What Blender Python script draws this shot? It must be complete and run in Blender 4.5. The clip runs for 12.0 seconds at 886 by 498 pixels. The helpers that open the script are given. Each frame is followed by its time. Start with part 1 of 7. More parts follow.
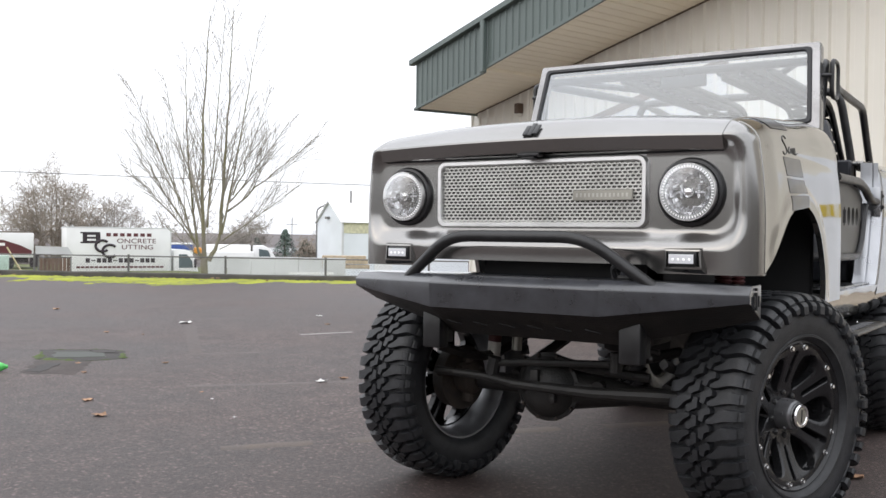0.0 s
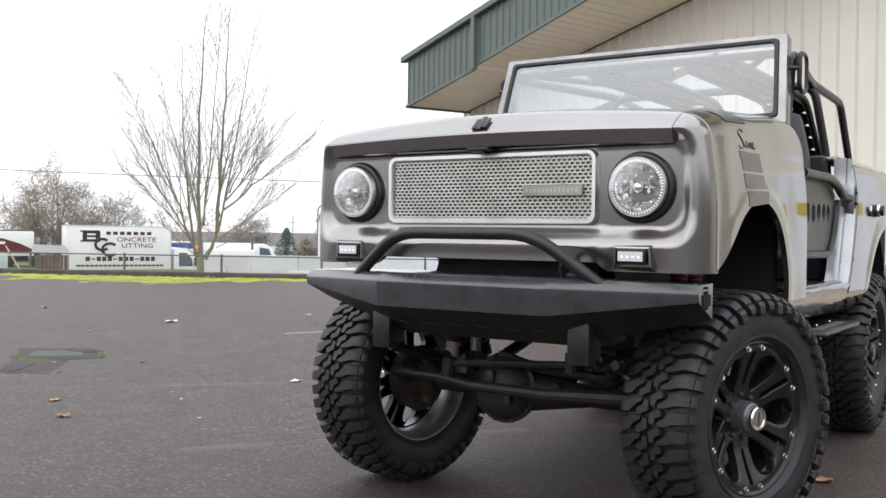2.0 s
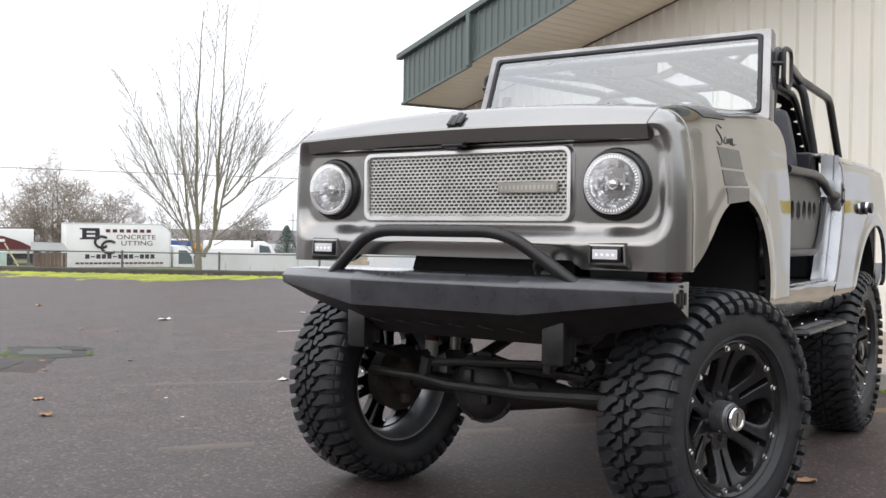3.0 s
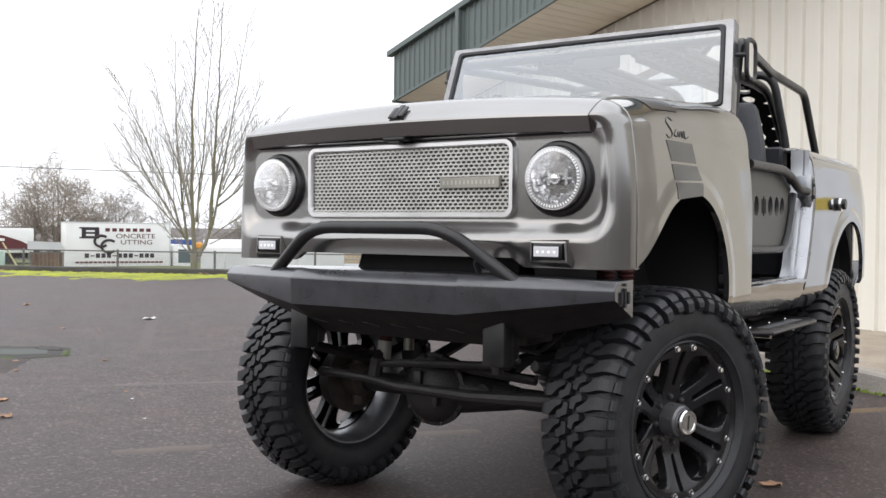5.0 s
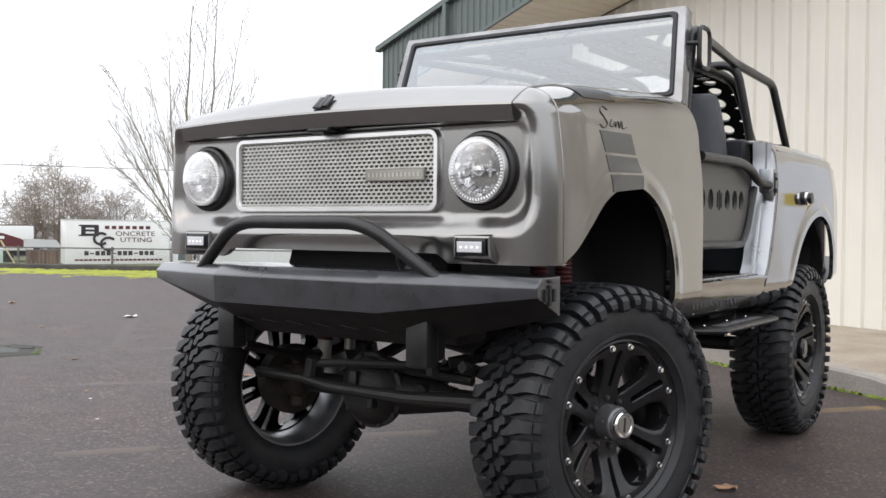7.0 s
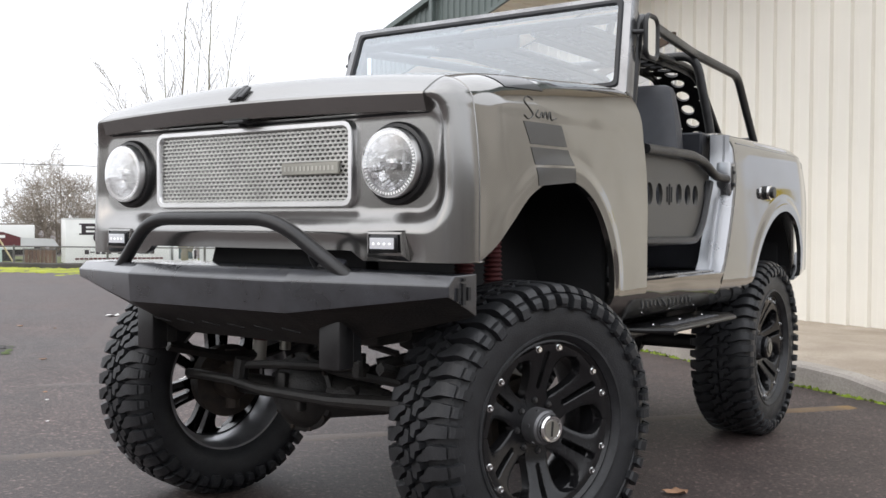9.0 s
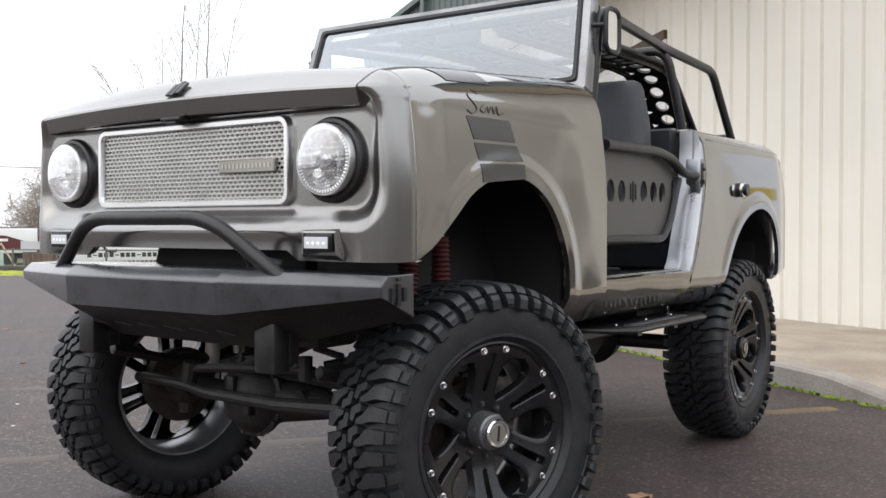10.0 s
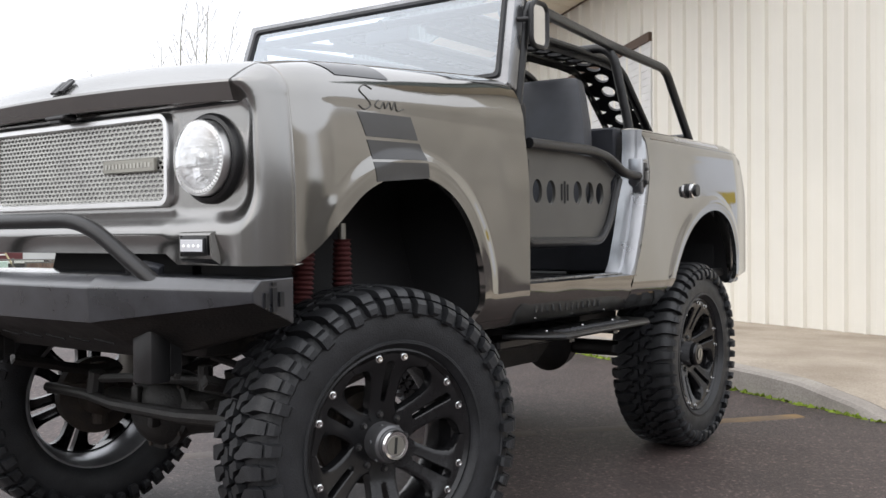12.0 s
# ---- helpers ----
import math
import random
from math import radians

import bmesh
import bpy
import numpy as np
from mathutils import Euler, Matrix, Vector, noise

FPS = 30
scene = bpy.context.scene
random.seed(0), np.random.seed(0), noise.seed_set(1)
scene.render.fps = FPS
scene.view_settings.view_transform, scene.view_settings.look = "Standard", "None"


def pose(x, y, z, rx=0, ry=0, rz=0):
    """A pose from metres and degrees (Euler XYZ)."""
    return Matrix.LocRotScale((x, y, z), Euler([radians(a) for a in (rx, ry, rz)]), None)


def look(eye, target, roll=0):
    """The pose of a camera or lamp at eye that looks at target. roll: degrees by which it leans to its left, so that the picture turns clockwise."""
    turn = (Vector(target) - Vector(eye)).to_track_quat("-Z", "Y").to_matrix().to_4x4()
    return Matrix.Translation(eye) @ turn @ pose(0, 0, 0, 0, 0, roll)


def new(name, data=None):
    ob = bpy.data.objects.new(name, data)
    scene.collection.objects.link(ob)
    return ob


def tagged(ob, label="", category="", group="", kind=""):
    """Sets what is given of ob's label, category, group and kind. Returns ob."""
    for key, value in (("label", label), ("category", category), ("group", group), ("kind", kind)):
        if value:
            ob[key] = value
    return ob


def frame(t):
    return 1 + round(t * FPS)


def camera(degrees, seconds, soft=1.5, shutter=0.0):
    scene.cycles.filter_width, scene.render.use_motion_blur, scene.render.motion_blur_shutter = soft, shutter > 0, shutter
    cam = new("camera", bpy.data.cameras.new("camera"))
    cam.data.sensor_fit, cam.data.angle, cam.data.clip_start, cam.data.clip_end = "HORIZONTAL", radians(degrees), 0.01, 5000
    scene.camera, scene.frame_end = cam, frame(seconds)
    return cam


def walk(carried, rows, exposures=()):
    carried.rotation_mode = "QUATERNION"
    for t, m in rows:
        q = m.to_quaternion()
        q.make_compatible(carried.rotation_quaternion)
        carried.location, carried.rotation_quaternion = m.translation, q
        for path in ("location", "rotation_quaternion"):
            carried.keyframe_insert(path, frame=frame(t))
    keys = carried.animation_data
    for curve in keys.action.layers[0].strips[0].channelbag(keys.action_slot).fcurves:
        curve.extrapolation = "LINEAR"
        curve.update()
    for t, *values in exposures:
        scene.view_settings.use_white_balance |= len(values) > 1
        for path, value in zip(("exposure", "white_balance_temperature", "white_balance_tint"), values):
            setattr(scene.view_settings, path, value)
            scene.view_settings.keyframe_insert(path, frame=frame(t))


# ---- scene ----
cam = camera(49.4, 12.0)
PATH = [
    (0, (1.783, -3.761, 1.13), (0.674, -2.096, 1.102), 0.7),
    (0.5, (1.812, -3.711, 1.129), (0.702, -2.047, 1.099), 0.8),
    (1, (1.844, -3.655, 1.126), (0.732, -1.993, 1.096), 0.8),
    (1.5, (1.873, -3.596, 1.128), (0.76, -1.935, 1.097), 0.7),
    (2, (1.9, -3.55, 1.126), (0.785, -1.891, 1.095), 0.7),
    (2.5, (1.924, -3.507, 1.125), (0.807, -1.848, 1.092), 0.7),
    (3, (1.953, -3.45, 1.127), (0.835, -1.792, 1.091), 0.7),
    (5, (2.07, -3.227, 1.123), (0.945, -1.573, 1.084), 0.6),
    (5.5, (2.102, -3.17, 1.12), (0.976, -1.518, 1.081), 0.6),
    (6, (2.135, -3.104, 1.12), (1.007, -1.453, 1.08), 0.6),
    (6.5, (2.175, -3.033, 1.119), (1.044, -1.384, 1.076), 0.5),
    (7, (2.21, -2.962, 1.117), (1.078, -1.315, 1.072), 0.5),
    (9, (2.362, -2.696, 1.113), (1.22, -1.055, 1.063), 0.3),
    (9.5, (2.426, -2.594, 1.11), (1.276, -0.958, 1.062), 0.1),
    (10, (2.47, -2.506, 1.104), (1.318, -0.872, 1.057), -0.0),
    (10.5, (2.519, -2.434, 1.103), (1.362, -0.803, 1.058), -0.1),
    (11, (2.57, -2.354, 1.099), (1.407, -0.728, 1.057), -0.2),
    (11.5, (2.615, -2.281, 1.092), (1.449, -0.656, 1.054), -0.3),
    (12, (2.672, -2.188, 1.084), (1.5, -0.568, 1.053), -0.4),
]
walk(cam, [(t, look(eye, target, roll)) for t, eye, target, roll in PATH])

# ---- world and light ----
world = bpy.data.worlds.new("overcast_sky")
scene.world = world
world.use_nodes = True
wn = world.node_tree
wn.nodes.clear()
w_out = wn.nodes.new("ShaderNodeOutputWorld")
w_bg = wn.nodes.new("ShaderNodeBackground")
w_sky = wn.nodes.new("ShaderNodeTexSky")
w_sky.sky_type, w_sky.sun_disc = "NISHITA", False
w_sky.sun_elevation, w_sky.sun_rotation = radians(38), radians(200)
w_sky.air_density, w_sky.dust_density = 1.0, 4.0
w_gain = wn.nodes.new("ShaderNodeVectorMath")
w_gain.operation = "SCALE"
w_gain.inputs["Scale"].default_value = 0.1
w_mix = wn.nodes.new("ShaderNodeMix")
w_mix.data_type = "RGBA"
w_mix.inputs["Factor"].default_value = 0.88
w_cloud = wn.nodes.new("ShaderNodeTexNoise")
w_cloud.inputs["Scale"].default_value = 1.6
w_cloud.inputs["Detail"].default_value = 5.0
w_ramp = wn.nodes.new("ShaderNodeValToRGB")
w_ramp.color_ramp.elements[0].position, w_ramp.color_ramp.elements[1].position = 0.3, 0.75
w_ramp.color_ramp.elements[0].color = (0.955, 0.980, 1.035, 1)
w_ramp.color_ramp.elements[1].color = (1.085, 1.094, 1.138, 1)
wn.links.new(w_sky.outputs[0], w_gain.inputs[0])
wn.links.new(w_cloud.outputs["Fac"], w_ramp.inputs[0])
wn.links.new(w_gain.outputs[0], w_mix.inputs["A"])
wn.links.new(w_ramp.outputs[0], w_mix.inputs["B"])
w_at, w_split, w_rise, w_lift = wn.nodes.new("ShaderNodeTexCoord"), wn.nodes.new("ShaderNodeSeparateXYZ"), wn.nodes.new("ShaderNodeMapRange"), wn.nodes.new("ShaderNodeVectorMath")
w_rise.inputs["To Min"].default_value, w_rise.inputs["To Max"].default_value = 0.90, 1.42  # a bright overcast sky, a little brighter overhead
w_lift.operation = "SCALE"
wn.links.new(w_at.outputs["Generated"], w_split.inputs[0])
wn.links.new(w_split.outputs["Z"], w_rise.inputs["Value"])
wn.links.new(w_mix.outputs["Result"], w_lift.inputs[0])
wn.links.new(w_rise.outputs[0], w_lift.inputs["Scale"])
wn.links.new(w_lift.outputs[0], w_bg.inputs["Color"])
w_bg.inputs["Strength"].default_value = 1.47
wn.links.new(w_bg.outputs[0], w_out.inputs[0])

sun_data = bpy.data.lights.new("sun", "SUN")
sun_data.energy, sun_data.angle, sun_data.color = 0.5, radians(110), (1.0, 0.985, 0.965)
sun = new("sun", sun_data)
sun.matrix_basis = look((-3, -7, 14), (0, 0, 0))

# ---- materials ----


def mat(name, color, rough=0.5, metal=0.0, vary=0.15, scale=6.0, bump=0.0, bump_scale=60.0, coat=0.0, fine=0.0, tint=None, per_object=0.0, stretch=(1, 1, 1), rough_vary=0.1, wave=0.0):
    """A procedural surface: base colour with blotches at one scale and grain at another, and fine relief."""
    m = bpy.data.materials.new(name)
    m.use_nodes = True
    nt = m.node_tree
    b = nt.nodes["Principled BSDF"]
    b.inputs["Metallic"].default_value = metal
    b.inputs["Coat Weight"].default_value = coat
    b.inputs["Coat Roughness"].default_value = 0.06
    tc = nt.nodes.new("ShaderNodeTexCoord")
    mp = nt.nodes.new("ShaderNodeMapping")
    mp.inputs["Scale"].default_value = stretch
    nt.links.new(tc.outputs["Object"], mp.inputs[0])
    n1 = nt.nodes.new("ShaderNodeTexNoise")
    n1.inputs["Scale"].default_value, n1.inputs["Detail"].default_value = scale, 6.0
    n2 = nt.nodes.new("ShaderNodeTexNoise")
    n2.inputs["Scale"].default_value, n2.inputs["Detail"].default_value = bump_scale, 4.0
    nt.links.new(mp.outputs[0], n1.inputs["Vector"])
    nt.links.new(mp.outputs[0], n2.inputs["Vector"])
    ramp = nt.nodes.new("ShaderNodeValToRGB")
    c2 = tint or tuple(max(0.0, c * (1 - vary)) for c in color)
    c1 = tuple(min(1.0, c * (1 + vary)) for c in color) if tint is None else color
    ramp.color_ramp.elements[0].position, ramp.color_ramp.elements[1].position = 0.32, 0.68
    ramp.color_ramp.elements[0].color, ramp.color_ramp.elements[1].color = (*c2, 1), (*c1, 1)
    nt.links.new(n1.outputs["Fac"], ramp.inputs[0])
    last = ramp.outputs[0]
    if fine or per_object:
        hsv = nt.nodes.new("ShaderNodeHueSaturation")
        nt.links.new(last, hsv.inputs["Color"])
        mr = nt.nodes.new("ShaderNodeMapRange")
        mr.inputs["From Min"].default_value, mr.inputs["From Max"].default_value = 0.25, 0.75
        if per_object:
            oi = nt.nodes.new("ShaderNodeObjectInfo")
            mr.inputs["From Min"].default_value, mr.inputs["From Max"].default_value = 0.0, 1.0
            nt.links.new(oi.outputs["Random"], mr.inputs["Value"])
            k = per_object
        else:
            nt.links.new(n2.outputs["Fac"], mr.inputs["Value"])
            k = fine
        mr.inputs["To Min"].default_value, mr.inputs["To Max"].default_value = 1 - k, 1 + k
        nt.links.new(mr.outputs[0], hsv.inputs["Value"])
        last = hsv.outputs[0]
    nt.links.new(last, b.inputs["Base Color"])
    rr = nt.nodes.new("ShaderNodeMapRange")
    rr.inputs["To Min"].default_value, rr.inputs["To Max"].default_value = max(0.02, rough - rough_vary), min(1.0, rough + rough_vary)
    nt.links.new(n1.outputs["Fac"], rr.inputs["Value"])
    nt.links.new(rr.outputs[0], b.inputs["Roughness"])
    if bump:
        bp = nt.nodes.new("ShaderNodeBump")
        bp.inputs["Strength"].default_value, bp.inputs["Distance"].default_value = bump, 0.01
        nt.links.new(n2.outputs["Fac"], bp.inputs["Height"])
        nt.links.new(bp.outputs[0], b.inputs["Normal"])
    if wave:
        n3 = nt.nodes.new("ShaderNodeTexNoise")
        n3.inputs["Scale"].default_value, n3.inputs["Detail"].default_value = 3.2, 0.5
        nt.links.new(mp.outputs[0], n3.inputs["Vector"])
        wb = nt.nodes.new("ShaderNodeBump")
        wb.inputs["Strength"].default_value, wb.inputs["Distance"].default_value = wave, 0.03
        nt.links.new(n3.outputs["Fac"], wb.inputs["Height"])
        if bump:
            nt.links.new(wb.outputs[0], bp.inputs["Normal"])
        else:
            nt.links.new(wb.outputs[0], b.inputs["Normal"])
    return m


def glass_mat(name, color=(1, 1, 1), rough=0.0, mix=0.12, sheen=(1, 1, 1)):
    """Thin clear pane: mostly straight through, with a reflecting skin."""
    m = bpy.data.materials.new(name)
    m.use_nodes = True
    nt = m.node_tree
    nt.nodes.clear()
    out = nt.nodes.new("ShaderNodeOutputMaterial")
    tr, gl, ms = nt.nodes.new("ShaderNodeBsdfTransparent"), nt.nodes.new("ShaderNodeBsdfGlossy"), nt.nodes.new("ShaderNodeMixShader")
    lw, pw, ad = nt.nodes.new("ShaderNodeLayerWeight"), nt.nodes.new("ShaderNodeMath"), nt.nodes.new("ShaderNodeMath")
    lw.inputs["Blend"].default_value = 0.5
    pw.operation, pw.inputs[1].default_value = "POWER", 1.3
    ad.operation, ad.inputs[1].default_value, ad.use_clamp = "ADD", mix, True
    tr.inputs["Color"].default_value = (*color, 1)
    gl.inputs["Roughness"].default_value = rough
    gl.inputs["Color"].default_value = (*sheen, 1)
    nt.links.new(lw.outputs["Facing"], pw.inputs[0])
    nt.links.new(pw.outputs[0], ad.inputs[0])
    nt.links.new(ad.outputs[0], ms.inputs[0])
    nt.links.new(tr.outputs[0], ms.inputs[1])
    nt.links.new(gl.outputs[0], ms.inputs[2])
    nt.links.new(ms.outputs[0], out.inputs[0])
    return m


def glow_mat(name, color, strength):
    m = bpy.data.materials.new(name)
    m.use_nodes = True
    b = m.node_tree.nodes["Principled BSDF"]
    b.inputs["Base Color"].default_value = (*color, 1)
    b.inputs["Emission Color"].default_value = (*color, 1)
    b.inputs["Emission Strength"].default_value = strength
    return m


M_PAINT = mat("bronze_grey_metal_paint", (0.330, 0.328, 0.324), 0.215, 0.94, 0.1, 1.6, 0.012, 300, coat=0.3, tint=(0.283, 0.277, 0.266), rough_vary=0.05)
M_FENDER = mat("wavy_bronze_grey_fender_paint", (0.330, 0.328, 0.322), 0.065, 0.94, 0.1, 1.6, 0.006, 300, coat=0.4, tint=(0.283, 0.275, 0.258), rough_vary=0.03, wave=0.38)
M_POLISHED = mat("polished_quarter_metal", (0.355, 0.355, 0.36), 0.07, 0.94, 0.1, 1.6, 0.006, 300, coat=0.2, tint=(0.285, 0.278, 0.265), rough_vary=0.04, wave=0.15)
M_BARE = mat("bare_brushed_steel", (0.25, 0.255, 0.265), 0.26, 0.92, 0.22, 7, 0.05, 180, coat=0.3, rough_vary=0.12)
M_BLACK = mat("black_powder_coat", (0.026, 0.0275, 0.033), 0.30, 0.0, 0.3, 14, 0.09, 330, coat=1.0, fine=0.3, rough_vary=0.1)
M_BLACK.node_tree.nodes["Principled BSDF"].inputs["Coat Roughness"].default_value = 0.14
M_BLACKSAT = mat("satin_black_metal", (0.014, 0.014, 0.015), 0.34, 0.0, 0.3, 20, 0.1, 300)
M_RIM = mat("satin_black_alloy", (0.013, 0.013, 0.014), 0.20, 0.15, 0.3, 18, 0.06, 300)
M_JAMB = mat("bright_bare_steel", (0.39, 0.40, 0.42), 0.3, 0.9, 0.1, 6, 0.05, 180, coat=0.2)
M_BARREL = mat("grey_alloy_barrel", (0.34, 0.345, 0.36), 0.38, 0.85, 0.2, 12)
M_RUBBER = mat("black_tyre_rubber", (0.012, 0.013, 0.0145), 0.48, 0.0, 0.35, 16, 0.2, 190, tint=(0.024, 0.025, 0.028), fine=0.3)
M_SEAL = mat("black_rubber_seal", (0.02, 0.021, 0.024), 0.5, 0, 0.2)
M_CHROME = mat("chrome", (0.8, 0.8, 0.8), 0.1, 1.0, 0.04, 8, rough_vary=0.04)
M_SATIN = mat("satin_aluminium_trim", (0.86, 0.86, 0.86), 0.34, 1.0, 0.06, 10)
M_MESH = mat("zinc_grille_mesh", (0.56, 0.56, 0.53), 0.40, 0.65, 0.12, 10)
M_DARK = mat("grimy_black_chassis", (0.014, 0.014, 0.014), 0.5, 0.0, 0.4, 12, 0.3, 120, tint=(0.024, 0.022, 0.020))
M_RUSTY = mat("rusty_brown_steel", (0.055, 0.042, 0.033), 0.7, 0.3, 0.4, 18, 0.4, 120, tint=(0.028, 0.024, 0.022))
M_GLASS = glass_mat("windscreen_glass", (0.82, 0.90, 0.97), 0.0, 0.10, (0.88, 0.94, 1.0))
M_LENS = glass_mat("lamp_lens_glass", (1, 1, 1), 0.02, 0.02)
M_REFLECT = mat("lamp_reflector", (0.95, 0.96, 0.98), 0.10, 0.76, 0.03, rough_vary=0.04)
M_FOGFACE = mat("silvered_lamp_face", (0.74, 0.75, 0.78), 0.3, 0.2, 0.05)
M_HALO = mat("grey_halo_band", (0.50, 0.51, 0.52), 0.35, 0.4, 0.08)
M_LED = glow_mat("white_led", (1.0, 1.0, 1.0), 0.4)
M_STRIPE = mat("dark_grey_decal", (0.062, 0.063, 0.066), 0.35, 0.5, 0.1, coat=0.5)
M_DECALDARK = mat("charcoal_script_decal", (0.085, 0.082, 0.075), 0.35, 0.4, 0.1)
M_YELLOW = mat("yellow_primer", (0.55, 0.42, 0.04), 0.45, 0, 0.15, 20)
M_RED = mat("red_shock_boot", (0.082, 0.020, 0.020), 0.6, 0, 0.25, 18)
M_LEATHER = mat("dark_grey_vinyl", (0.030, 0.032, 0.039), 0.42, 0, 0.2, 10, 0.25, 220)
M_INTERIOR = mat("black_interior", (0.012, 0.012, 0.013), 0.7, 0, 0.3, 9)
M_DOOR = mat("matt_bronze_door_skin", (0.115, 0.112, 0.104), 0.45, 0.4, 0.1, 5)
M_BADGE = mat("pewter_badge", (0.36, 0.35, 0.31), 0.4, 0.8, 0.1)
M_BADGETEXT = mat("badge_raised_bars", (0.5, 0.49, 0.45), 0.35, 0.8, 0.1)



def asphalt_mat(name, light, dark):
    """Worn asphalt: wide stains, finer blotches, and a speckle of pale and dark stones."""
    m = mat(name, light, 0.58, 0, 0.3, 0.4, 0.8, 150, tint=dark, fine=0.3, rough_vary=0.12)
    nt = m.node_tree
    b = nt.nodes["Principled BSDF"]
    src = b.inputs["Base Color"].links[0].from_socket
    tc = nt.nodes.new("ShaderNodeTexCoord")
    for scale, lo, hi, a, z, detail in ((3.2, 0.35, 0.7, 0.78, 1.12, 8.0), (14.0, 0.35, 0.65, 0.82, 1.12, 5.0), (44.0, 0.57, 0.68, 1.0, 3.2, 2.0), (64.0, 0.31, 0.45, 0.30, 1.0, 2.0)):
        n = nt.nodes.new("ShaderNodeTexNoise")
        n.inputs["Scale"].default_value, n.inputs["Detail"].default_value = scale, detail
        nt.links.new(tc.outputs["Object"], n.inputs["Vector"])
        r = nt.nodes.new("ShaderNodeMapRange")
        for key, v in (("From Min", lo), ("From Max", hi), ("To Min", a), ("To Max", z)):
            r.inputs[key].default_value = v
        nt.links.new(n.outputs["Fac"], r.inputs["Value"])
        v = nt.nodes.new("ShaderNodeVectorMath")
        v.operation = "SCALE"
        nt.links.new(src, v.inputs[0])
        nt.links.new(r.outputs[0], v.inputs["Scale"])
        src = v.outputs[0]
    nt.links.new(src, b.inputs["Base Color"])
    return m


M_ASPHALT = asphalt_mat("worn_asphalt", (0.081, 0.0575, 0.0525), (0.0435, 0.0310, 0.0290))
M_GRASS = mat("mossy_grass", (0.36, 0.39, 0.03), 0.9, 0, 0.3, 1.5, 0.5, 40, tint=(0.20, 0.22, 0.04))
M_VERGE = mat("rough_verge_grass", (0.13, 0.15, 0.05), 0.9, 0, 0.3, 1.5, 0.5, 40, tint=(0.09, 0.10, 0.04))
M_CONCRETE = mat("concrete_pavement", (0.47, 0.405, 0.33), 0.8, 0, 0.15, 1.7, 0.4, 70, tint=(0.31, 0.255, 0.195), fine=0.2)
M_CREAM = mat("cream_ribbed_steel", (0.79, 0.766, 0.695), 0.45, 0.0, 0.04, 0.8, 0.02, 40)
M_SOFFIT = mat("cream_soffit_steel", (0.88, 0.81, 0.66), 0.45, 0.0, 0.05, 0.8)
M_GREEN = mat("grey_green_steel", (0.115, 0.145, 0.135), 0.42, 0.0, 0.06, 1.0)
M_BROWN = mat("brown_trim", (0.10, 0.065, 0.045), 0.5, 0, 0.1)
M_WHITEDOOR = mat("white_roller_door", (0.72, 0.72, 0.71), 0.45, 0, 0.05)
M_LINE = mat("worn_yellow_line", (0.26, 0.165, 0.07), 0.85, 0, 0.25, 3.5, 0.4, 120, tint=(0.115, 0.088, 0.070))
M_WHITELINE = mat("worn_white_line", (0.125, 0.103, 0.095), 0.62, 0, 0.25, 9, 0.4, 120, tint=(0.070, 0.055, 0.051))

# ---- mesh helpers ----


def finish(bm, smooth=True, angle=35):
    bmesh.ops.recalc_face_normals(bm, faces=bm.faces)
    lim = radians(angle)
    for f in bm.faces:
        f.smooth = smooth
    for e in bm.edges:
        if len(e.link_faces) == 2 and e.calc_face_angle(0) > lim:
            e.smooth = False
    return bm


def to_mesh(name, bm, material, smooth=True, angle=35):
    finish(bm, smooth, angle)
    me = bpy.data.meshes.new(name)
    bm.to_mesh(me)
    bm.free()
    me.materials.append(material)
    return me


ROOTS = {}


def thing(name, at, label, category, group="", kind=""):
    """An empty at the thing's base; its parts are built in world places."""
    ob = new(name)
    ob.empty_display_size = 0.1
    ob.location = at
    ROOTS[ob.name] = Vector(at)
    return tagged(ob, label, category, group, kind)


def part(name, bm, material, parent, label="", smooth=True, angle=35):
    """Links a bmesh as one mesh object under a thing or under a part."""
    ob = new(name, to_mesh(name, bm, material, smooth, angle))
    ob.parent = parent
    if parent.name in ROOTS:
        ob.matrix_parent_inverse = Matrix.Translation(-ROOTS[parent.name])
    if label:
        ob["label"] = label
    return ob


def solid(name, bm, material, label="", category="", group="", kind="", smooth=True, angle=35):
    """A thing that is one mesh."""
    ob = new(name, to_mesh(name, bm, material, smooth, angle))
    return tagged(ob, label, category, group, kind)


def join(*bms):
    out = bmesh.new()
    for b in bms:
        me = bpy.data.meshes.new("tmp")
        b.to_mesh(me)
        out.from_mesh(me)
        bpy.data.meshes.remove(me)
        b.free()
    return out


def moved(bm, m):
    bmesh.ops.transform(bm, matrix=m, verts=bm.verts)
    return bm


def mirror_x(bm):
    """A mirrored copy of bm across x = 0; bm stays."""
    out = bm.copy()
    for v in out.verts:
        v.co.x = -v.co.x
    bmesh.ops.reverse_faces(out, faces=out.faces)
    return out


def box(x0, x1, y0, y1, z0, z1, bevel=0.0, seg=1):
    bm = bmesh.new()
    bmesh.ops.create_cube(bm, size=1.0)
    for v in bm.verts:
        v.co = Vector(((x0 + x1) / 2 + v.co.x * (x1 - x0), (y0 + y1) / 2 + v.co.y * (y1 - y0), (z0 + z1) / 2 + v.co.z * (z1 - z0)))
    if bevel:
        bmesh.ops.bevel(bm, geom=list(bm.edges), offset=bevel, segments=seg, profile=0.5, affect="EDGES")
    return bm


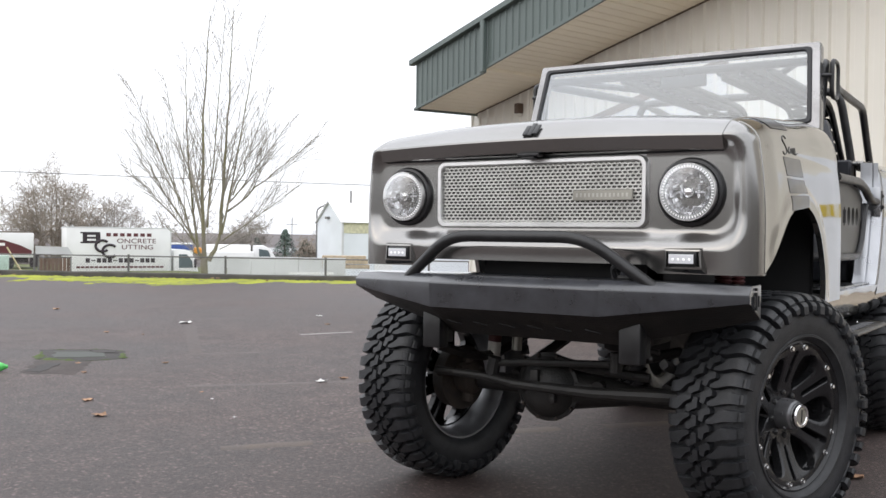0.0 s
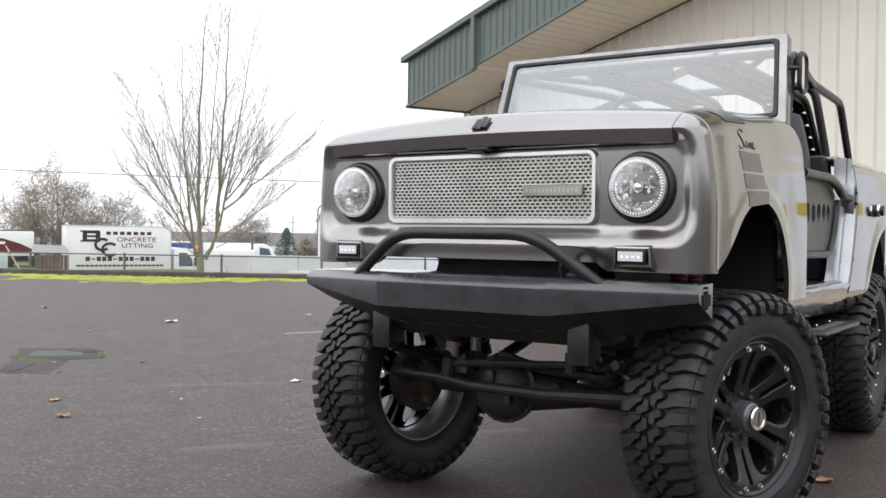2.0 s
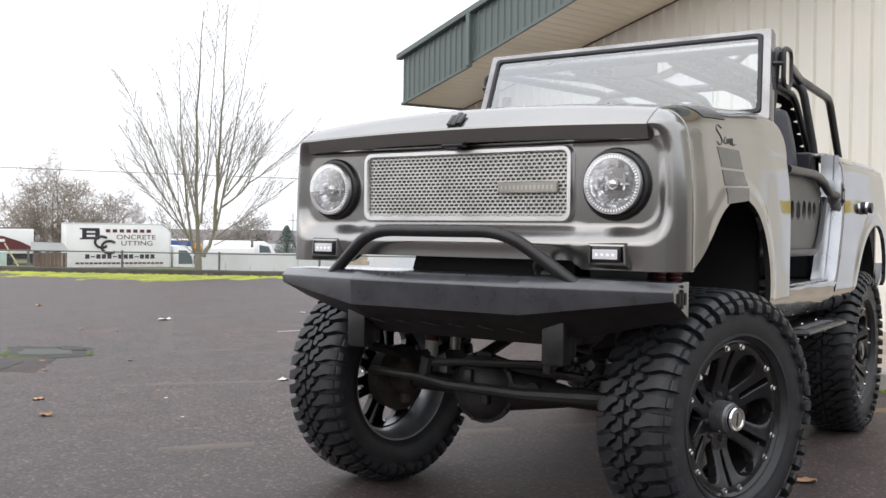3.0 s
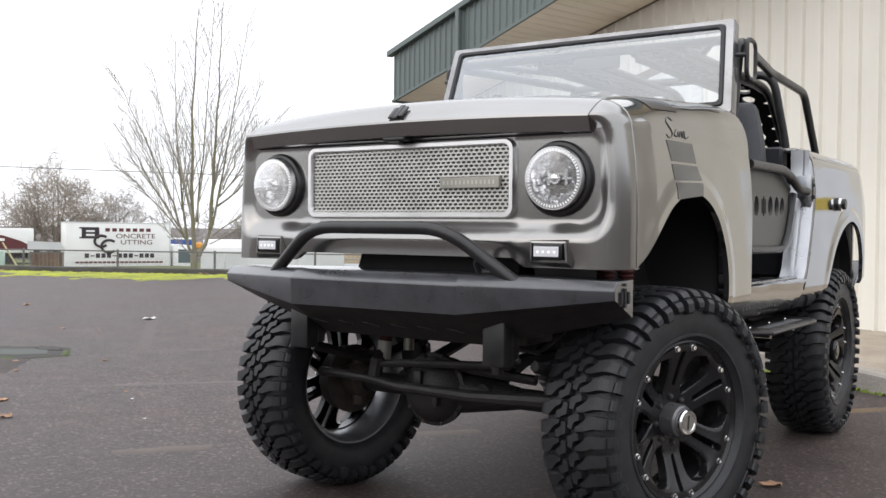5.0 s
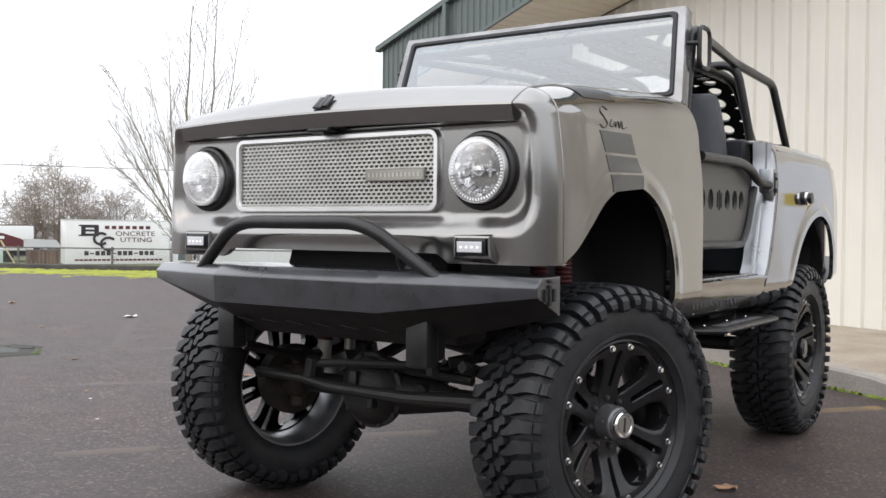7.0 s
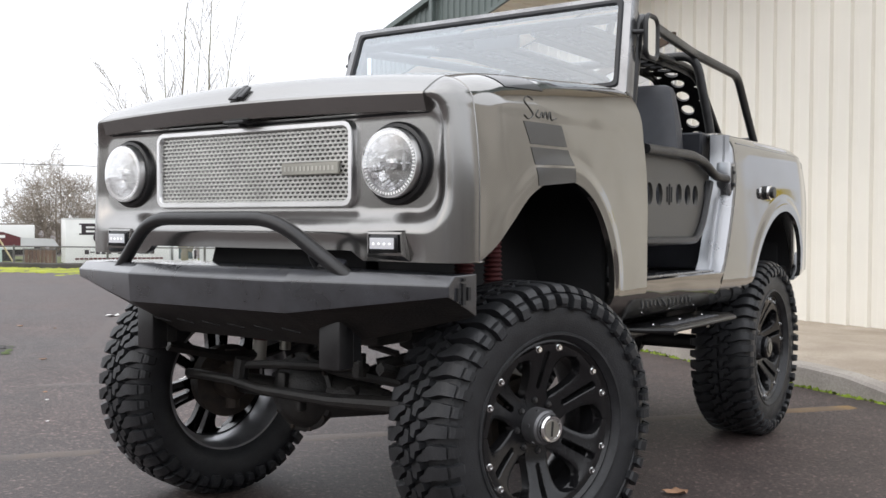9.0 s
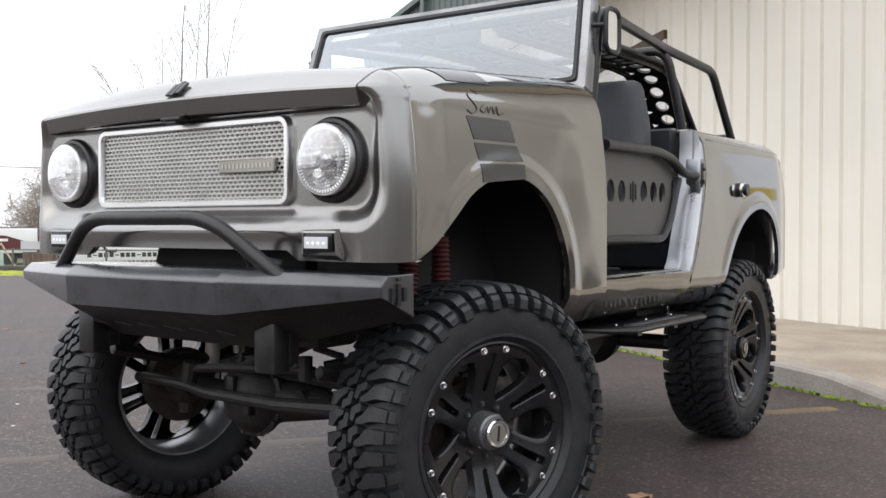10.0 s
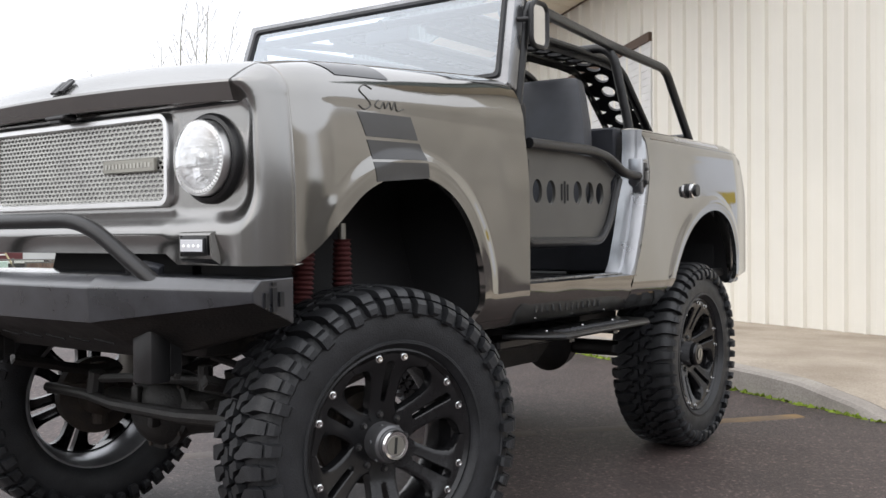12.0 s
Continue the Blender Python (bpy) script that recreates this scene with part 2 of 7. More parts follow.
def rounded_path(points, radius, seg=5):
    """Polyline with its corners rounded."""
    pts = [Vector(p) for p in points]
    out = [pts[0]]
    for a, b, c in zip(pts, pts[1:], pts[2:]):
        d1, d2 = (a - b), (c - b)
        r = min(radius, d1.length * 0.49, d2.length * 0.49)
        p, q = b + d1.normalized() * r, b + d2.normalized() * r
        for i in range(seg + 1):
            t = i / seg
            out.append((1 - t) ** 2 * p + 2 * t * (1 - t) * b + t * t * q)
    out.append(pts[-1])
    return out


def tube(points, radius, sides=10, bend=0.0, radii=None, closed=False):
    """A round bar along a polyline."""
    pts = rounded_path(points, bend) if bend else [Vector(p) for p in points]
    bm = bmesh.new()
    rings = []
    n = len(pts)
    up = None
    for i, p in enumerate(pts):
        if closed:
            d = (pts[(i + 1) % n] - pts[i - 1]).normalized()
        else:
            d = (pts[min(i + 1, n - 1)] - pts[max(i - 1, 0)]).normalized()
        if up is None:
            up = Vector((0, 0, 1)) if abs(d.z) < 0.9 else Vector((1, 0, 0))
        side = d.cross(up).normalized()
        up = side.cross(d).normalized()
        r = radii[i] if radii else radius
        rings.append([bm.verts.new(p + r * (math.cos(a) * side + math.sin(a) * up)) for a in [2 * math.pi * k / sides for k in range(sides)]])
    pairs = list(zip(rings, rings[1:])) + ([(rings[-1], rings[0])] if closed else [])
    for r1, r2 in pairs:
        for k in range(sides):
            bm.faces.new((r1[k], r1[(k + 1) % sides], r2[(k + 1) % sides], r2[k]))
    if not closed:
        bm.faces.new(rings[0][::-1])
        bm.faces.new(rings[-1])
    return bm


def lathe(profile, seg=48, closed=False, cap=True):
    """Turns (radius, height) pairs round the x axis: height runs along x."""
    bm = bmesh.new()
    rings = []
    for r, h in profile:
        rings.append([bm.verts.new((h, r * math.cos(2 * math.pi * k / seg), r * math.sin(2 * math.pi * k / seg))) for k in range(seg)])
    pairs = list(zip(rings, rings[1:])) + ([(rings[-1], rings[0])] if closed else [])
    for a, b in pairs:
        for k in range(seg):
            bm.faces.new((a[k], a[(k + 1) % seg], b[(k + 1) % seg], b[k]))
    if cap and not closed:
        if profile[0][0] > 1e-4:
            bm.faces.new(rings[0][::-1])
        if profile[-1][0] > 1e-4:
            bm.faces.new(rings[-1])
    bmesh.ops.remove_doubles(bm, verts=bm.verts, dist=1e-5)
    return bm


def grid(rows, thick=0.0, cyclic=False):
    """A sheet through rows of points; thick gives it a second skin."""
    bm = bmesh.new()
    vs = [[bm.verts.new(p) for p in row] for row in rows]
    for a, b in zip(vs, vs[1:]):
        n = len(a)
        for k in range(n if cyclic else n - 1):
            k2 = (k + 1) % n
            try:
                bm.faces.new((a[k], a[k2], b[k2], b[k]))
            except ValueError:
                pass
    bmesh.ops.remove_doubles(bm, verts=bm.verts, dist=1e-5)
    bmesh.ops.recalc_face_normals(bm, faces=bm.faces)
    if thick:
        bmesh.ops.solidify(bm, geom=list(bm.faces), thickness=thick)
    return bm


def prism(outline, axis, a, b, bevel=0.0):
    """A flat outline, extruded along an axis from a to b."""
    bm = bmesh.new()

    def at(p, h):
        return {"x": (h, p[0], p[1]), "y": (p[0], h, p[1]), "z": (p[0], p[1], h)}[axis]
    v0 = [bm.verts.new(at(p, a)) for p in outline]
    v1 = [bm.verts.new(at(p, b)) for p in outline]
    n = len(outline)
    bm.faces.new(v0)
    bm.faces.new(v1[::-1])
    for k in range(n):
        bm.faces.new((v0[k], v1[k], v1[(k + 1) % n], v0[(k + 1) % n]))
    bmesh.ops.recalc_face_normals(bm, faces=bm.faces)
    if bevel:
        es = [e for e in bm.edges if e.calc_face_angle(0) > 0.6]
        bmesh.ops.bevel(bm, geom=es, offset=bevel, segments=2, profile=0.5, affect="EDGES")
    return bm


def rrect(x0, x1, z0, z1, r, seg=6):
    """Outline of a rectangle with rounded corners, counter-clockwise."""
    out = []
    for cx, cz, a0 in ((x1 - r, z1 - r, 0), (x0 + r, z1 - r, 90), (x0 + r, z0 + r, 180), (x1 - r, z0 + r, 270)):
        for k in range(seg + 1):
            a = radians(a0 + 90 * k / seg)
            out.append((cx + r * math.cos(a), cz + r * math.sin(a)))
    return out


def resample(points, n):
    """n points evenly along a polyline."""
    p = np.array(points, float)
    d = np.concatenate([[0], np.cumsum(np.linalg.norm(np.diff(p, axis=0), axis=1))])
    s = np.linspace(0, d[-1], n)
    return np.stack([np.interp(s, d, p[:, i]) for i in range(p.shape[1])], 1)


def curve(points, n, tension=0.5):
    """Smooth curve through points, n samples."""
    p = [np.array(q, float) for q in points]
    p = [2 * p[0] - p[1]] + p + [2 * p[-1] - p[-2]]
    out = []
    for i in range(1, len(p) - 2):
        for t in np.linspace(0, 1, 12, endpoint=False):
            a, b, c, d = p[i - 1], p[i], p[i + 1], p[i + 2]
            out.append(0.5 * (2 * b + (c - a) * t + (2 * a - 5 * b + 4 * c - d) * t * t + (3 * b - a - 3 * c + d) * t ** 3))
    out.append(p[-2])
    return resample(out, n)


def smoothstep(a, b, v):
    t = min(1.0, max(0.0, (v - a) / (b - a)))
    return t * t * (3 - 2 * t)

# ---- ground and building ----


KERB_AT, KERB_ALONG, KERB_OUT = Vector((-19.6, 14.93, 0)), Vector((0.903, 0.429, 0)), Vector((-0.429, 0.903, 0))


def ground_z(x, y):
    """The lot falls gently away from the building; past the far kerb a bank drops to the street."""
    lot = -0.0125 * min(14.8, max(0.0, -x - 1.2))
    rel = Vector((x, y, 0)) - KERB_AT
    d, a = rel.dot(KERB_OUT), rel.dot(KERB_ALONG)
    fall = 0.45 * smoothstep(0.15, 1.2, d) + (1.35 - 0.9 * smoothstep(-4, -12, a)) * smoothstep(2, 22, d)
    return lot - fall


def ground():
    along = [-3000, -900, -300, -120, -60, -40] + list(np.linspace(-30, 40, 100)) + [60, 120, 300, 900, 3000]
    out = [-3000, -900, -200, -80, -50] + list(np.linspace(-34, -0.5, 48)) + [0, 0.15, 0.5, 0.9, 1.3, 2, 4, 7, 11, 16, 22, 30, 60, 150, 500, 3000]
    rows = []
    for d in out:
        row = []
        for a in along:
            p = KERB_AT + KERB_ALONG * a + KERB_OUT * d
            row.append((p.x, p.y, ground_z(p.x, p.y)))
        rows.append(row)
    return grid(rows)


solid("ground", ground(), M_ASPHALT, "dark worn asphalt of the parking lot", "ground", kind="structure")

BUILD = Matrix.Translation((0, 7.9, 0)) @ Matrix.Rotation(math.atan2(-0.4149, 0.9099), 4, "Z")  # local x along the wall, -y out of it
CORNER, RIB = -8.47, 0.245
SLOPE = 0.167


def gable(u):
    return 3.34 + SLOPE * (u - CORNER)


def ribbed(u0, u1, pitch, z0, z1, y, depth=0.03, out=-1, rib=0.05, groove=0.0):
    """Ribbed sheet metal along the wall; z0 and z1 are functions of u."""
    rows = [[], []]
    u = u0
    pts = []
    while u < u1:
        for du, d in ((-groove * 1.4, 0), (-groove, -groove), (-0.002, -groove), (0, 0), (rib * 0.25, depth), (rib * 0.75, depth), (rib, 0)):
            pts.append((u + du, d))
        pts.append((u + pitch * 0.5, 0))
        pts.append((u + pitch * 0.52, 0.002))
        u += pitch
    pts = [p for p in pts if p[0] <= u1] + [(u1, 0)]
    lo = [(a, y + out * d, z0(a)) for a, d in pts]
    hi = [(a, y + out * d, z1(a)) for a, d in pts]
    return grid([lo, hi])


bm = ribbed(CORNER, 4.1, RIB, lambda u: 0.10, lambda u: gable(u) + 0.3, 0.0, 0.040, -1, 0.054, 0.006)
solid("wall_gable", join(moved(bm, BUILD), moved(box(CORNER, 4.1, 0.02, 0.2, 0.0, 3.3), BUILD)), M_CREAM, "cream ribbed steel wall of the workshop", "wall", kind="structure", smooth=False)
solid("wall_side", moved(join(box(CORNER, CORNER + 0.2, 0.2, 20, 0, 3.45)), BUILD), M_CREAM, "cream steel side wall", "wall", kind="structure")
solid("wall_far_side", moved(box(3.9, 4.1, 0.2, 20, 0, 5.4), BUILD), M_CREAM, "cream steel side wall", "wall", kind="structure")
D, JOINT = 1.3, CORNER + 2.34


def soffit_z(u, v):
    """Underside of the eave; past the joint it steps up and tilts a little towards the fascia."""
    if u < JOINT:
        return gable(u)
    return gable(u) + 0.038 + (0.020 + 0.020 * (u - JOINT)) * (-v / D)


def soffit(u0, u1):
    """Soffit boards that run from the wall out to the fascia, with a groove at each joint."""
    cols = []
    u = u0
    while u < u1 - 0.02:
        w = min(0.172, u1 - u)
        for du, dz in ((0.0, 0.026), (0.008, 0.0), (w * 0.5, -0.003), (w - 0.012, 0.0), (w - 0.006, 0.026)):
            cols.append([(u + du, v, soffit_z(u + du if u > JOINT else min(u + du, JOINT - 0.001), v) + dz) for v in (-D + 0.005, -D / 2, 0.0)])
        u += w
    return grid(cols)


solid("soffit", moved(soffit(CORNER + 0.17, JOINT), BUILD), M_SOFFIT, "cream grooved soffit under the eave", "soffit", kind="structure", smooth=False)
solid("soffit", moved(soffit(JOINT + 0.001, 4.2), BUILD), M_SOFFIT, "cream grooved soffit under the eave", "soffit", kind="structure", smooth=False)
M_JOINT_STRIP = mat("dark_joint_strip", (0.14, 0.115, 0.085), 0.8, 0, 0.3, 8)
for u0, u1, lift in ((CORNER + 0.18, JOINT - 0.02, 0.0), (JOINT + 0.01, 4.15, 0.036)):
    bm = bmesh.new()
    ends = [[bm.verts.new((u, y, gable(u) + lift + d)) for y, d in ((-0.056, -0.016), (-0.056, 0.004), (-0.040, 0.004), (-0.040, -0.016))] for u in (u0, u1)]
    for k in range(4):
        bm.faces.new((ends[0][k], ends[0][(k + 1) % 4], ends[1][(k + 1) % 4], ends[1][k]))
    solid("trim_joint_strip", moved(bm, BUILD), M_JOINT_STRIP, "dark strip along the joint of wall and soffit", "trim", kind="structure", smooth=False)
solid("soffit_step", moved(box(JOINT - 0.012, JOINT, -D + 0.02, -0.002, gable(JOINT) - 0.004, gable(JOINT) + 0.09, 0.002), BUILD), M_SOFFIT, "cream step between two soffit levels", "soffit", kind="structure")
fas = join(ribbed(CORNER + 0.17, JOINT, 0.167, lambda u: gable(u), lambda u: gable(u) + 0.80, -D, 0.02, -1, 0.05), ribbed(JOINT, 4.2, 0.167, lambda u: soffit_z(u + 0.001, -D), lambda u: gable(u) + 0.80, -D, 0.02, -1, 0.05))
solid("fascia", moved(fas, BUILD), M_GREEN, "grey-green ribbed fascia", "fascia", kind="structure", smooth=False)


def strip(u0, u1, y0, y1, dz0, dz1):
    bm = bmesh.new()
    vs = [bm.verts.new((u, y, gable(u) + d)) for u in (u0, u1) for y in (y0, y1) for d in (dz0, dz1)]
    for f in ((0, 1, 3, 2), (4, 6, 7, 5), (0, 4, 5, 1), (2, 3, 7, 6), (1, 5, 7, 3), (0, 2, 6, 4)):
        bm.faces.new([vs[i] for i in f])
    bmesh.ops.recalc_face_normals(bm, faces=bm.faces)
    bmesh.ops.bevel(bm, geom=list(bm.edges), offset=0.008, segments=1, affect="EDGES")
    return moved(bm, BUILD)


solid("trim_top", strip(CORNER + 0.05, 3.72, -D - 0.10, -D + 0.02, 0.78, 0.875), M_GREEN, "grey-green gutter along the roof edge", "gutter", kind="structure")
solid("trim_bottom", strip(CORNER + 0.12, JOINT, -D - 0.03, -D + 0.01, -0.03, 0.02), M_GREEN, "grey-green drip edge", "trim", kind="structure")
drip = bmesh.new()
ring = [[drip.verts.new((u, y, soffit_z(u, -D) + d)) for y, d in ((-D - 0.03, -0.03), (-D - 0.03, 0.02), (-D + 0.01, 0.02), (-D + 0.01, -0.03))] for u in (JOINT + 0.03, 4.2)]
for k in range(4):
    drip.faces.new((ring[0][k], ring[0][(k + 1) % 4], ring[1][(k + 1) % 4], ring[1][k]))
drip.faces.new(ring[0][::-1])
drip.faces.new(ring[1])
solid("trim_bottom", moved(drip, BUILD), M_GREEN, "grey-green drip edge", "trim", kind="structure")
solid("roof", strip(CORNER + 0.12, 4.2, -D, 20.0, 0.80, 0.86), M_GREEN, "grey-green steel roof", "roof", kind="structure")
solid("fascia_end", moved(box(CORNER + 0.15, CORNER + 0.17, -D, 20, gable(CORNER) - 0.01, gable(CORNER) + 0.8), BUILD), M_GREEN, "grey-green end of the eave", "fascia", kind="structure")
u = CORNER + 2.34
solid("downspout", moved(box(u - 0.05, u + 0.05, -D - 0.10, -D - 0.02, gable(u) - 0.03, gable(u) + 0.80, 0.012), BUILD), M_GREEN, "grey-green gutter joint", "gutter", kind="structure")
WALL_LAMP = thing("wall_lamp", BUILD @ Vector((-6.94, 0, 3.2)), "small brown wall lamp with a dim glass", "lamp")
part("lamp_housing", moved(box(-6.995, -6.885, -0.12, 0.0, 3.24, 3.41, 0.012, 2), BUILD), M_BROWN, WALL_LAMP)
part("lamp_glass", moved(box(-6.985, -6.895, -0.10, -0.01, 3.195, 3.238, 0.012, 2), BUILD), M_CREAM, WALL_LAMP)

# garage door under a raked head
GD0, GD1 = -6.0, -2.40


def head_z(u):
    return 3.47 + 0.2 * (u - GD1)


def raked(u0, u1, y0, y1, d0, d1):
    bm = bmesh.new()
    vs = [bm.verts.new((u, y, head_z(u) + d)) for u in (u0, u1) for y in (y0, y1) for d in (d0, d1)]
    for f in ((0, 1, 3, 2), (4, 6, 7, 5), (0, 4, 5, 1), (2, 3, 7, 6), (1, 5, 7, 3), (0, 2, 6, 4)):
        bm.faces.new([vs[i] for i in f])
    return bm


solid("door_frame", moved(raked(GD0 - 0.1, GD1 + 0.02, -0.06, 0.02, -0.05, 0.06), BUILD), M_BROWN, "brown raked door head trim", "trim", kind="structure")
solid("door_jamb", moved(box(GD1, GD1 + 0.03, -0.035, 0.02, 0.1, head_z(GD1) - 0.05), BUILD), M_WHITEDOOR, "thin pale door jamb", "trim", kind="structure")
rows = []
zs = np.arange(0.0, 1.0, 0.027)
for a in zs:
    rows += [(-0.032, a), (-0.032, a + 0.022), (-0.024, a + 0.025)]
bm = grid([[(u, y, 0.1 + (head_z(u) - 0.12) * z) for y, z in rows] for u in (GD0, GD1)])
solid("door_1", moved(bm, BUILD), M_WHITEDOOR, "white slatted roller door", "garage door", kind="structure", smooth=False)

# pavement with a kerb that ramps down
def pave_z(u):
    return float(np.interp(u, (1.85, 2.15, 2.44, 2.67, 2.9, 3.05, 3.2), (0.150, 0.147, 0.134, 0.097, 0.062, 0.022, 0.006)))


def kerb_line(u):
    return -float(np.interp(u, (-6, 0.3, 1.85, 2.4, 3.1, 9), (2.25, 2.77, 3.06, 3.13, 3.21, 3.7)))


us = np.linspace(-3.5, 9, 160)
rows = [[(u, 0.0, 0.10) for u in us], [(u, -1.0, 0.11) for u in us], [(u, kerb_line(u) + 0.75, 0.10 + 0.3 * pave_z(u)) for u in us], [(u, kerb_line(u) + 0.30, 0.03 + 0.8 * pave_z(u)) for u in us], [(u, kerb_line(u) + 0.17, pave_z(u) - 0.003) for u in us]]
solid("pavement", moved(grid(rows), BUILD), M_CONCRETE, "pale worn concrete pavement beside the workshop", "pavement", kind="structure")
rows = [[(u, kerb_line(u) + 0.155, pave_z(u) + 0.001) for u in us], [(u, kerb_line(u) + 0.03, pave_z(u) - 0.002) for u in us], [(u, kerb_line(u) + 0.008, pave_z(u) - 0.02) for u in us], [(u, kerb_line(u) - 0.008, -0.02) for u in us]]
solid("kerb", moved(grid(rows), BUILD), mat("grey_kerb_concrete", (0.40, 0.365, 0.325), 0.85, 0, 0.2, 3.0, 0.4, 70, tint=(0.29, 0.26, 0.23), fine=0.15), "worn concrete kerb that ramps down", "kerb", kind="structure")

# unseen plain walls, added to shape what the vehicle's paint reflects
M_UNSEEN_WALL = mat("plain_grey_brown_wall", (0.23, 0.22, 0.205), 0.9, 0, 0.2, 0.3)
solid("wall_unseen_south", box(-30, 30, -32.4, -32.0, -0.4, 4.4), M_UNSEEN_WALL, "unseen grey-brown wall, added for reflections in the vehicle", "wall", kind="structure")
solid("wall_unseen_east", box(22.0, 22.4, -32.0, 26.0, -0.1, 4.6), M_UNSEEN_WALL, "unseen grey-brown wall, added for reflections in the vehicle", "wall", kind="structure")
solid("wall_unseen_north", box(5.0, 22.0, 17.0, 17.4, -0.1, 8.4), mat("plain_grey_wall", (0.62, 0.585, 0.52), 0.9, 0, 0.2, 0.3), "unseen grey wall, added for reflections in the vehicle", "wall", kind="structure")
# entry door round the corner of the view, mirrored in the vehicle's flank
solid("door_2", moved(join(box(1.86, 2.80, -0.050, 0.0, 0.1, 2.20, 0.006), box(1.92, 2.74, -0.062, -0.048, 0.13, 2.14, 0.004), box(1.97, 2.02, -0.11, -0.06, 1.05, 1.10, 0.01)), BUILD), mat("cool_white_door", (0.80, 0.84, 0.90), 0.35, 0, 0.04), "white steel entry door in the workshop wall", "door", kind="structure")
solid("wall_notice", moved(box(2.22, 2.66, -0.072, -0.062, 1.46, 1.66, 0.002), BUILD), M_YELLOW, "plain yellow notice on the white entry door", "notice")

# ---- the off-road vehicle ----
CAR = thing("off_road_vehicle", (0, 1.3, 0), "lifted bronze-grey vintage off-road vehicle with open roof", "car")


def both(name, make, material, parent=None, label="", **kw):
    """A part and its mirror image on the other side."""
    bm = make()
    other = mirror_x(bm)
    a = part(name, bm, material, parent or CAR, label, **kw)
    b = part(name, other, material, parent or CAR, label, **kw)
    return a, b


# plan of the body side: q runs from the front crease rearwards; s runs up the side and over the shoulder
SHOULDER_Z, SHOULDER_R = 1.455, 0.105
TOP_Q = (-0.45, -0.39, -0.18, 0.27, 0.85, 1.7, 1.9, 3.3)
TOP_Z = (1.535, 1.542, 1.578, 1.615, 1.648, 1.60, 1.572, 1.565)

TOP_LINE = curve(list(zip(TOP_Q, TOP_Z)), 240)


def side_point(q, s, bulge=0.0):
    """Place on the outer skin of the driver's side."""
    half = 0.862 + 0.006 * math.sin(math.pi * min(1, max(0, (q + 0.4) / 3.6)))
    tuck = 0.008 * smoothstep(-0.18, -0.345, q)
    low = 0.075 * smoothstep(0.885, 0.735, s) ** 1.5
    x = half - tuck - low + bulge - 0.022 * max(0.0, min(1.0, (s - 1.15) / 0.305)) ** 2.2 + 0.032 * smoothstep(1.0, 2.75, q) * (1 - smoothstep(2.98, 3.26, q))
    if s <= SHOULDER_Z:
        return Vector((x, q, s))
    ang = min((s - SHOULDER_Z) / SHOULDER_R, 1.42)
    high = float(np.interp(q, TOP_LINE[:, 0], TOP_LINE[:, 1])) - SHOULDER_Z
    return Vector((x - 0.115 * (1 - math.cos(ang)), q, SHOULDER_Z + high * math.sin(ang) / math.sin(1.42)))


def flared(arch, outer, rings, width, height):
    """A sheet between a wheel arch and an outline, with a raised lip round the arch."""
    rows = []
    fine = resample(arch, 240).tolist()
    for i in range(rings + 1):
        t = (i / rings) ** 1.25
        row = []
        for (qa, sa), (qo, so) in zip(arch, outer):
            q, s = qa + (qo - qa) * t, sa + (so - sa) * t
            d = math.sqrt(min((q - u) ** 2 + (s - v) ** 2 for u, v in fine))
            lip = height * (1 - smoothstep(width * 0.40, width, d)) * (0.75 + 0.25 * smoothstep(0, width * 0.5, d))
            fade = smoothstep(0.78, 1.02, s)
            lip *= smoothstep(-0.345, 0.06, q)
            row.append(side_point(q, s, lip * (0.05 + 0.95 * fade)))
        rows.append(row)
    # returned edge into the wheel well
    inner = [p + Vector((-0.022, 0, 0)) for p in rows[0]]
    return [inner] + rows


FRONT_ARCH = curve([(-0.345, 1.003), (-0.26, 1.05), (-0.17, 1.125), (-0.06, 1.21), (0.08, 1.258), (0.24, 1.255), (0.38, 1.195), (0.48, 1.09), (0.54, 0.95), (0.556, 0.775)], 120)
FRONT_OUT = np.concatenate([resample([(-0.345, 1.006), (-0.345, 1.595)], 36), resample([(-0.335, 1.604), (0.80, 1.604)], 44),
                            resample([(0.835, 1.59), (0.85, 1.55), (0.85, 0.775)], 40)])


def front_fender():
    rows = flared(FRONT_ARCH, FRONT_OUT, 60, 0.092, 0.008)
    bm = grid(rows)
    rear = [side_point(0.85, s) for s in np.linspace(0.905, 1.60, 16)]
    bm2 = grid([rear, [p + Vector((-0.045, 0.002, 0)) for p in rear]])
    return join(bm, bm2)


both("front_fender", front_fender, M_FENDER, label="bronze-grey metallic front fender with flared wheel arch", angle=50)

REAR_ARCH = curve([(2.115, 0.775), (2.175, 0.92), (2.265, 1.04), (2.40, 1.135), (2.56, 1.188), (2.72, 1.19), (2.87, 1.13), (2.95, 1.02), (2.98, 0.90), (2.99, 0.83)], 100)
REAR_OUT = np.concatenate([resample([(1.74, 0.775), (1.70, 0.86), (1.78, 1.0), (1.90, 1.36), (1.90, 1.50)], 36), resample([(1.90, 1.51), (1.93, 1.60), (3.12, 1.58), (3.17, 1.55)], 40),
                           resample([(3.20, 1.48), (3.235, 1.3), (3.235, 0.86)], 24)])


def rear_quarter():
    rows = flared(REAR_ARCH, REAR_OUT, 40, 0.09, 0.011)
    return grid(rows)


both("rear_quarter_panel", rear_quarter, M_POLISHED, label="glossy bronze-grey rear quarter panel", angle=50)


both("quarter_ledge", lambda: tube([side_point(q, 1.515) + Vector((0.0005, 0, 0)) for q in np.linspace(1.97, 3.16, 40)], 0.0035, 6), M_POLISHED, label="pressed ledge along the top of the quarter panel")

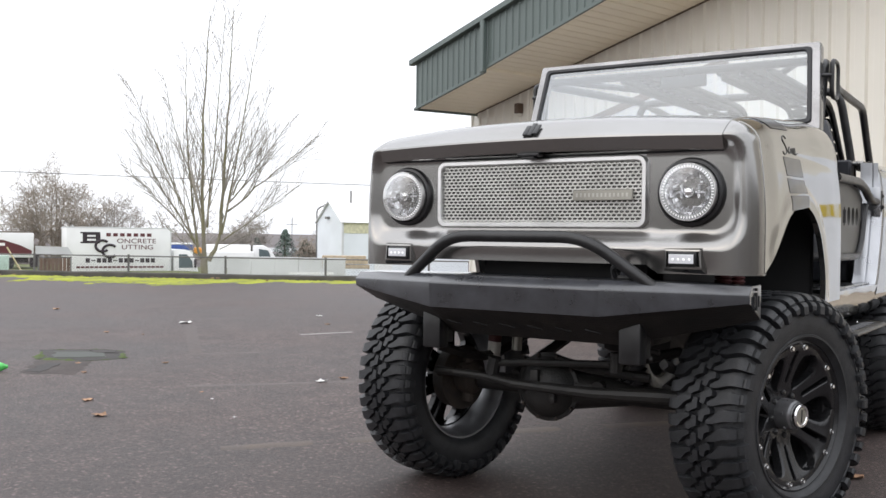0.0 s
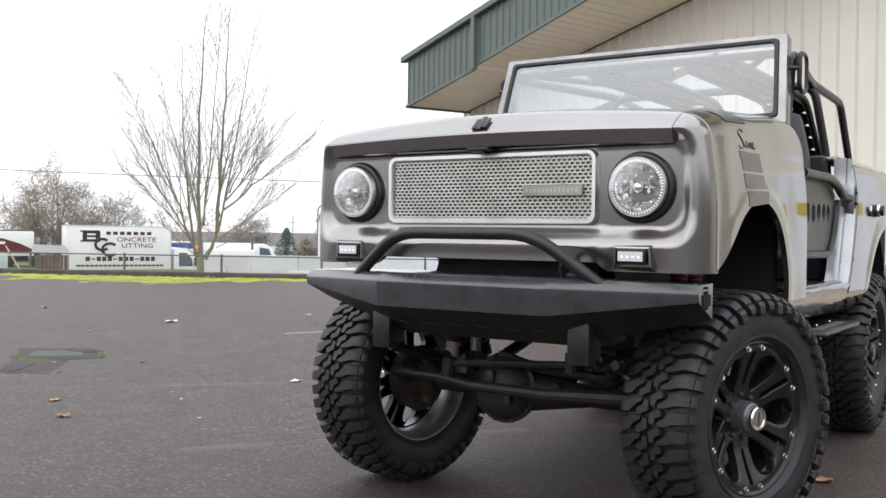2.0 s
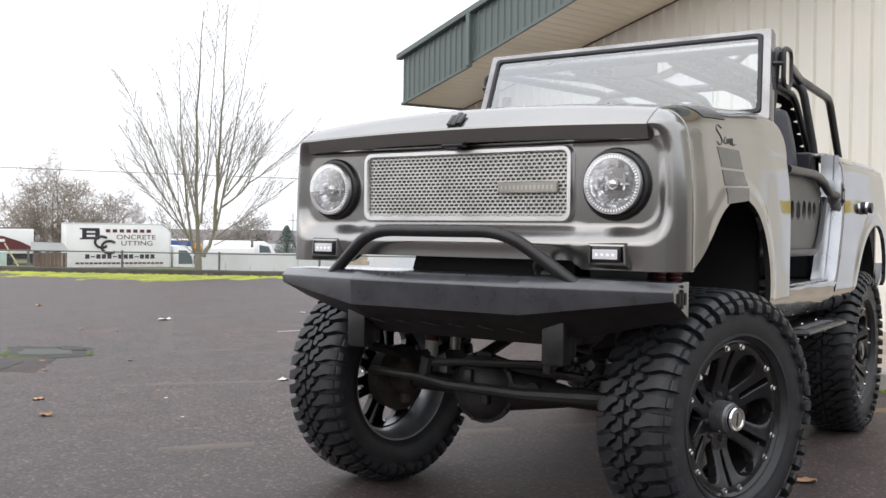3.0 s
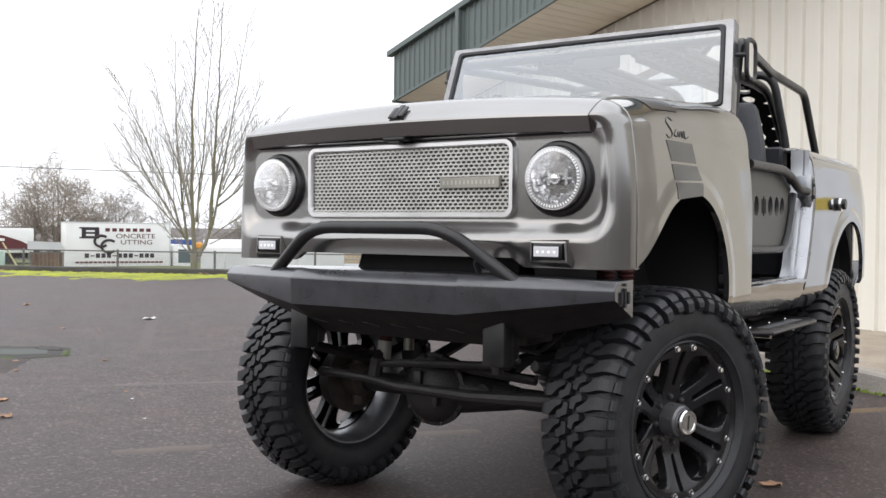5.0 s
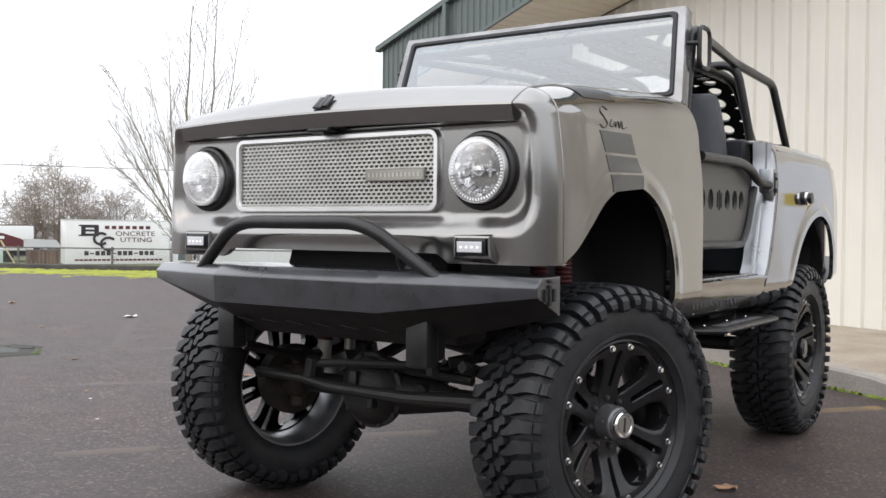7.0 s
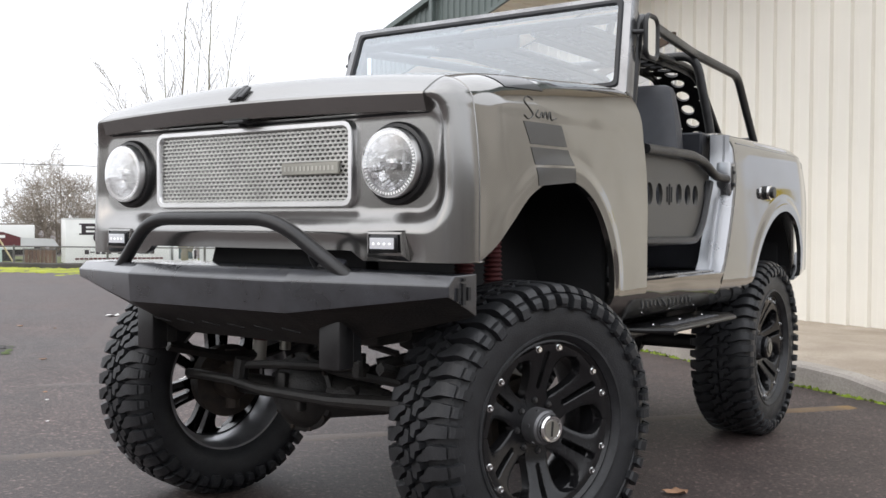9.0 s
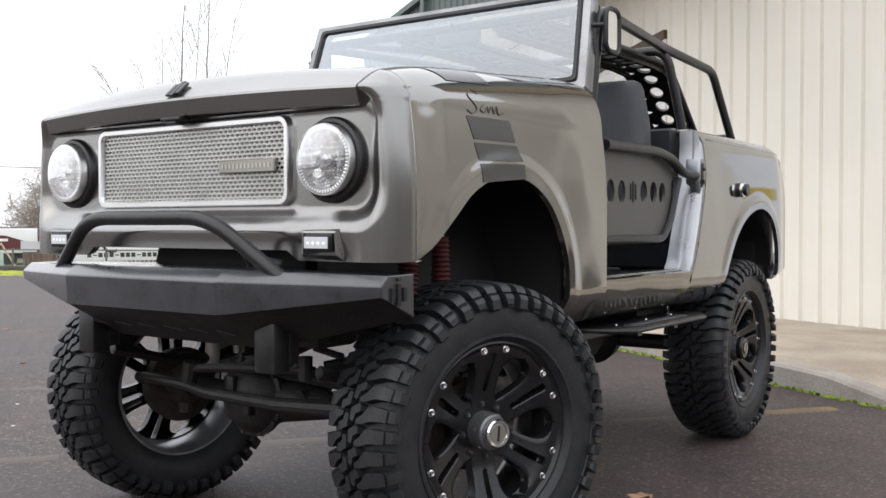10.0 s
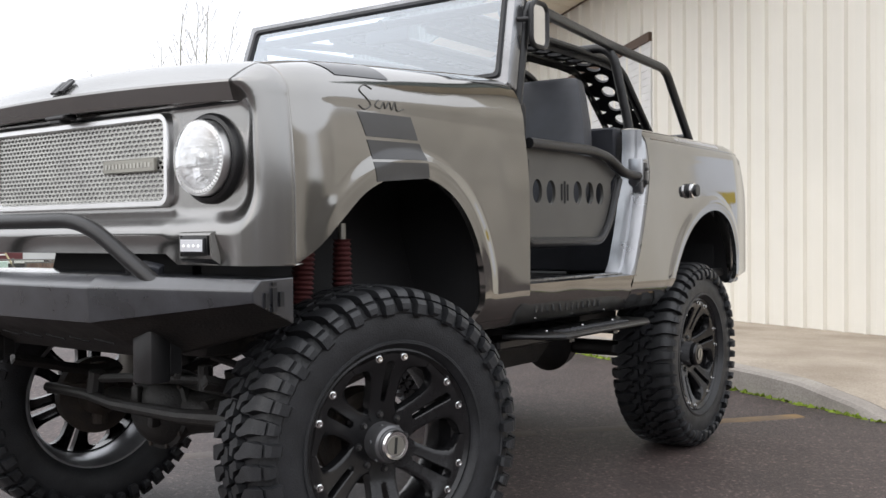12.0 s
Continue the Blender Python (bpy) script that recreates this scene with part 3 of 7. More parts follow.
for sx in (1, -1):
    for k in range(13):
        a, b = side_point(2.30 + 0.045 * k, 1.527), side_point(2.30 + 0.045 * k, 1.552)
        part("pressed_bar", tube([(sx * (p.x + 0.0005), p.y + dy, p.z) for p, dy in ((a, 0.0), (b, 0.004))], 0.0040, 6), M_POLISHED, CAR)


def rocker():
    """Body side below the door, rolled under along its foot from arch to arch."""
    rows = []
    for q in [*np.linspace(0.557, 0.845, 9), *np.linspace(0.8455, 1.745, 24), *np.linspace(1.7455, 2.115, 10)]:
        top = 0.905 if 0.8452 < q < 1.7452 else 0.778
        row = []
        for z, dx in ((top, -0.012), (top - 0.006, 0.0), (0.5 * top + 0.385, 0.0), (0.772, 0.0), (0.760, -0.004), (0.748, -0.014), (0.738, -0.032), (0.733, -0.06), (0.733, -0.2)):
            p = side_point(q, max(z, 0.76))
            row.append(Vector((p.x + dx + 0.0005, q, z)))
        rows.append(row)
    return grid(rows)


both("rocker_panel", rocker, M_FENDER, label="bronze-grey rocker panel under the door", angle=40)


def sill():
    return join(box(0.68, 0.848, 0.85, 1.70, 0.885, 0.905, 0.006, 2), box(0.80, 0.853, 0.86, 1.66, 0.902, 0.914, 0.004))


both("door_sill", sill, M_BARE, label="bare steel door sill")


def jamb():
    """Bare steel door post, leaning back, between door opening and quarter panel."""
    edge = [(1.655, 0.90), (1.70, 0.95), (1.76, 1.10), (1.83, 1.32), (1.845, 1.45), (1.845, 1.55)]
    rows = []
    for q, z in resample(edge, 24):
        on = side_point(q + 0.05, z)
        skin, up = on.x, min(z, on.z - 0.001)
        rows.append([(0.765, q - 0.004, z), (0.80, q, z), (0.822, q + 0.006, z), (0.828, q + 0.02, z), (0.848, q + 0.024, z), (skin - 0.006, q + 0.032, up), (skin - 0.0015, q + 0.045, up), (skin - 0.0015, q + 0.085, up), (0.765, q + 0.09, z)])
    return grid(rows, cyclic=True)


both("door_post", jamb, M_JAMB, label="bare brushed steel door post")
both("latch_surround", lambda: join(box(0.80, 0.870, 1.826, 1.890, 1.262, 1.418, 0.006, 2), box(0.80, 0.874, 1.834, 1.882, 1.405, 1.414, 0.003)), M_JAMB, label="bare steel latch surround")
both("latch_plate", lambda: join(box(0.82, 0.8745, 1.838, 1.878, 1.285, 1.400, 0.006, 2), box(0.85, 0.884, 1.842, 1.872, 1.300, 1.322, 0.005), box(0.85, 0.882, 1.846, 1.874, 1.360, 1.380, 0.006)), M_BLACKSAT, label="black door latch plate")


def edge_x(z):
    """Half width of the body along the crease at the fender's front."""
    return side_point(-0.345, min(z, 1.45)).x


CORNER_X, CREASE_Y, BAY_Y = 0.772, -0.345, -0.424


def bay_distance(x, z):
    """Distance from the edge of the lamp bay, negative inside it; its lower corners are wide, its upper ones tighter."""
    half, lo, hi, r = 0.780, 1.140, 1.450, 0.085 if z < 1.3 else 0.060
    dx, dz = abs(x) - half + r, abs(z - (lo + hi) / 2) - (hi - lo) / 2 + r
    return math.hypot(max(dx, 0.0), max(dz, 0.0)) + min(max(dx, dz), 0.0) - r


def front_point(u, z, crease):
    """Place on the front sheet: u up to 1 runs out to the corner's beginning, from 1 to 2 round the corner to the crease."""
    x0 = CORNER_X * min(u, 1.0)
    base = -0.478 + 0.016 * (x0 / 0.77) ** 2
    base += (0.016 * smoothstep(1.10, 1.005, z)) * (1 - smoothstep(0.66, 0.76, x0))
    if u <= 1.0:
        x, fade = x0, 1.0
    else:
        a = (u - 1.0) * math.pi / 2
        x = CORNER_X + (crease - CORNER_X) * math.sin(a)
        fade = math.cos(a)
        base = base + (CREASE_Y - base) * (1 - math.cos(a))
    lip = smoothstep(-0.022, 0.056 + 0.012 * smoothstep(0.70, 0.78, abs(x)), bay_distance(x, z))
    return Vector((x, base + (BAY_Y - min(base, BAY_Y)) * (1 - lip) * fade, z))


def hood_front(x):
    return -0.505 + 0.037 * (min(abs(x), 0.745) / 0.74) ** 2.2


def hood_z(x, y):
    edge = float(np.interp(y, TOP_LINE[:, 0], TOP_LINE[:, 1])) + 0.004
    return edge + (0.028 + 0.010 * smoothstep(0.0, -0.4, y)) * (1 - (abs(x) / 0.745) ** 2.2)


def hood_nose(x):
    """Side view of the hood's front: an upright band, a crease, and the roll up to the top."""
    f, w = hood_front(x), (abs(x) / 0.735) ** 2
    out = [(f + dy, z - 0.012 * w) for dy, z in ((0.030, 1.452), (0.017, 1.453), (0.011, 1.468), (0.0, 1.500), (0.0003, 1.503), (0.003, 1.508), (0.012, 1.514))]
    z0 = 1.514 - 0.012 * w
    z1 = hood_z(x, f + 0.122)
    for k in range(1, 8):
        a = math.pi / 2 * k / 7
        out.append((f + 0.012 + 0.11 * math.sin(a), z0 + (z1 - z0) * (1 - (1 - math.sin(a)) ** 1.5)))
    return out


def front_panel():
    """Face round the lamp bay, from under the hood down to the apron's edge and round both corners."""
    def foot(x):
        return 1.004 + 0.030 * (1 - smoothstep(0.462, 0.508, abs(x)))
    us = [*np.linspace(0, 0.86, 30, endpoint=False), *np.linspace(0.86, 1.0, 18, endpoint=False), *np.linspace(1.0, 2.0, 22)]
    levels = np.concatenate([np.linspace(0, 0.42, 42, endpoint=False), np.linspace(0.42, 0.86, 14, endpoint=False), np.linspace(0.86, 1.0, 12)])
    cols = []
    for u in us:
        lo = foot(CORNER_X * min(u, 1.0))
        col = []
        for k in levels:
            z = lo + (1.450 - lo) * k
            col.append(front_point(u, z, edge_x(z) + 0.0015))
        col = [col[0] + Vector((0, 0.03, 0.004)), col[0] + Vector((0, 0.006, -0.001))] + col
        if u < 0.96:
            col.append(col[-1] + Vector((0, 0.004, 0.012)))
        else:
            col.append(col[-1])
        cols.append(col)
    edge = [p + Vector((-0.006, 0.0025, 0)) for p in cols[-1]]
    half = cols + [edge]
    sheet = grid([[(-p.x, p.y, p.z) for p in c] for c in half[:0:-1]] + half)
    # ears: the domed tops of the corners, up to the hood's seam and over to the fender
    parts = [sheet]
    seam = np.array([(-0.462, 1.40)] + [(y, z) for y, z in hood_nose(0.742)[3:]] + [(CREASE_Y - 0.004, 1.549)])
    over = np.array([(p.z, p.x) for p in (side_point(CREASE_Y, s) for s in np.linspace(1.40, 1.604, 60))])
    for sx in (1, -1):
        rows = []
        for k in np.linspace(0, 1, 30):
            z = 1.4485 + (1.549 - 1.4485) * math.sin(k * math.pi / 2)
            y0 = float(np.interp(z, seam[:, 1], seam[:, 0])) + 0.004
            xs = 0.742 + 0.030 * (1 - k) ** 1.5
            x1 = float(np.interp(z, over[:, 0], over[:, 1])) + 0.0015
            row = [(sx * 0.734, y0 + 0.05, z - 0.004)]
            for x, a in [(0.737 + (xs - 0.737) * t, 0.0) for t in np.linspace(0, 1, 6)] + [(xs + (x1 - xs) * math.sin(t), t) for t in np.linspace(0, math.pi / 2, 24)[1:]]:
                y = y0 + (CREASE_Y - y0) * (1 - math.cos(a))
                lip = smoothstep(-0.022, 0.068, bay_distance(x, z))
                lip += (1 - lip) * smoothstep(1.452, 1.505, z)
                row.append((sx * x, y + max(0.0, BAY_Y - y) * (1 - lip) * math.cos(a), z))
            row.append((row[-1][0] - sx * 0.006, CREASE_Y + 0.0025, z))
            rows.append(row)
        parts.append(grid(rows))
    return join(*parts)


part("front_panel", front_panel(), M_PAINT, CAR, "bronze-grey front panel with recessed lamp and grille bay", angle=50)


def hood():
    xs = np.concatenate([[-0.7385], np.linspace(-0.738, 0.738, 60), [0.7385]])
    cols = []
    for i, x in enumerate(xs):
        col = hood_nose(x) + [(y + (0.05 * (abs(x) / 0.735) ** 2 if y > 0.7 else 0), hood_z(x, y)) for y in np.linspace(-0.31, 0.80, 20)]
        drop = 0.03 if i in (0, len(xs) - 1) else 0.0
        cols.append([(x, y + 1.2 * drop * max(0.0, 1 - k / 10), z - drop * min(1.0, k / 9)) for k, (y, z) in enumerate(col)])
    return grid(cols)


both("fender_seam_bead", lambda: tube([side_point(CREASE_Y, z) + Vector((0.0005, -0.001, 0)) for z in np.linspace(1.008, 1.585, 40)], 0.0032, 8), M_PAINT, label="bright pressed seam at the front of the fender")
HOOD = part("hood", hood(), M_PAINT, CAR, "bronze-grey metallic hood with rolled front lip", angle=24)
BADGE_TILT = Matrix.Translation((0, -0.496, 1.519)) @ Matrix.Rotation(radians(-47), 4, "X")
part("hood_badge", moved(join(*[box(-0.031 + 0.0205 * i, -0.0115 + 0.0205 * i, -0.0045, 0.004, (0.0, -0.003, 0.006)[i], (0.058, 0.072, 0.062)[i], 0.002, 2) for i in range(3)], box(-0.030, 0.027, -0.003, 0.004, 0.008, 0.052, 0.001)), BADGE_TILT), M_BLACKSAT, HOOD, "small black hood badge")
part("hood_latch", join(box(-0.05, 0.045, -0.505, -0.455, 1.438, 1.450, 0.004), box(-0.032, 0.022, -0.50, -0.46, 1.427, 1.44, 0.003)), M_BLACKSAT, HOOD)
# Black strip drawn as the shade in the hood gap, in seal rubber.
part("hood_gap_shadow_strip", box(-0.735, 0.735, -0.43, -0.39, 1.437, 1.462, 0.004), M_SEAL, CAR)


def cowl():
    rows = []
    for x in np.linspace(-0.775, 0.775, 40):
        ax = abs(x)
        e = 0.045 * (ax / 0.775) ** 3
        rows.append([(x, 0.78, 1.622 - e), (x, 0.83, 1.636 - e), (x, 0.90, 1.638 - e), (x, 0.95, 1.60 - e), (x, 0.955, 1.45)])
    return grid(rows)


part("cowl", cowl(), M_PAINT, CAR, "bronze-grey cowl below the windscreen")
part("firewall", box(-0.80, 0.80, 0.60, 0.64, 0.72, 1.60, 0.01), M_INTERIOR, CAR)

# windscreen
WS = [(0.884, 1.632), (1.010, 2.062)]


def ws_point(x, t, depth=0.0):
    """t from the foot (0) to the head (1) of the windscreen."""
    y = WS[0][0] + (WS[1][0] - WS[0][0]) * t
    z = WS[0][1] + (WS[1][1] - WS[0][1]) * t
    n = Vector((0, -0.96, 0.28))
    return Vector((x, y, z)) + n * depth


def ws_ring(w0, w1, t0, t1, r, d):
    """Ring of points on the windscreen's plane: half widths below and above, heights, corner radius."""
    out = []
    corners = [(w1, t1), (-w1, t1), (-w0, t0), (w0, t0)]
    pts = [ws_point(x, t, d) for x, t in corners]
    n = len(pts)
    for i in range(n):
        a, b, c = pts[i - 1], pts[i], pts[(i + 1) % n]
        p, q = b + (a - b).normalized() * r, b + (c - b).normalized() * r
        for k in range(6):
            s = k / 5
            out.append((1 - s) ** 2 * p + 2 * s * (1 - s) * b + s * s * q)
    return out


def ws_frame():
    o1, o2 = ws_ring(0.768, 0.736, 0.0, 1.0, 0.010, 0.0), ws_ring(0.763, 0.731, 0.010, 0.99, 0.010, 0.02)
    i2, i1 = ws_ring(0.720, 0.692, 0.085, 0.930, 0.022, 0.02), ws_ring(0.716, 0.688, 0.09, 0.925, 0.022, 0.0)
    ob = ws_ring(0.768, 0.736, 0.0, 1.0, 0.010, -0.04)
    ib = ws_ring(0.716, 0.688, 0.09, 0.925, 0.022, -0.04)
    return grid([o1, o2, i2, i1, ib, ob, o1], cyclic=True)


SCREEN = part("windscreen_frame", ws_frame(), M_BARE, CAR, "bare steel windscreen frame")


def ws_seal():
    return grid([ws_ring(0.728, 0.701, 0.070, 0.945, 0.022, 0.018), ws_ring(0.723, 0.696, 0.080, 0.936, 0.022, 0.030), ws_ring(0.707, 0.681, 0.112, 0.905, 0.022, 0.030), ws_ring(0.701, 0.675, 0.122, 0.896, 0.022, 0.012), ws_ring(0.728, 0.701, 0.070, 0.945, 0.022, 0.01)], cyclic=True)


part("windscreen_seal", ws_seal(), M_SEAL, SCREEN, "black rubber windscreen seal")


def ws_glass():
    bm = bmesh.new()
    front = [bm.verts.new(p) for p in ws_ring(0.705, 0.679, 0.118, 0.90, 0.022, 0.018)]
    bm.faces.new(front)
    return bm


GLASS = part("windscreen_glass", ws_glass(), M_GLASS, SCREEN, "clear windscreen glass with pale sky reflection")
GLASS.visible_shadow = False
part("inside_mirror", join(tube([(0.06, 0.975, 1.99), (0.06, 1.02, 1.96)], 0.008), box(-0.06, 0.18, 1.015, 1.035, 1.90, 1.965, 0.012, 3)), M_BLACKSAT, SCREEN)


def door_mirror():
    ring = [(0.785, y, z) for y, z in rrect(1.005, 1.125, 1.805, 1.975, 0.035, 5)]
    return join(tube(ring, 0.011, 8, closed=True), tube([(0.745, 0.965, 1.90), (0.785, 0.985, 1.90)], 0.010, 8))


for a, sx in zip(both("door_mirror", door_mirror, M_BLACKSAT, label="black framed door mirror on windscreen post"), (1, -1)):
    part("mirror_glass", prism(rrect(1.010, 1.120, 1.81, 1.97, 0.03, 4), "x", sx * 0.783, sx * 0.787), M_CHROME, a)

# headlights
def fluted_bowl():
    """Lamp bowl of stepped mirror facets, each turned a little its own way."""
    rg = random.Random(7)
    radii, depth = (0.016, 0.036, 0.056, 0.072, 0.0835), (-0.066, -0.060, -0.047, -0.030, -0.010)
    n = 22
    bm = bmesh.new()
    for (r0, d0), (r1, d1) in zip(zip(radii, depth), zip(radii[1:], depth[1:])):
        for k in range(n):
            a0, a1 = 2 * math.pi * k / n, 2 * math.pi * (k + 1) / n
            j = [rg.uniform(-0.008, 0.008) for _ in range(4)]
            vs = [bm.verts.new((d + q, r * math.cos(a), r * math.sin(a))) for (d, r, a), q in zip(((d0, r0, a0), (d0, r0, a1), (d1, r1, a1), (d1, r1, a0)), j)]
            bm.faces.new(vs)
    back = [bm.verts.new((-0.0665, 0.03 * math.cos(2 * math.pi * k / 12), 0.03 * math.sin(2 * math.pi * k / 12))) for k in range(12)]
    bm.faces.new(back)
    return bm


for sx in (1, -1):
    cx, cz = sx * 0.618, 1.294
    at = Matrix.Translation((cx, -0.472, cz)) @ Matrix.Rotation(radians(-90), 4, "Z")
    lamp = part("headlight", moved(lathe([(0.112, -0.075), (0.124, -0.06), (0.124, -0.040), (0.118, -0.030), (0.108, -0.026), (0.104, -0.034)], 56, False, False), at), M_BLACKSAT, CAR, "round headlight with black ring and white halo")
    part("reflector", moved(fluted_bowl(), at), M_REFLECT, lamp, smooth=False)
    part("lamp_rim", moved(lathe([(0.103, -0.045), (0.1035, -0.006), (0.101, 0.0), (0.099, 0.0), (0.098, -0.008)], 56, cap=False), at), M_SATIN, lamp)
    part("halo_ring", moved(lathe([(0.083, -0.012), (0.085, -0.004), (0.098, -0.006), (0.099, -0.012)], 56, True), at), M_HALO, lamp)
    for k in range(56):
        part("led", moved(box(-0.004, 0.001, -0.0014, 0.0014, 0.087, 0.095, 0.0006), at @ Matrix.Rotation(2 * math.pi * k / 56, 4, "X")), M_LED, lamp)
    part("bulb_shield", moved(lathe([(0.0, -0.008), (0.014, -0.010), (0.020, -0.016), (0.021, -0.05)], 8), at), M_CHROME, lamp, smooth=False)
    part("bulb_bridge", moved(join(box(-0.040, -0.032, -0.050, 0.050, -0.003, 0.004, 0.002), box(-0.042, -0.028, -0.036, -0.026, -0.022, 0.030, 0.004), box(-0.042, -0.028, 0.026, 0.036, -0.022, 0.030, 0.004)), at), M_REFLECT, lamp)
    for dz in (0.03, -0.035):
        part("lens_rib", moved(box(0.008, 0.012, -0.075, 0.075, dz - 0.0015, dz + 0.0015), at), M_LENS, lamp)
    lens = part("lens", moved(lathe([(0.1, 0.0), (0.08, 0.010), (0.05, 0.017), (0.02, 0.020), (0.0, 0.0205)], 48), at), M_LENS, lamp)
    lens.visible_shadow = False

# grille
GRILLE = part("grille", box(-0.44, 0.44, -0.412, -0.404, 1.18, 1.42, 0.003), M_INTERIOR, CAR, "wide zinc mesh grille in aluminium surround")


def grille_frame():
    rings = []
    for inset, y in ((-0.004, -0.40), (0.0, -0.438), (0.004, -0.446), (0.017, -0.446), (0.022, -0.438), (0.024, -0.41)):
        rings.append([(x, y, z) for x, z in rrect(-0.458 + inset, 0.458 - inset, 1.166 + inset, 1.434 - inset, 0.036 - inset * 0.7, 6)])
    return grid(rings, cyclic=True)


part("grille_surround", grille_frame(), M_SATIN, GRILLE, "satin aluminium grille surround")


def grille_mesh():
    """Perforated sheet: staggered rows of long six-sided holes."""
    px, pz = 0.0212, 0.0132
    bm = bmesh.new()
    y, deep = -0.434, 0.004
    hexo = [(0.5, 0.333), (0.0, 0.667), (-0.5, 0.333), (-0.5, -0.333), (0.0, -0.667), (0.5, -0.333)]
    hexi = [(0.42, 0.10), (0.21, 0.35), (-0.21, 0.35), (-0.42, 0.10), (-0.42, -0.10), (-0.21, -0.35), (0.21, -0.35), (0.42, -0.10)]
    for j in range(18):
        z = 1.187 + pz * j
        for i in range(42):
            x = -0.437 + px * (i + (0.5 if j % 2 else 0))
            if abs(x) > 0.435:
                continue
            o = [bm.verts.new((x + a * px, y, z + b * pz)) for a, b in hexo]
            n = [bm.verts.new((x + a * px, y, z + b * pz)) for a, b in hexi]
            d = [bm.verts.new((v.co.x, y + deep, v.co.z - 0.001)) for v in n]
            for f in ((o[0], o[1], n[1], n[0]), (o[1], n[2], n[1]), (o[1], o[2], n[3], n[2]), (o[2], o[3], n[4], n[3]), (o[3], o[4], n[5], n[4]), (o[4], n[6], n[5]), (o[4], o[5], n[7], n[6]), (o[5], o[0], n[0], n[7])):
                bm.faces.new(f)
            for k in range(8):
                bm.faces.new((n[k], n[(k + 1) % 8], d[(k + 1) % 8], d[k]))
    return bm


part("grille_mesh", grille_mesh(), M_MESH, GRILLE, "zinc expanded-metal mesh", smooth=False)
BADGE = part("grille_badge", box(0.165, 0.405, -0.452, -0.436, 1.268, 1.308, 0.003), M_BADGE, GRILLE, "pewter name plate")
for i in range(13):
    part("name_bar", box(0.180 + 0.0168 * i, 0.188 + 0.0168 * i, -0.4535, -0.450, 1.281, 1.295), M_BADGETEXT, BADGE)

# fog lamps
for sx in (1, -1):
    cx, cz, y = sx * 0.618 - 0.013, 1.058, -0.466
    fog = part("fog_light", box(cx - 0.053, cx + 0.053, y - 0.012, y + 0.05, cz - 0.030, cz + 0.027, 0.006, 2), M_BLACKSAT, CAR, "small black fog light with white diodes")
    part("fog_surround", grid([[(cx + sx * dx, y + dy, cz + dz) for dx, dz in ((-0.064 - o, -0.036 - o), (0.070 + o, -0.036 - o * 1.6), (0.066 + o, 0.033 + o), (-0.064 - o, 0.033 + o))] for o, dy in ((0.010, 0.012), (0.0, -0.008), (-0.006, -0.010), (-0.009, 0.0))], cyclic=True), M_PAINT, fog, "bronze-grey bevelled fog light surround", smooth=False)
    part("fog_bezel", box(cx - 0.049, cx + 0.049, y - 0.020, y - 0.010, cz - 0.021, cz + 0.021, 0.004, 2), M_SEAL, fog)
    for i in range(4):
        part("diode", moved(lathe([(0.0, 0.004), (0.0036, 0.002), (0.0052, -0.004)], 14), Matrix.Translation((cx - 0.030 + 0.020 * i, y - 0.021, cz - 0.002)) @ Matrix.Rotation(radians(-90), 4, "Z")), M_LED, fog)
    part("fog_reflector", box(cx - 0.045, cx + 0.045, y - 0.0215, y - 0.019, cz - 0.017, cz + 0.016, 0.001), M_FOGFACE, fog)

# bumper
BUMPER = part("front_bumper", bmesh.new(), M_BLACK, CAR, "black textured steel winch bumper")


def bumper_mesh():
    # half section at x: front bottom and front top, and rear
    bm = bmesh.new()
    top_f = [(-0.848, -0.495), (-0.36, -0.64), (0.36, -0.64), (0.848, -0.495)]
    bot_f = [(-0.848, -0.490), (-0.36, -0.634), (0.36, -0.634), (0.848, -0.490)]
    zt, zb = (0.941, 0.946, 0.946, 0.941), (0.912, 0.850, 0.850, 0.912)
    tf = [bm.verts.new((x, y, z)) for (x, y), z in zip(top_f, zt)]
    bf = [bm.verts.new((x, y, z)) for (x, y), z in zip(bot_f, zb)]
    tr = [bm.verts.new((x, y, z)) for x, y, z in ((-0.845, -0.345, 0.972), (-0.36, -0.36, 0.980), (0.36, -0.36, 0.980), (0.845, -0.345, 0.972))]
    pan = [bm.verts.new(p) for p in ((-0.845, -0.345, 0.85), (-0.36, -0.42, 0.735), (0.36, -0.42, 0.735), (0.845, -0.345, 0.85))]
    # bright chamfer along the top edge
    ch = [bm.verts.new(p) for p in ((-0.847, -0.462, 0.970), (-0.355, -0.604, 0.979), (0.355, -0.604, 0.979), (0.847, -0.462, 0.970))]
    for a, b in ((tf, bf), (ch, tf), (tr, ch)):
        for k in range(3):
            bm.faces.new((a[k], a[k + 1], b[k + 1], b[k]))
    for k, flip in ((0, 1), (3, -1)):
        f = (tf[k], ch[k], tr[k], pan[k], bf[k])
        bm.faces.new(f[::flip])
    bmesh.ops.recalc_face_normals(bm, faces=bm.faces)
    es = [e for e in bm.edges if len(e.link_faces) == 2 and e.calc_face_angle(0) > 0.15]
    bmesh.ops.bevel(bm, geom=es, offset=0.004, segments=2, profile=0.5, affect="EDGES")
    return bm


old = BUMPER.data
BUMPER.data = to_mesh("front_bumper", bumper_mesh(), M_BLACK, True, 14)
bpy.data.meshes.remove(old)


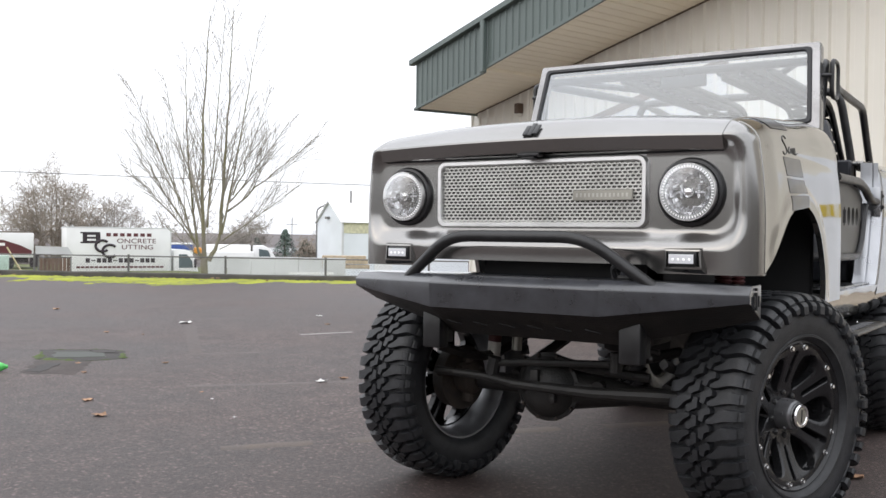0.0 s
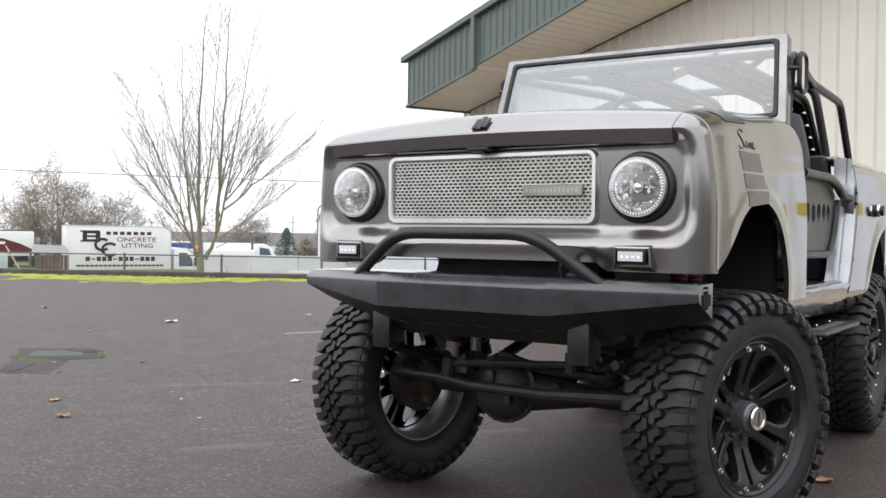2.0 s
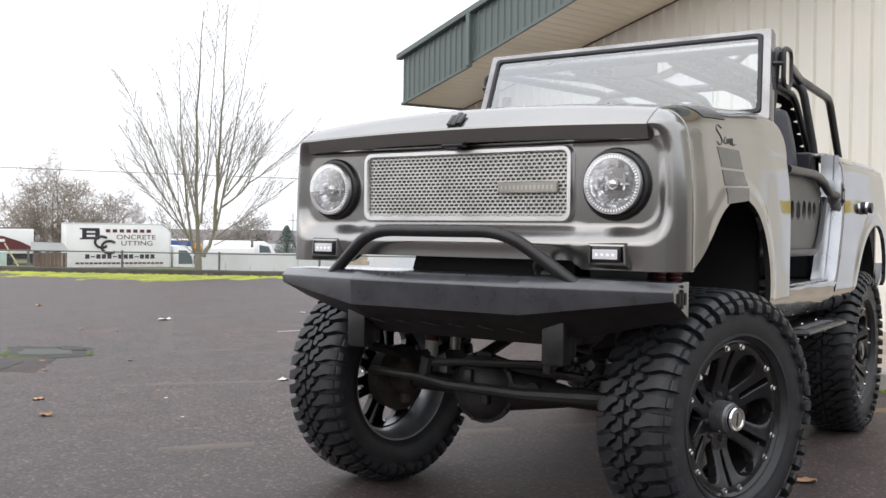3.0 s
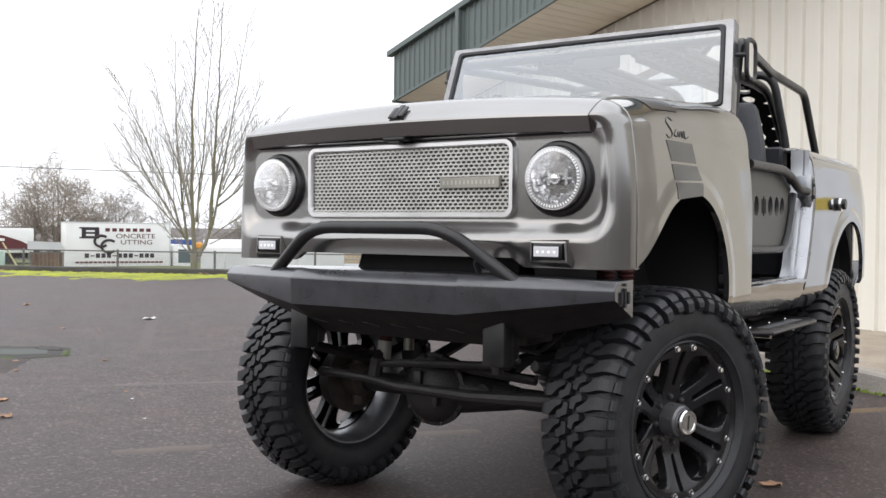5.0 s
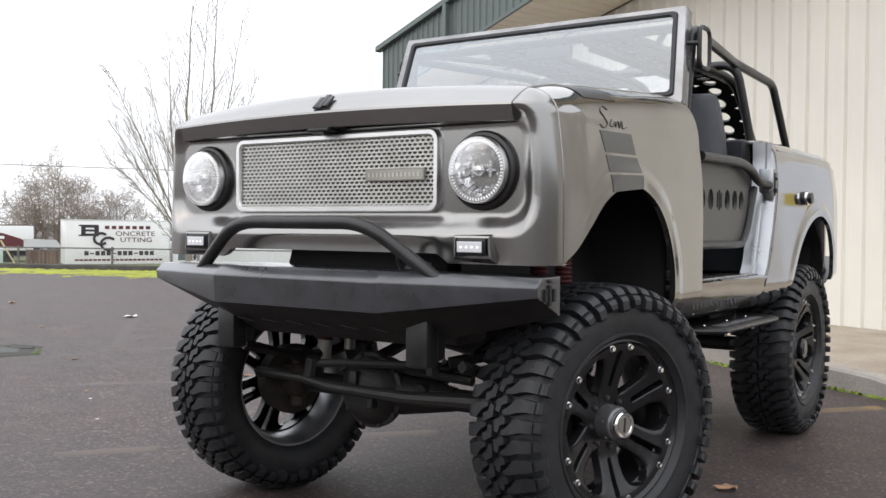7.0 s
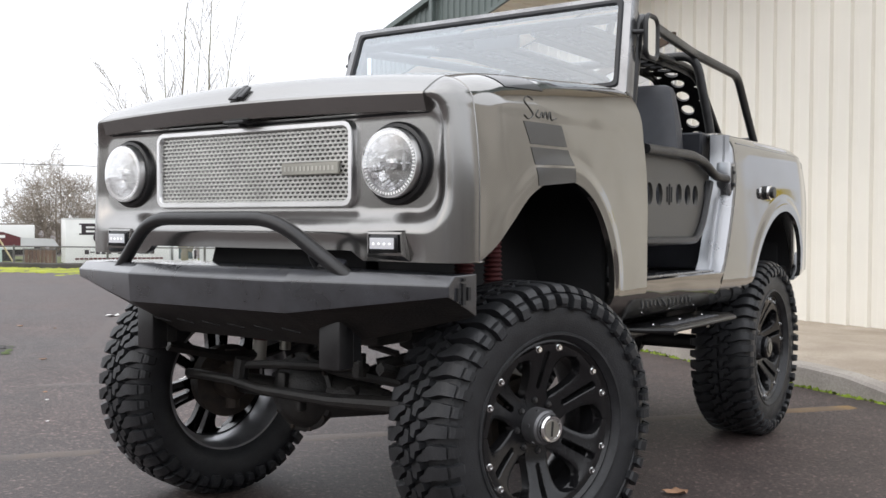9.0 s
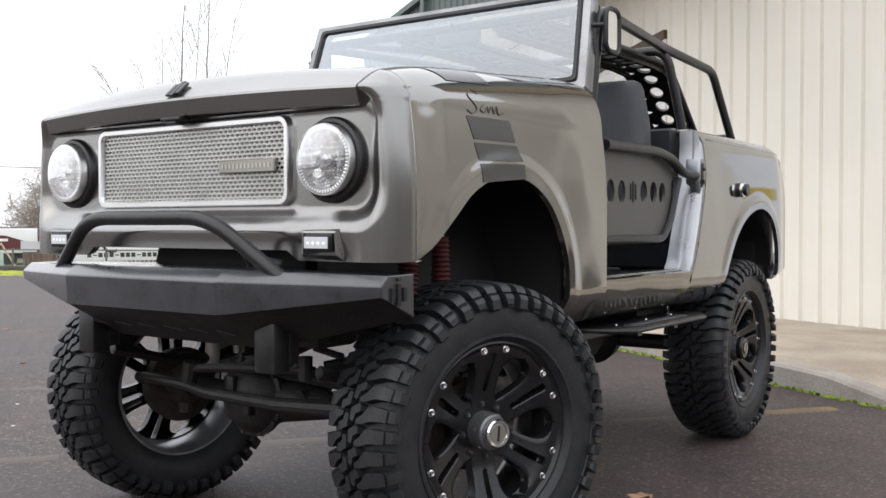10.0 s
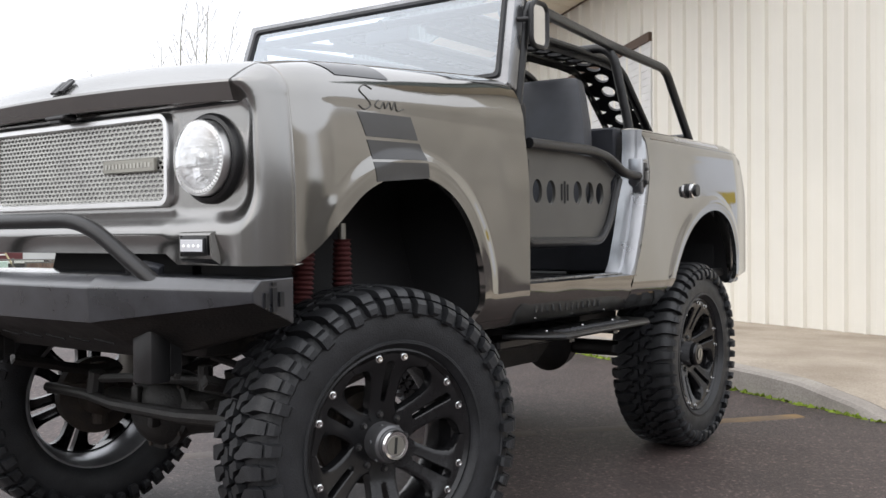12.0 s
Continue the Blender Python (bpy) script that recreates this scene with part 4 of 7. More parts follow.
def bumper_pan():
    rows = [[(x, y, z) for (x, y), z in zip(((-0.842, -0.486), (-0.36, -0.628), (0.36, -0.628), (0.842, -0.486)), (0.914, 0.853, 0.853, 0.914))],
            [(-0.842, -0.345, 0.852), (-0.36, -0.42, 0.735), (0.36, -0.42, 0.735), (0.842, -0.345, 0.852)], [(-0.80, -0.33, 0.84), (-0.34, -0.28, 0.735), (0.34, -0.28, 0.735), (0.80, -0.33, 0.84)]]
    return grid(rows, 0.004)


# Bumper underside, given a darker black so that its shade is in the colour.
part("under_pan", bumper_pan(), M_DARK, BUMPER, "sloping pan under the bumper, coloured darker for its shade", smooth=False)
part("bull_bar", tube([(-0.53, -0.545, 0.955), (-0.30, -0.60, 1.130), (0.29, -0.60, 1.130), (0.53, -0.545, 0.955)], 0.0225, 14, bend=0.10), M_BLACKSAT, BUMPER, "satin black tube bull bar")
for sx in (1, -1):
    part("end_plate_slot", join(*[box(min(sx * 0.840, sx * 0.8535), max(sx * 0.840, sx * 0.8535), -0.452 + 0.026 * i, -0.438 + 0.026 * i, 0.885 + (0.012 if i != 1 else 0), 0.947 - (0.012 if i != 1 else 0), 0.0) for i in range(3)], box(min(sx * 0.840, sx * 0.8535), max(sx * 0.840, sx * 0.8535), -0.425, -0.413, 0.953, 0.962, 0.0)), M_INTERIOR, BUMPER)
    part("drop_bracket", join(box(sx * 0.430 - 0.043, sx * 0.430 + 0.043, -0.520, -0.450, 0.672, 0.83, 0.010, 2), box(sx * 0.430 - 0.005, sx * 0.430 + 0.040, -0.455, -0.41, 0.69, 0.83, 0.004)), M_BLACKSAT, BUMPER, "black box-section drop bracket")
    part("bracket_bolt", moved(lathe([(0.0, 0.008), (0.009, 0.008), (0.011, 0.0)], 6), Matrix.Translation((sx * 0.480, -0.44, 0.69)) @ Matrix.Rotation(radians(0 if sx > 0 else 180), 4, "Z")), M_DARK, BUMPER)
for i in range(6):
    part("pan_slot", moved(box(-0.03, 0.03, -0.006, 0.006, -0.002, 0.002, 0.001), Matrix.Translation((-0.30 + 0.12 * i, -0.545, 0.786)) @ Matrix.Rotation(radians(-24.5), 4, "X") @ Matrix.Rotation(radians(35), 4, "Z")), M_INTERIOR, BUMPER)

# ---- wheels ----
R, TW = 0.468, 0.262


def tyre_mesh():
    h = TW / 2
    prof = [(0.282, -h + 0.020), (0.290, -h + 0.004), (0.33, -h - 0.010), (0.375, -h - 0.012), (0.415, -h - 0.004), (0.432, -h + 0.008), (0.440, -h + 0.030), (0.443, -0.06), (0.444, 0.0),
            (0.443, 0.06), (0.440, h - 0.030), (0.432, h - 0.008), (0.415, h + 0.004), (0.398, h + 0.009), (0.396, h + 0.012), (0.391, h + 0.012), (0.389, h + 0.009), (0.375, h + 0.012), (0.33, h + 0.010), (0.312, h + 0.006), (0.310, h + 0.010), (0.302, h + 0.010), (0.299, h + 0.003), (0.290, h - 0.004), (0.282, h - 0.020)]
    return lathe(prof, 96, True)


def lug(bm, pts, r0, r1, shrink=0.88):
    """A tread block: an outline in (across, along the turn) raised from r0 to r1(across)."""
    cx = sum(p[0] for p in pts) / len(pts)
    ca = sum(p[1] for p in pts) / len(pts)
    lo, hi = [], []
    for u, a in pts:
        lo.append(bm.verts.new((u, r0 * math.cos(a), r0 * math.sin(a))))
        u2, a2 = cx + (u - cx) * shrink, ca + (a - ca) * shrink
        rr = r1 - 0.010 * (abs(u2) / (TW / 2)) ** 3
        hi.append(bm.verts.new((u2, rr * math.cos(a2), rr * math.sin(a2))))
    n = len(pts)
    bm.faces.new(hi)
    for k in range(n):
        bm.faces.new((lo[k], lo[(k + 1) % n], hi[(k + 1) % n], hi[k]))


def tread_mesh():
    """Mud tread: long bent shoulder lugs that run down the sidewall, and interlocking centre blocks."""
    bm = bmesh.new()
    n = 46
    step = 2 * math.pi / n
    h = TW / 2
    for k in range(n):
        long = k % 2
        for side in (1, -1):
            b = k * step + (step / 2 if side < 0 else 0)

            def P(u, t):
                return (side * u, b + side * t * step)
            # shoulder lug: from the centre out, over the rounded shoulder and down the sidewall
            end = 0.384 if long else 0.396
            top = ((0.036, 0.74, 0.98, R, 0), (0.062, 0.50, 0.97, R, 0), (0.086, 0.10, 0.86, R - 0.001, 0), (0.102, 0.03, 0.76, R - 0.003, 0), (h - 0.010, 0.02, 0.71, R - 0.006, 0), (h + 0.006, 0.03, 0.69, R - 0.015, 0.5), (h + 0.016, 0.04, 0.68, R - 0.028, 1))
            # its foot on the sidewall, past a narrow groove
            foot = ((h + 0.012, 0.02, 0.66, 0.4365, 1), (h + 0.024, 0.03, 0.65, 0.432, 1), (h + 0.032, 0.06, 0.62, 0.420, 1), (h + 0.034, 0.10 - 0.06 * long, 0.58 + 0.06 * long, end + 0.008, 1), (h + 0.028, 0.16 - 0.08 * long, 0.52 + 0.06 * long, end, 1))
            for line in (top, foot):
                prev = None
                for u, t0, t1, r, wall in line:
                    cut_in = 0.035 if r > 0.43 else 0.02
                    ru, rr = u - 0.026 * wall, (0.436 if wall == 0 else r - 0.02 * (1 - wall))
                    ring = []
                    for t, uu, r2 in ((t0 - 0.02, ru, rr), (t0 + cut_in, u, r), (t1 - cut_in, u, r), (t1 + 0.02, ru, rr)):
                        a = b + side * t * step
                        ring.append(bm.verts.new((side * uu, r2 * math.cos(a), r2 * math.sin(a))))
                    if prev:
                        for i in range(3):
                            bm.faces.new((prev[i], prev[i + 1], ring[i + 1], ring[i]))
                    else:
                        bm.faces.new(ring)
                    prev = ring
                bm.faces.new(prev[::-1])
            lug(bm, [P(0.040, 0.00), P(0.052, 0.10), P(0.054, 0.38), P(0.030, 0.54), P(0.022, 0.94), P(0.003, 0.88), P(0.004, 0.30), P(0.024, 0.16)], 0.438, R + 0.001, 0.95)
            # a siped slot on the lug's face
            lug(bm, [P(0.082, 0.40), P(0.120, 0.36), P(0.120, 0.46), P(0.082, 0.50)], R - 0.012, R + 0.0015, 0.9)
    return bm


def rim_mesh():
    """Outer lip and hub cone of the wheel's face."""
    ring = lathe([(0.266, 0.085), (0.268, 0.108), (0.274, 0.1135), (0.279, 0.119), (0.287, 0.117), (0.289, 0.10), (0.278, 0.08), (0.262, 0.075)], 72, True)
    hub = lathe([(0.0, 0.046), (0.066, 0.046), (0.098, 0.0505), (0.106, 0.040), (0.100, -0.02), (0.0, -0.02)], 36)
    return join(ring, hub)


def spoke_mesh():
    """One half of a split spoke, along y, that flares into the outer ring; its partner is the mirror image."""
    bm = bmesh.new()
    sec = []
    for r, slot, deg, x in ((0.070, 0.0, 29.5, 0.050), (0.098, 0.0, 29.0, 0.054), (0.112, 0.0, 25.0, 0.057), (0.120, 0.0008, 22.6, 0.059), (0.127, 0.0085, 21.0, 0.061), (0.150, 0.0095, 17.8, 0.069), (0.185, 0.0105, 15.6, 0.081), (0.208, 0.011, 15.9, 0.090),
                            (0.226, 0.0115, 17.6, 0.098), (0.237, 0.0115, 20.8, 0.103), (0.244, 0.0105, 25.0, 0.1055), (0.248, 0.0008, 28.6, 0.107), (0.252, 0.0, 29.7, 0.108), (0.270, 0.0, 29.8, 0.109)):
        wide = r * math.sin(radians(deg))
        cut = 0.004 if 0.10 < r < 0.25 else 0.0005

        def V(xx, z):
            return bm.verts.new((xx, math.sqrt(r * r - z * z), z))
        z0, z1 = slot + (0.003 if slot > 0.002 else 0.0), wide - cut * 1.6
        sec.append([V(x - 0.036, slot), V(x - 0.003, slot), *[V(x - 0.0015 * k / 4, z0 + (z1 - z0) * k / 4) for k in range(5)], V(x - 0.006 if cut > 0.001 else x - 0.0015, wide), V(x - 0.040, wide + 0.002 * (cut > 0.001))])
    for p, q in zip(sec, sec[1:]):
        for i in range(len(p) - 1):
            bm.faces.new((p[i], p[i + 1], q[i + 1], q[i]))
    bm.faces.new(sec[0])
    bm.faces.new(sec[-1][::-1])
    return bm


def barrel_mesh():
    return lathe([(0.246, 0.01), (0.250, -0.06), (0.262, -0.095), (0.276, -0.116), (0.288, -0.116), (0.284, -0.10), (0.262, 0.0), (0.262, 0.01)], 64, True)


def outer_barrel_mesh():
    return lathe([(0.262, 0.09), (0.244, 0.07), (0.240, 0.012), (0.262, 0.012), (0.275, 0.08)], 64, True)


def bolt_mesh():
    return join(lathe([(0.004, 0.009), (0.0045, 0.012), (0.0075, 0.012), (0.0085, 0.005), (0.0115, 0.004), (0.012, -0.004)], 12))


def flip_z(bm):
    for v in bm.verts:
        v.co.z = -v.co.z
    return bm


# The rim-black barrel puts the shade behind the spokes into the alloy's colour.
WHEEL_MESH = {"outer": to_mesh("outer_barrel", outer_barrel_mesh(), M_RIM), "spoke_a": to_mesh("spoke", spoke_mesh(), M_RIM), "spoke_b": to_mesh("spoke", flip_z(spoke_mesh()), M_RIM), "rim": to_mesh("rim", rim_mesh(), M_RIM), "tyre": to_mesh("tyre", tyre_mesh(), M_RUBBER, angle=60), "tread": to_mesh("tread", tread_mesh(), M_RUBBER, True, 25),
              "barrel": to_mesh("barrel", barrel_mesh(), M_BARREL), "shaded_barrel": to_mesh("shaded_barrel", barrel_mesh(), M_RIM), "pocket": to_mesh("nut_pocket", lathe([(0.0, 0.0535), (0.0125, 0.0535), (0.0135, 0.04)], 16), M_INTERIOR),
              "hub": to_mesh("hub_cap", join(lathe([(0.060, 0.02), (0.059, 0.088), (0.055, 0.100), (0.048, 0.106), (0.046, 0.112)], 36), *[moved(lathe([(0.0, 0.004), (0.0035, 0.004), (0.0055, 0.0035), (0.006, -0.002)], 8), Matrix.Rotation(radians(60 * k + 25), 4, "X") @ Matrix.Translation((0.080, 0.0592, 0)) @ Matrix.Rotation(radians(90), 4, "Z")) for k in range(6)]), mat("gunmetal_hub", (0.17, 0.17, 0.175), 0.36, 0.62, 0.2, 14, 0.05, 150), True, 18),
              "cap": to_mesh("chrome_cap", join(lathe([(0.044, 0.108), (0.045, 0.124), (0.041, 0.130), (0.034, 0.129), (0.032, 0.125), (0.0, 0.126)], 36)), M_CHROME),
              "dark_cap": to_mesh("black_cap", lathe([(0.058, 0.05), (0.058, 0.112), (0.050, 0.122), (0.0, 0.124)], 36), M_RIM),
              "plate": to_mesh("cap_plate", lathe([(0.029, 0.1255), (0.029, 0.1272), (0.0, 0.1275)], 28), M_BADGE), "slot": to_mesh("cap_slot", box(0.1268, 0.1284, -0.024, 0.024, -0.0045, 0.0045, 0.0005), M_DARK),
              "bolt": to_mesh("bolt", bolt_mesh(), M_CHROME), "nut": to_mesh("lug_nut", lathe([(0.0, 0.032), (0.006, 0.032), (0.0095, 0.026), (0.0095, 0.0)], 6), mat("dark_nut_steel", (0.16, 0.16, 0.16), 0.3, 0.9)),
              "disc": to_mesh("brake_drum", lathe([(0.0, -0.02), (0.13, -0.02), (0.142, -0.03), (0.145, -0.085), (0.15, -0.09), (0.15, -0.10), (0.06, -0.115), (0.0, -0.115)], 40), M_RUSTY)}


def wheel(m, spin, label, cap="cap", inside="shaded_barrel"):
    """A wheel whose outer face looks along the x axis of m."""
    m = m @ Matrix.Rotation(spin, 4, "X")
    base = new("wheel", WHEEL_MESH["rim"])
    base.parent = CAR
    base.matrix_parent_inverse = Matrix.Translation(-ROOTS[CAR.name])
    base.matrix_basis = m
    base["label"] = label

    def sub(name, key, k=Matrix()):
        o = new(name, WHEEL_MESH[key])
        o.parent = base
        o.matrix_basis = k
        return o
    for name, key in (("tyre", "tyre"), ("tread", "tread"), ("wheel_barrel", inside), ("wheel_barrel", "outer"), ("hub_cap", "hub"), ("chrome_cap" if cap == "cap" else "black_cap", cap), ("cap_plate", "plate"), ("cap_slot", "slot"), ("brake_drum", "disc")):
        sub(name, key)
    for k in range(6):
        for s in (1, -1):
            turn = Matrix.Rotation(radians(60 * k + 5), 4, "X")
            sub("spoke", "spoke_a" if s > 0 else "spoke_b", turn)
            sub("bolt", "bolt", turn @ Matrix.Translation((0.105, 0.256, s * 0.044)))
    for k in range(8):
        seat_at = Matrix.Rotation(radians(45 * k + 10), 4, "X") @ Matrix.Translation((0.0, 0.083, 0))
        sub("nut_pocket", "pocket", seat_at)
        sub("lug_nut", "nut", seat_at @ Matrix.Translation((0.030, 0, 0)))
    return base


for sx, steer, wx, wy in ((1, radians(-18), 0.785, 0.05), (-1, radians(-10), 0.74, 0.09)):
    base = Matrix.Translation((sx * wx, wy, R - 0.004)) @ Matrix.Rotation(steer + (0 if sx > 0 else math.pi), 4, "Z")
    wheel(base, radians(85) * sx, "black alloy wheel with knobbly mud tyre, steered", "cap", "shaded_barrel" if sx > 0 else "barrel")
    wheel(Matrix.Translation((sx * 0.735, 2.54, R - 0.004)) @ Matrix.Rotation(0 if sx > 0 else math.pi, 4, "Z"), radians(70) * sx, "black alloy wheel with knobbly mud tyre", "dark_cap")


# ---- decals, door, cage, cabin, running gear ----
FRONT_FINE = resample(FRONT_ARCH, 240).tolist()


def decal(quad, n=6, off=0.0015):
    """A patch on the side skin between four (q, s) corners."""
    (a, b, c, d) = [np.array(p, float) for p in quad]
    rows = []
    for i in range(n + 1):
        t = i / n
        row = []
        for k in range(n + 1):
            u = k / n
            q, s = (a * (1 - u) + b * u) * (1 - t) + (d * (1 - u) + c * u) * t
            lipd = min(math.hypot(q - x, s - z) for x, z in FRONT_FINE)
            lip = 0.008 * smoothstep(-0.345, 0.06, q) * (1 - smoothstep(0.0368, 0.092, lipd)) * (0.75 + 0.25 * smoothstep(0, 0.046, lipd))
            row.append(side_point(q, s, lip * (0.05 + 0.95 * smoothstep(0.78, 1.02, s))) + Vector((off, 0, off * smoothstep(1.45, 1.52, s))))
        rows.append(row)
    return grid(rows)


for quad in (((-0.08, 1.44), (0.17, 1.445), (0.195, 1.375), (-0.05, 1.37)), ((-0.05, 1.36), (0.20, 1.365), (0.23, 1.315), (-0.03, 1.305)), ((-0.03, 1.296), (0.23, 1.306), (0.235, 1.259), (-0.02, 1.238)), ((-0.19, 1.603), (0.05, 1.603), (0.10, 1.53), (-0.14, 1.53))):
    both("side_stripe", lambda: decal(quad, 24), M_STRIPE, label="dark grey stripe decal on the fender")


def swash():
    """Unlettered flourish in the place of a script emblem."""
    line = curve([(0.000, 1.500), (-0.030, 1.509), (-0.058, 1.494), (-0.034, 1.477), (-0.016, 1.462), (-0.046, 1.449), (-0.070, 1.458)], 40)
    tail = curve([(0.022, 1.476), (0.004, 1.462), (0.028, 1.458), (0.044, 1.472), (0.052, 1.459), (0.070, 1.474), (0.082, 1.458), (0.098, 1.476), (0.106, 1.458), (0.138, 1.463)], 70)
    return join(*[tube([side_point(q, z) + Vector((0.0012, 0, 0)) for q, z in c], 0.0019, 6) for c in (line, tail)])


both("script_flourish", swash, M_DECALDARK, label="charcoal flourish emblem on the fender")


# tube doors
def door_outer():
    top = [(0.835, 0.90, 1.42), (0.835, 1.40, 1.425), (0.835, 1.56, 1.405), (0.84, 1.70, 1.345), (0.85, 1.85, 1.337)]
    return tube(top, 0.021, 12, bend=0.05)


def door_loop():
    pts = [(0.815, 0.90, 1.36), (0.815, 0.90, 1.05), (0.815, 1.52, 1.05), (0.815, 1.60, 1.12), (0.815, 1.70, 1.32)]
    return tube(pts, 0.018, 10, bend=0.05)


def door_skin():
    """Flat skin with a row of round holes."""
    y0, y1, z0, z1 = 0.90, 1.69, 1.05, 1.42
    bm = bmesh.new()
    holes = [(1.01, 1.245), (1.115, 1.245), (1.335, 1.25), (1.44, 1.25), (1.535, 1.25)]
    xs = 0.806
    cuts = sorted([y0] + [c + d for c, _ in holes for d in (-0.052, 0.052)])
    def top(y):
        return 1.42 if y < 1.52 else 1.42 - (y - 1.52) * 0.45
    def right(z):
        return 1.52 + (z - 1.05) * 0.62
    # panels between the holes
    def quad(ya, yb, za, zb):
        vs = [bm.verts.new((xs, y, z)) for y, z in ((ya, za), (yb, za), (yb, zb), (ya, zb))]
        bm.faces.new(vs)
    edges = [y0] + [v for c, _ in holes for v in (c - 0.045, c + 0.045)]
    for i in range(0, len(edges) - 1, 2):
        a, b = edges[i], edges[i + 1]
        if b - a > 0.004:
            quad(a, b, 1.19, 1.305)
    for cy, cz in holes:
        ring = [bm.verts.new((xs, cy + 0.036 * math.cos(a), cz + 0.047 * math.sin(a))) for a in np.linspace(0, 2 * math.pi, 24, endpoint=False)]
        frame_ = []
        for a in np.linspace(0, 2 * math.pi, 24, endpoint=False):
            c, sn = math.cos(a), math.sin(a)
            k = 1 / max(abs(c), abs(sn))
            frame_.append(bm.verts.new((xs, cy + 0.045 * c * k, 1.2475 + 0.0575 * sn * k)))
        deep = [bm.verts.new((xs - 0.014, v.co.y, v.co.z)) for v in ring]
        for i in range(24):
            j = (i + 1) % 24
            bm.faces.new((ring[i], ring[j], frame_[j], frame_[i]))
            bm.faces.new((ring[j], ring[i], deep[i], deep[j]))
    vs = [bm.verts.new((xs, y, z)) for y, z in ((y0, z0), (1.50, z0), (1.555, 1.10), (1.64, 1.19), *[(v, 1.19) for v in edges[:0:-1]], (y0, 1.19))]
    bm.faces.new(vs)
    vs = [bm.verts.new((xs, y, z)) for y, z in ((y0, 1.305), *[(v, 1.305) for v in edges[1:]], (1.64, 1.305), (1.69, 1.345), (1.56, 1.40), (y0, 1.42))]
    bm.faces.new(vs)
    quad(1.58, 1.64, 1.19, 1.305)
    bmesh.ops.remove_doubles(bm, verts=bm.verts, dist=1e-4)
    return bm


for sx in (1, -1):
    d = part("tube_door", door_outer() if sx > 0 else mirror_x(door_outer()), M_BLACKSAT, CAR, "black tube half-door with bronze skin and round holes")
    part("door_loop", door_loop() if sx > 0 else mirror_x(door_loop()), M_BLACKSAT, d)
    part("door_skin", door_skin() if sx > 0 else mirror_x(door_skin()), M_DOOR, d, "matt bronze door skin", angle=60)
    slots = lambda: join(*[box(0.8055, 0.8085, 1.195 + 0.024 * i, 1.207 + 0.024 * i, 1.215 - (0.012 if i == 1 else 0), 1.28 + (0.012 if i == 1 else 0)) for i in range(3)])
    part("door_slot", slots() if sx > 0 else mirror_x(slots()), M_INTERIOR, d)

# roll cage
CAGE = part("roll_cage", tube([(0.665, 2.16, 1.40), (0.66, 2.15, 1.58), (0.60, 2.08, 1.985), (-0.60, 2.08, 1.985), (-0.66, 2.15, 1.58), (-0.665, 2.16, 1.40)], 0.023, 12, bend=0.09), M_BLACKSAT, CAR, "black tubular roll cage")
for sx in (1, -1):
    part("cage_side_rail", tube([(sx * 0.728, 0.985, 1.58), (sx * 0.742, 1.040, 1.975), (sx * 0.592, 2.07, 1.992), (sx * 0.612, 2.70, 1.957), (sx * 0.60, 3.11, 1.56)], 0.023, 12, bend=0.07), M_BLACKSAT, CAGE)
part("cage_cross_bar", tube([(-0.73, 1.045, 1.985), (0.73, 1.045, 1.985)], 0.021, 10), M_BLACKSAT, CAGE)
part("cage_cross_bar", tube([(-0.60, 3.05, 1.622), (0.60, 3.05, 1.622)], 0.019, 10), M_BLACKSAT, CAGE)
part("cage_diagonal", tube([(-0.60, 1.08, 1.985), (-0.1, 2.05, 1.985)], 0.018, 8), M_BLACKSAT, CAGE)
part("cage_diagonal", tube([(0.60, 1.08, 1.985), (0.1, 2.05, 1.985)], 0.018, 8), M_BLACKSAT, CAGE)


def holed_strip(path, width, hole, pitch):
    """A channel-section strip along a path in y and z, with a row of round holes through it."""
    pts = resample(path, 200)
    length = float(np.sum(np.linalg.norm(np.diff(pts, axis=0), axis=1)))
    d = np.linspace(0, length, 200)

    def at(l):
        l = min(max(l, 0), length)
        y, z = np.interp(l, d, pts[:, 0]), np.interp(l, d, pts[:, 1])
        l2 = min(l + 0.01, length)
        l1 = l2 - 0.01
        t = Vector((0, np.interp(l2, d, pts[:, 0]) - np.interp(l1, d, pts[:, 0]), np.interp(l2, d, pts[:, 1]) - np.interp(l1, d, pts[:, 1]))).normalized()
        return Vector((0, y, z)), Vector((0, -t.z, t.y))
    bm = bmesh.new()
    n = int(length / pitch)
    N = 16
    for k in range(n):
        c = (k + 0.5) * length / n
        hp = length / n / 2
        inn, out, low = [], [], []
        for i in range(N):
            a = 2 * math.pi * (i + 0.5) / N
            p, nn = at(c + hole * math.sin(a))
            inn.append(bm.verts.new(p + Vector((hole * math.cos(a), 0, 0)) + nn * 0.002))
            low.append(bm.verts.new(p + Vector((hole * math.cos(a), 0, 0)) - nn * 0.012))
            kx = 1 / max(abs(math.cos(a)), abs(math.sin(a)))
            p, nn = at(c + hp * math.sin(a) * kx)
            out.append(bm.verts.new(p + Vector((width / 2 * math.cos(a) * kx, 0, 0)) + nn * 0.002))
        for i in range(N):
            j = (i + 1) % N
            bm.faces.new((inn[i], inn[j], out[j], out[i]))
            bm.faces.new((inn[j], inn[i], low[i], low[j]))
    for sx in (1, -1):
        prev = None
        for l in np.linspace(0, length, 60):
            p, nn = at(l)
            q = [bm.verts.new(p + Vector((sx * width / 2, 0, 0)) + nn * o) for o in (0.002, -0.04)]
            if prev:
                bm.faces.new((prev[0], prev[1], q[1], q[0]))
            prev = q
    return bm


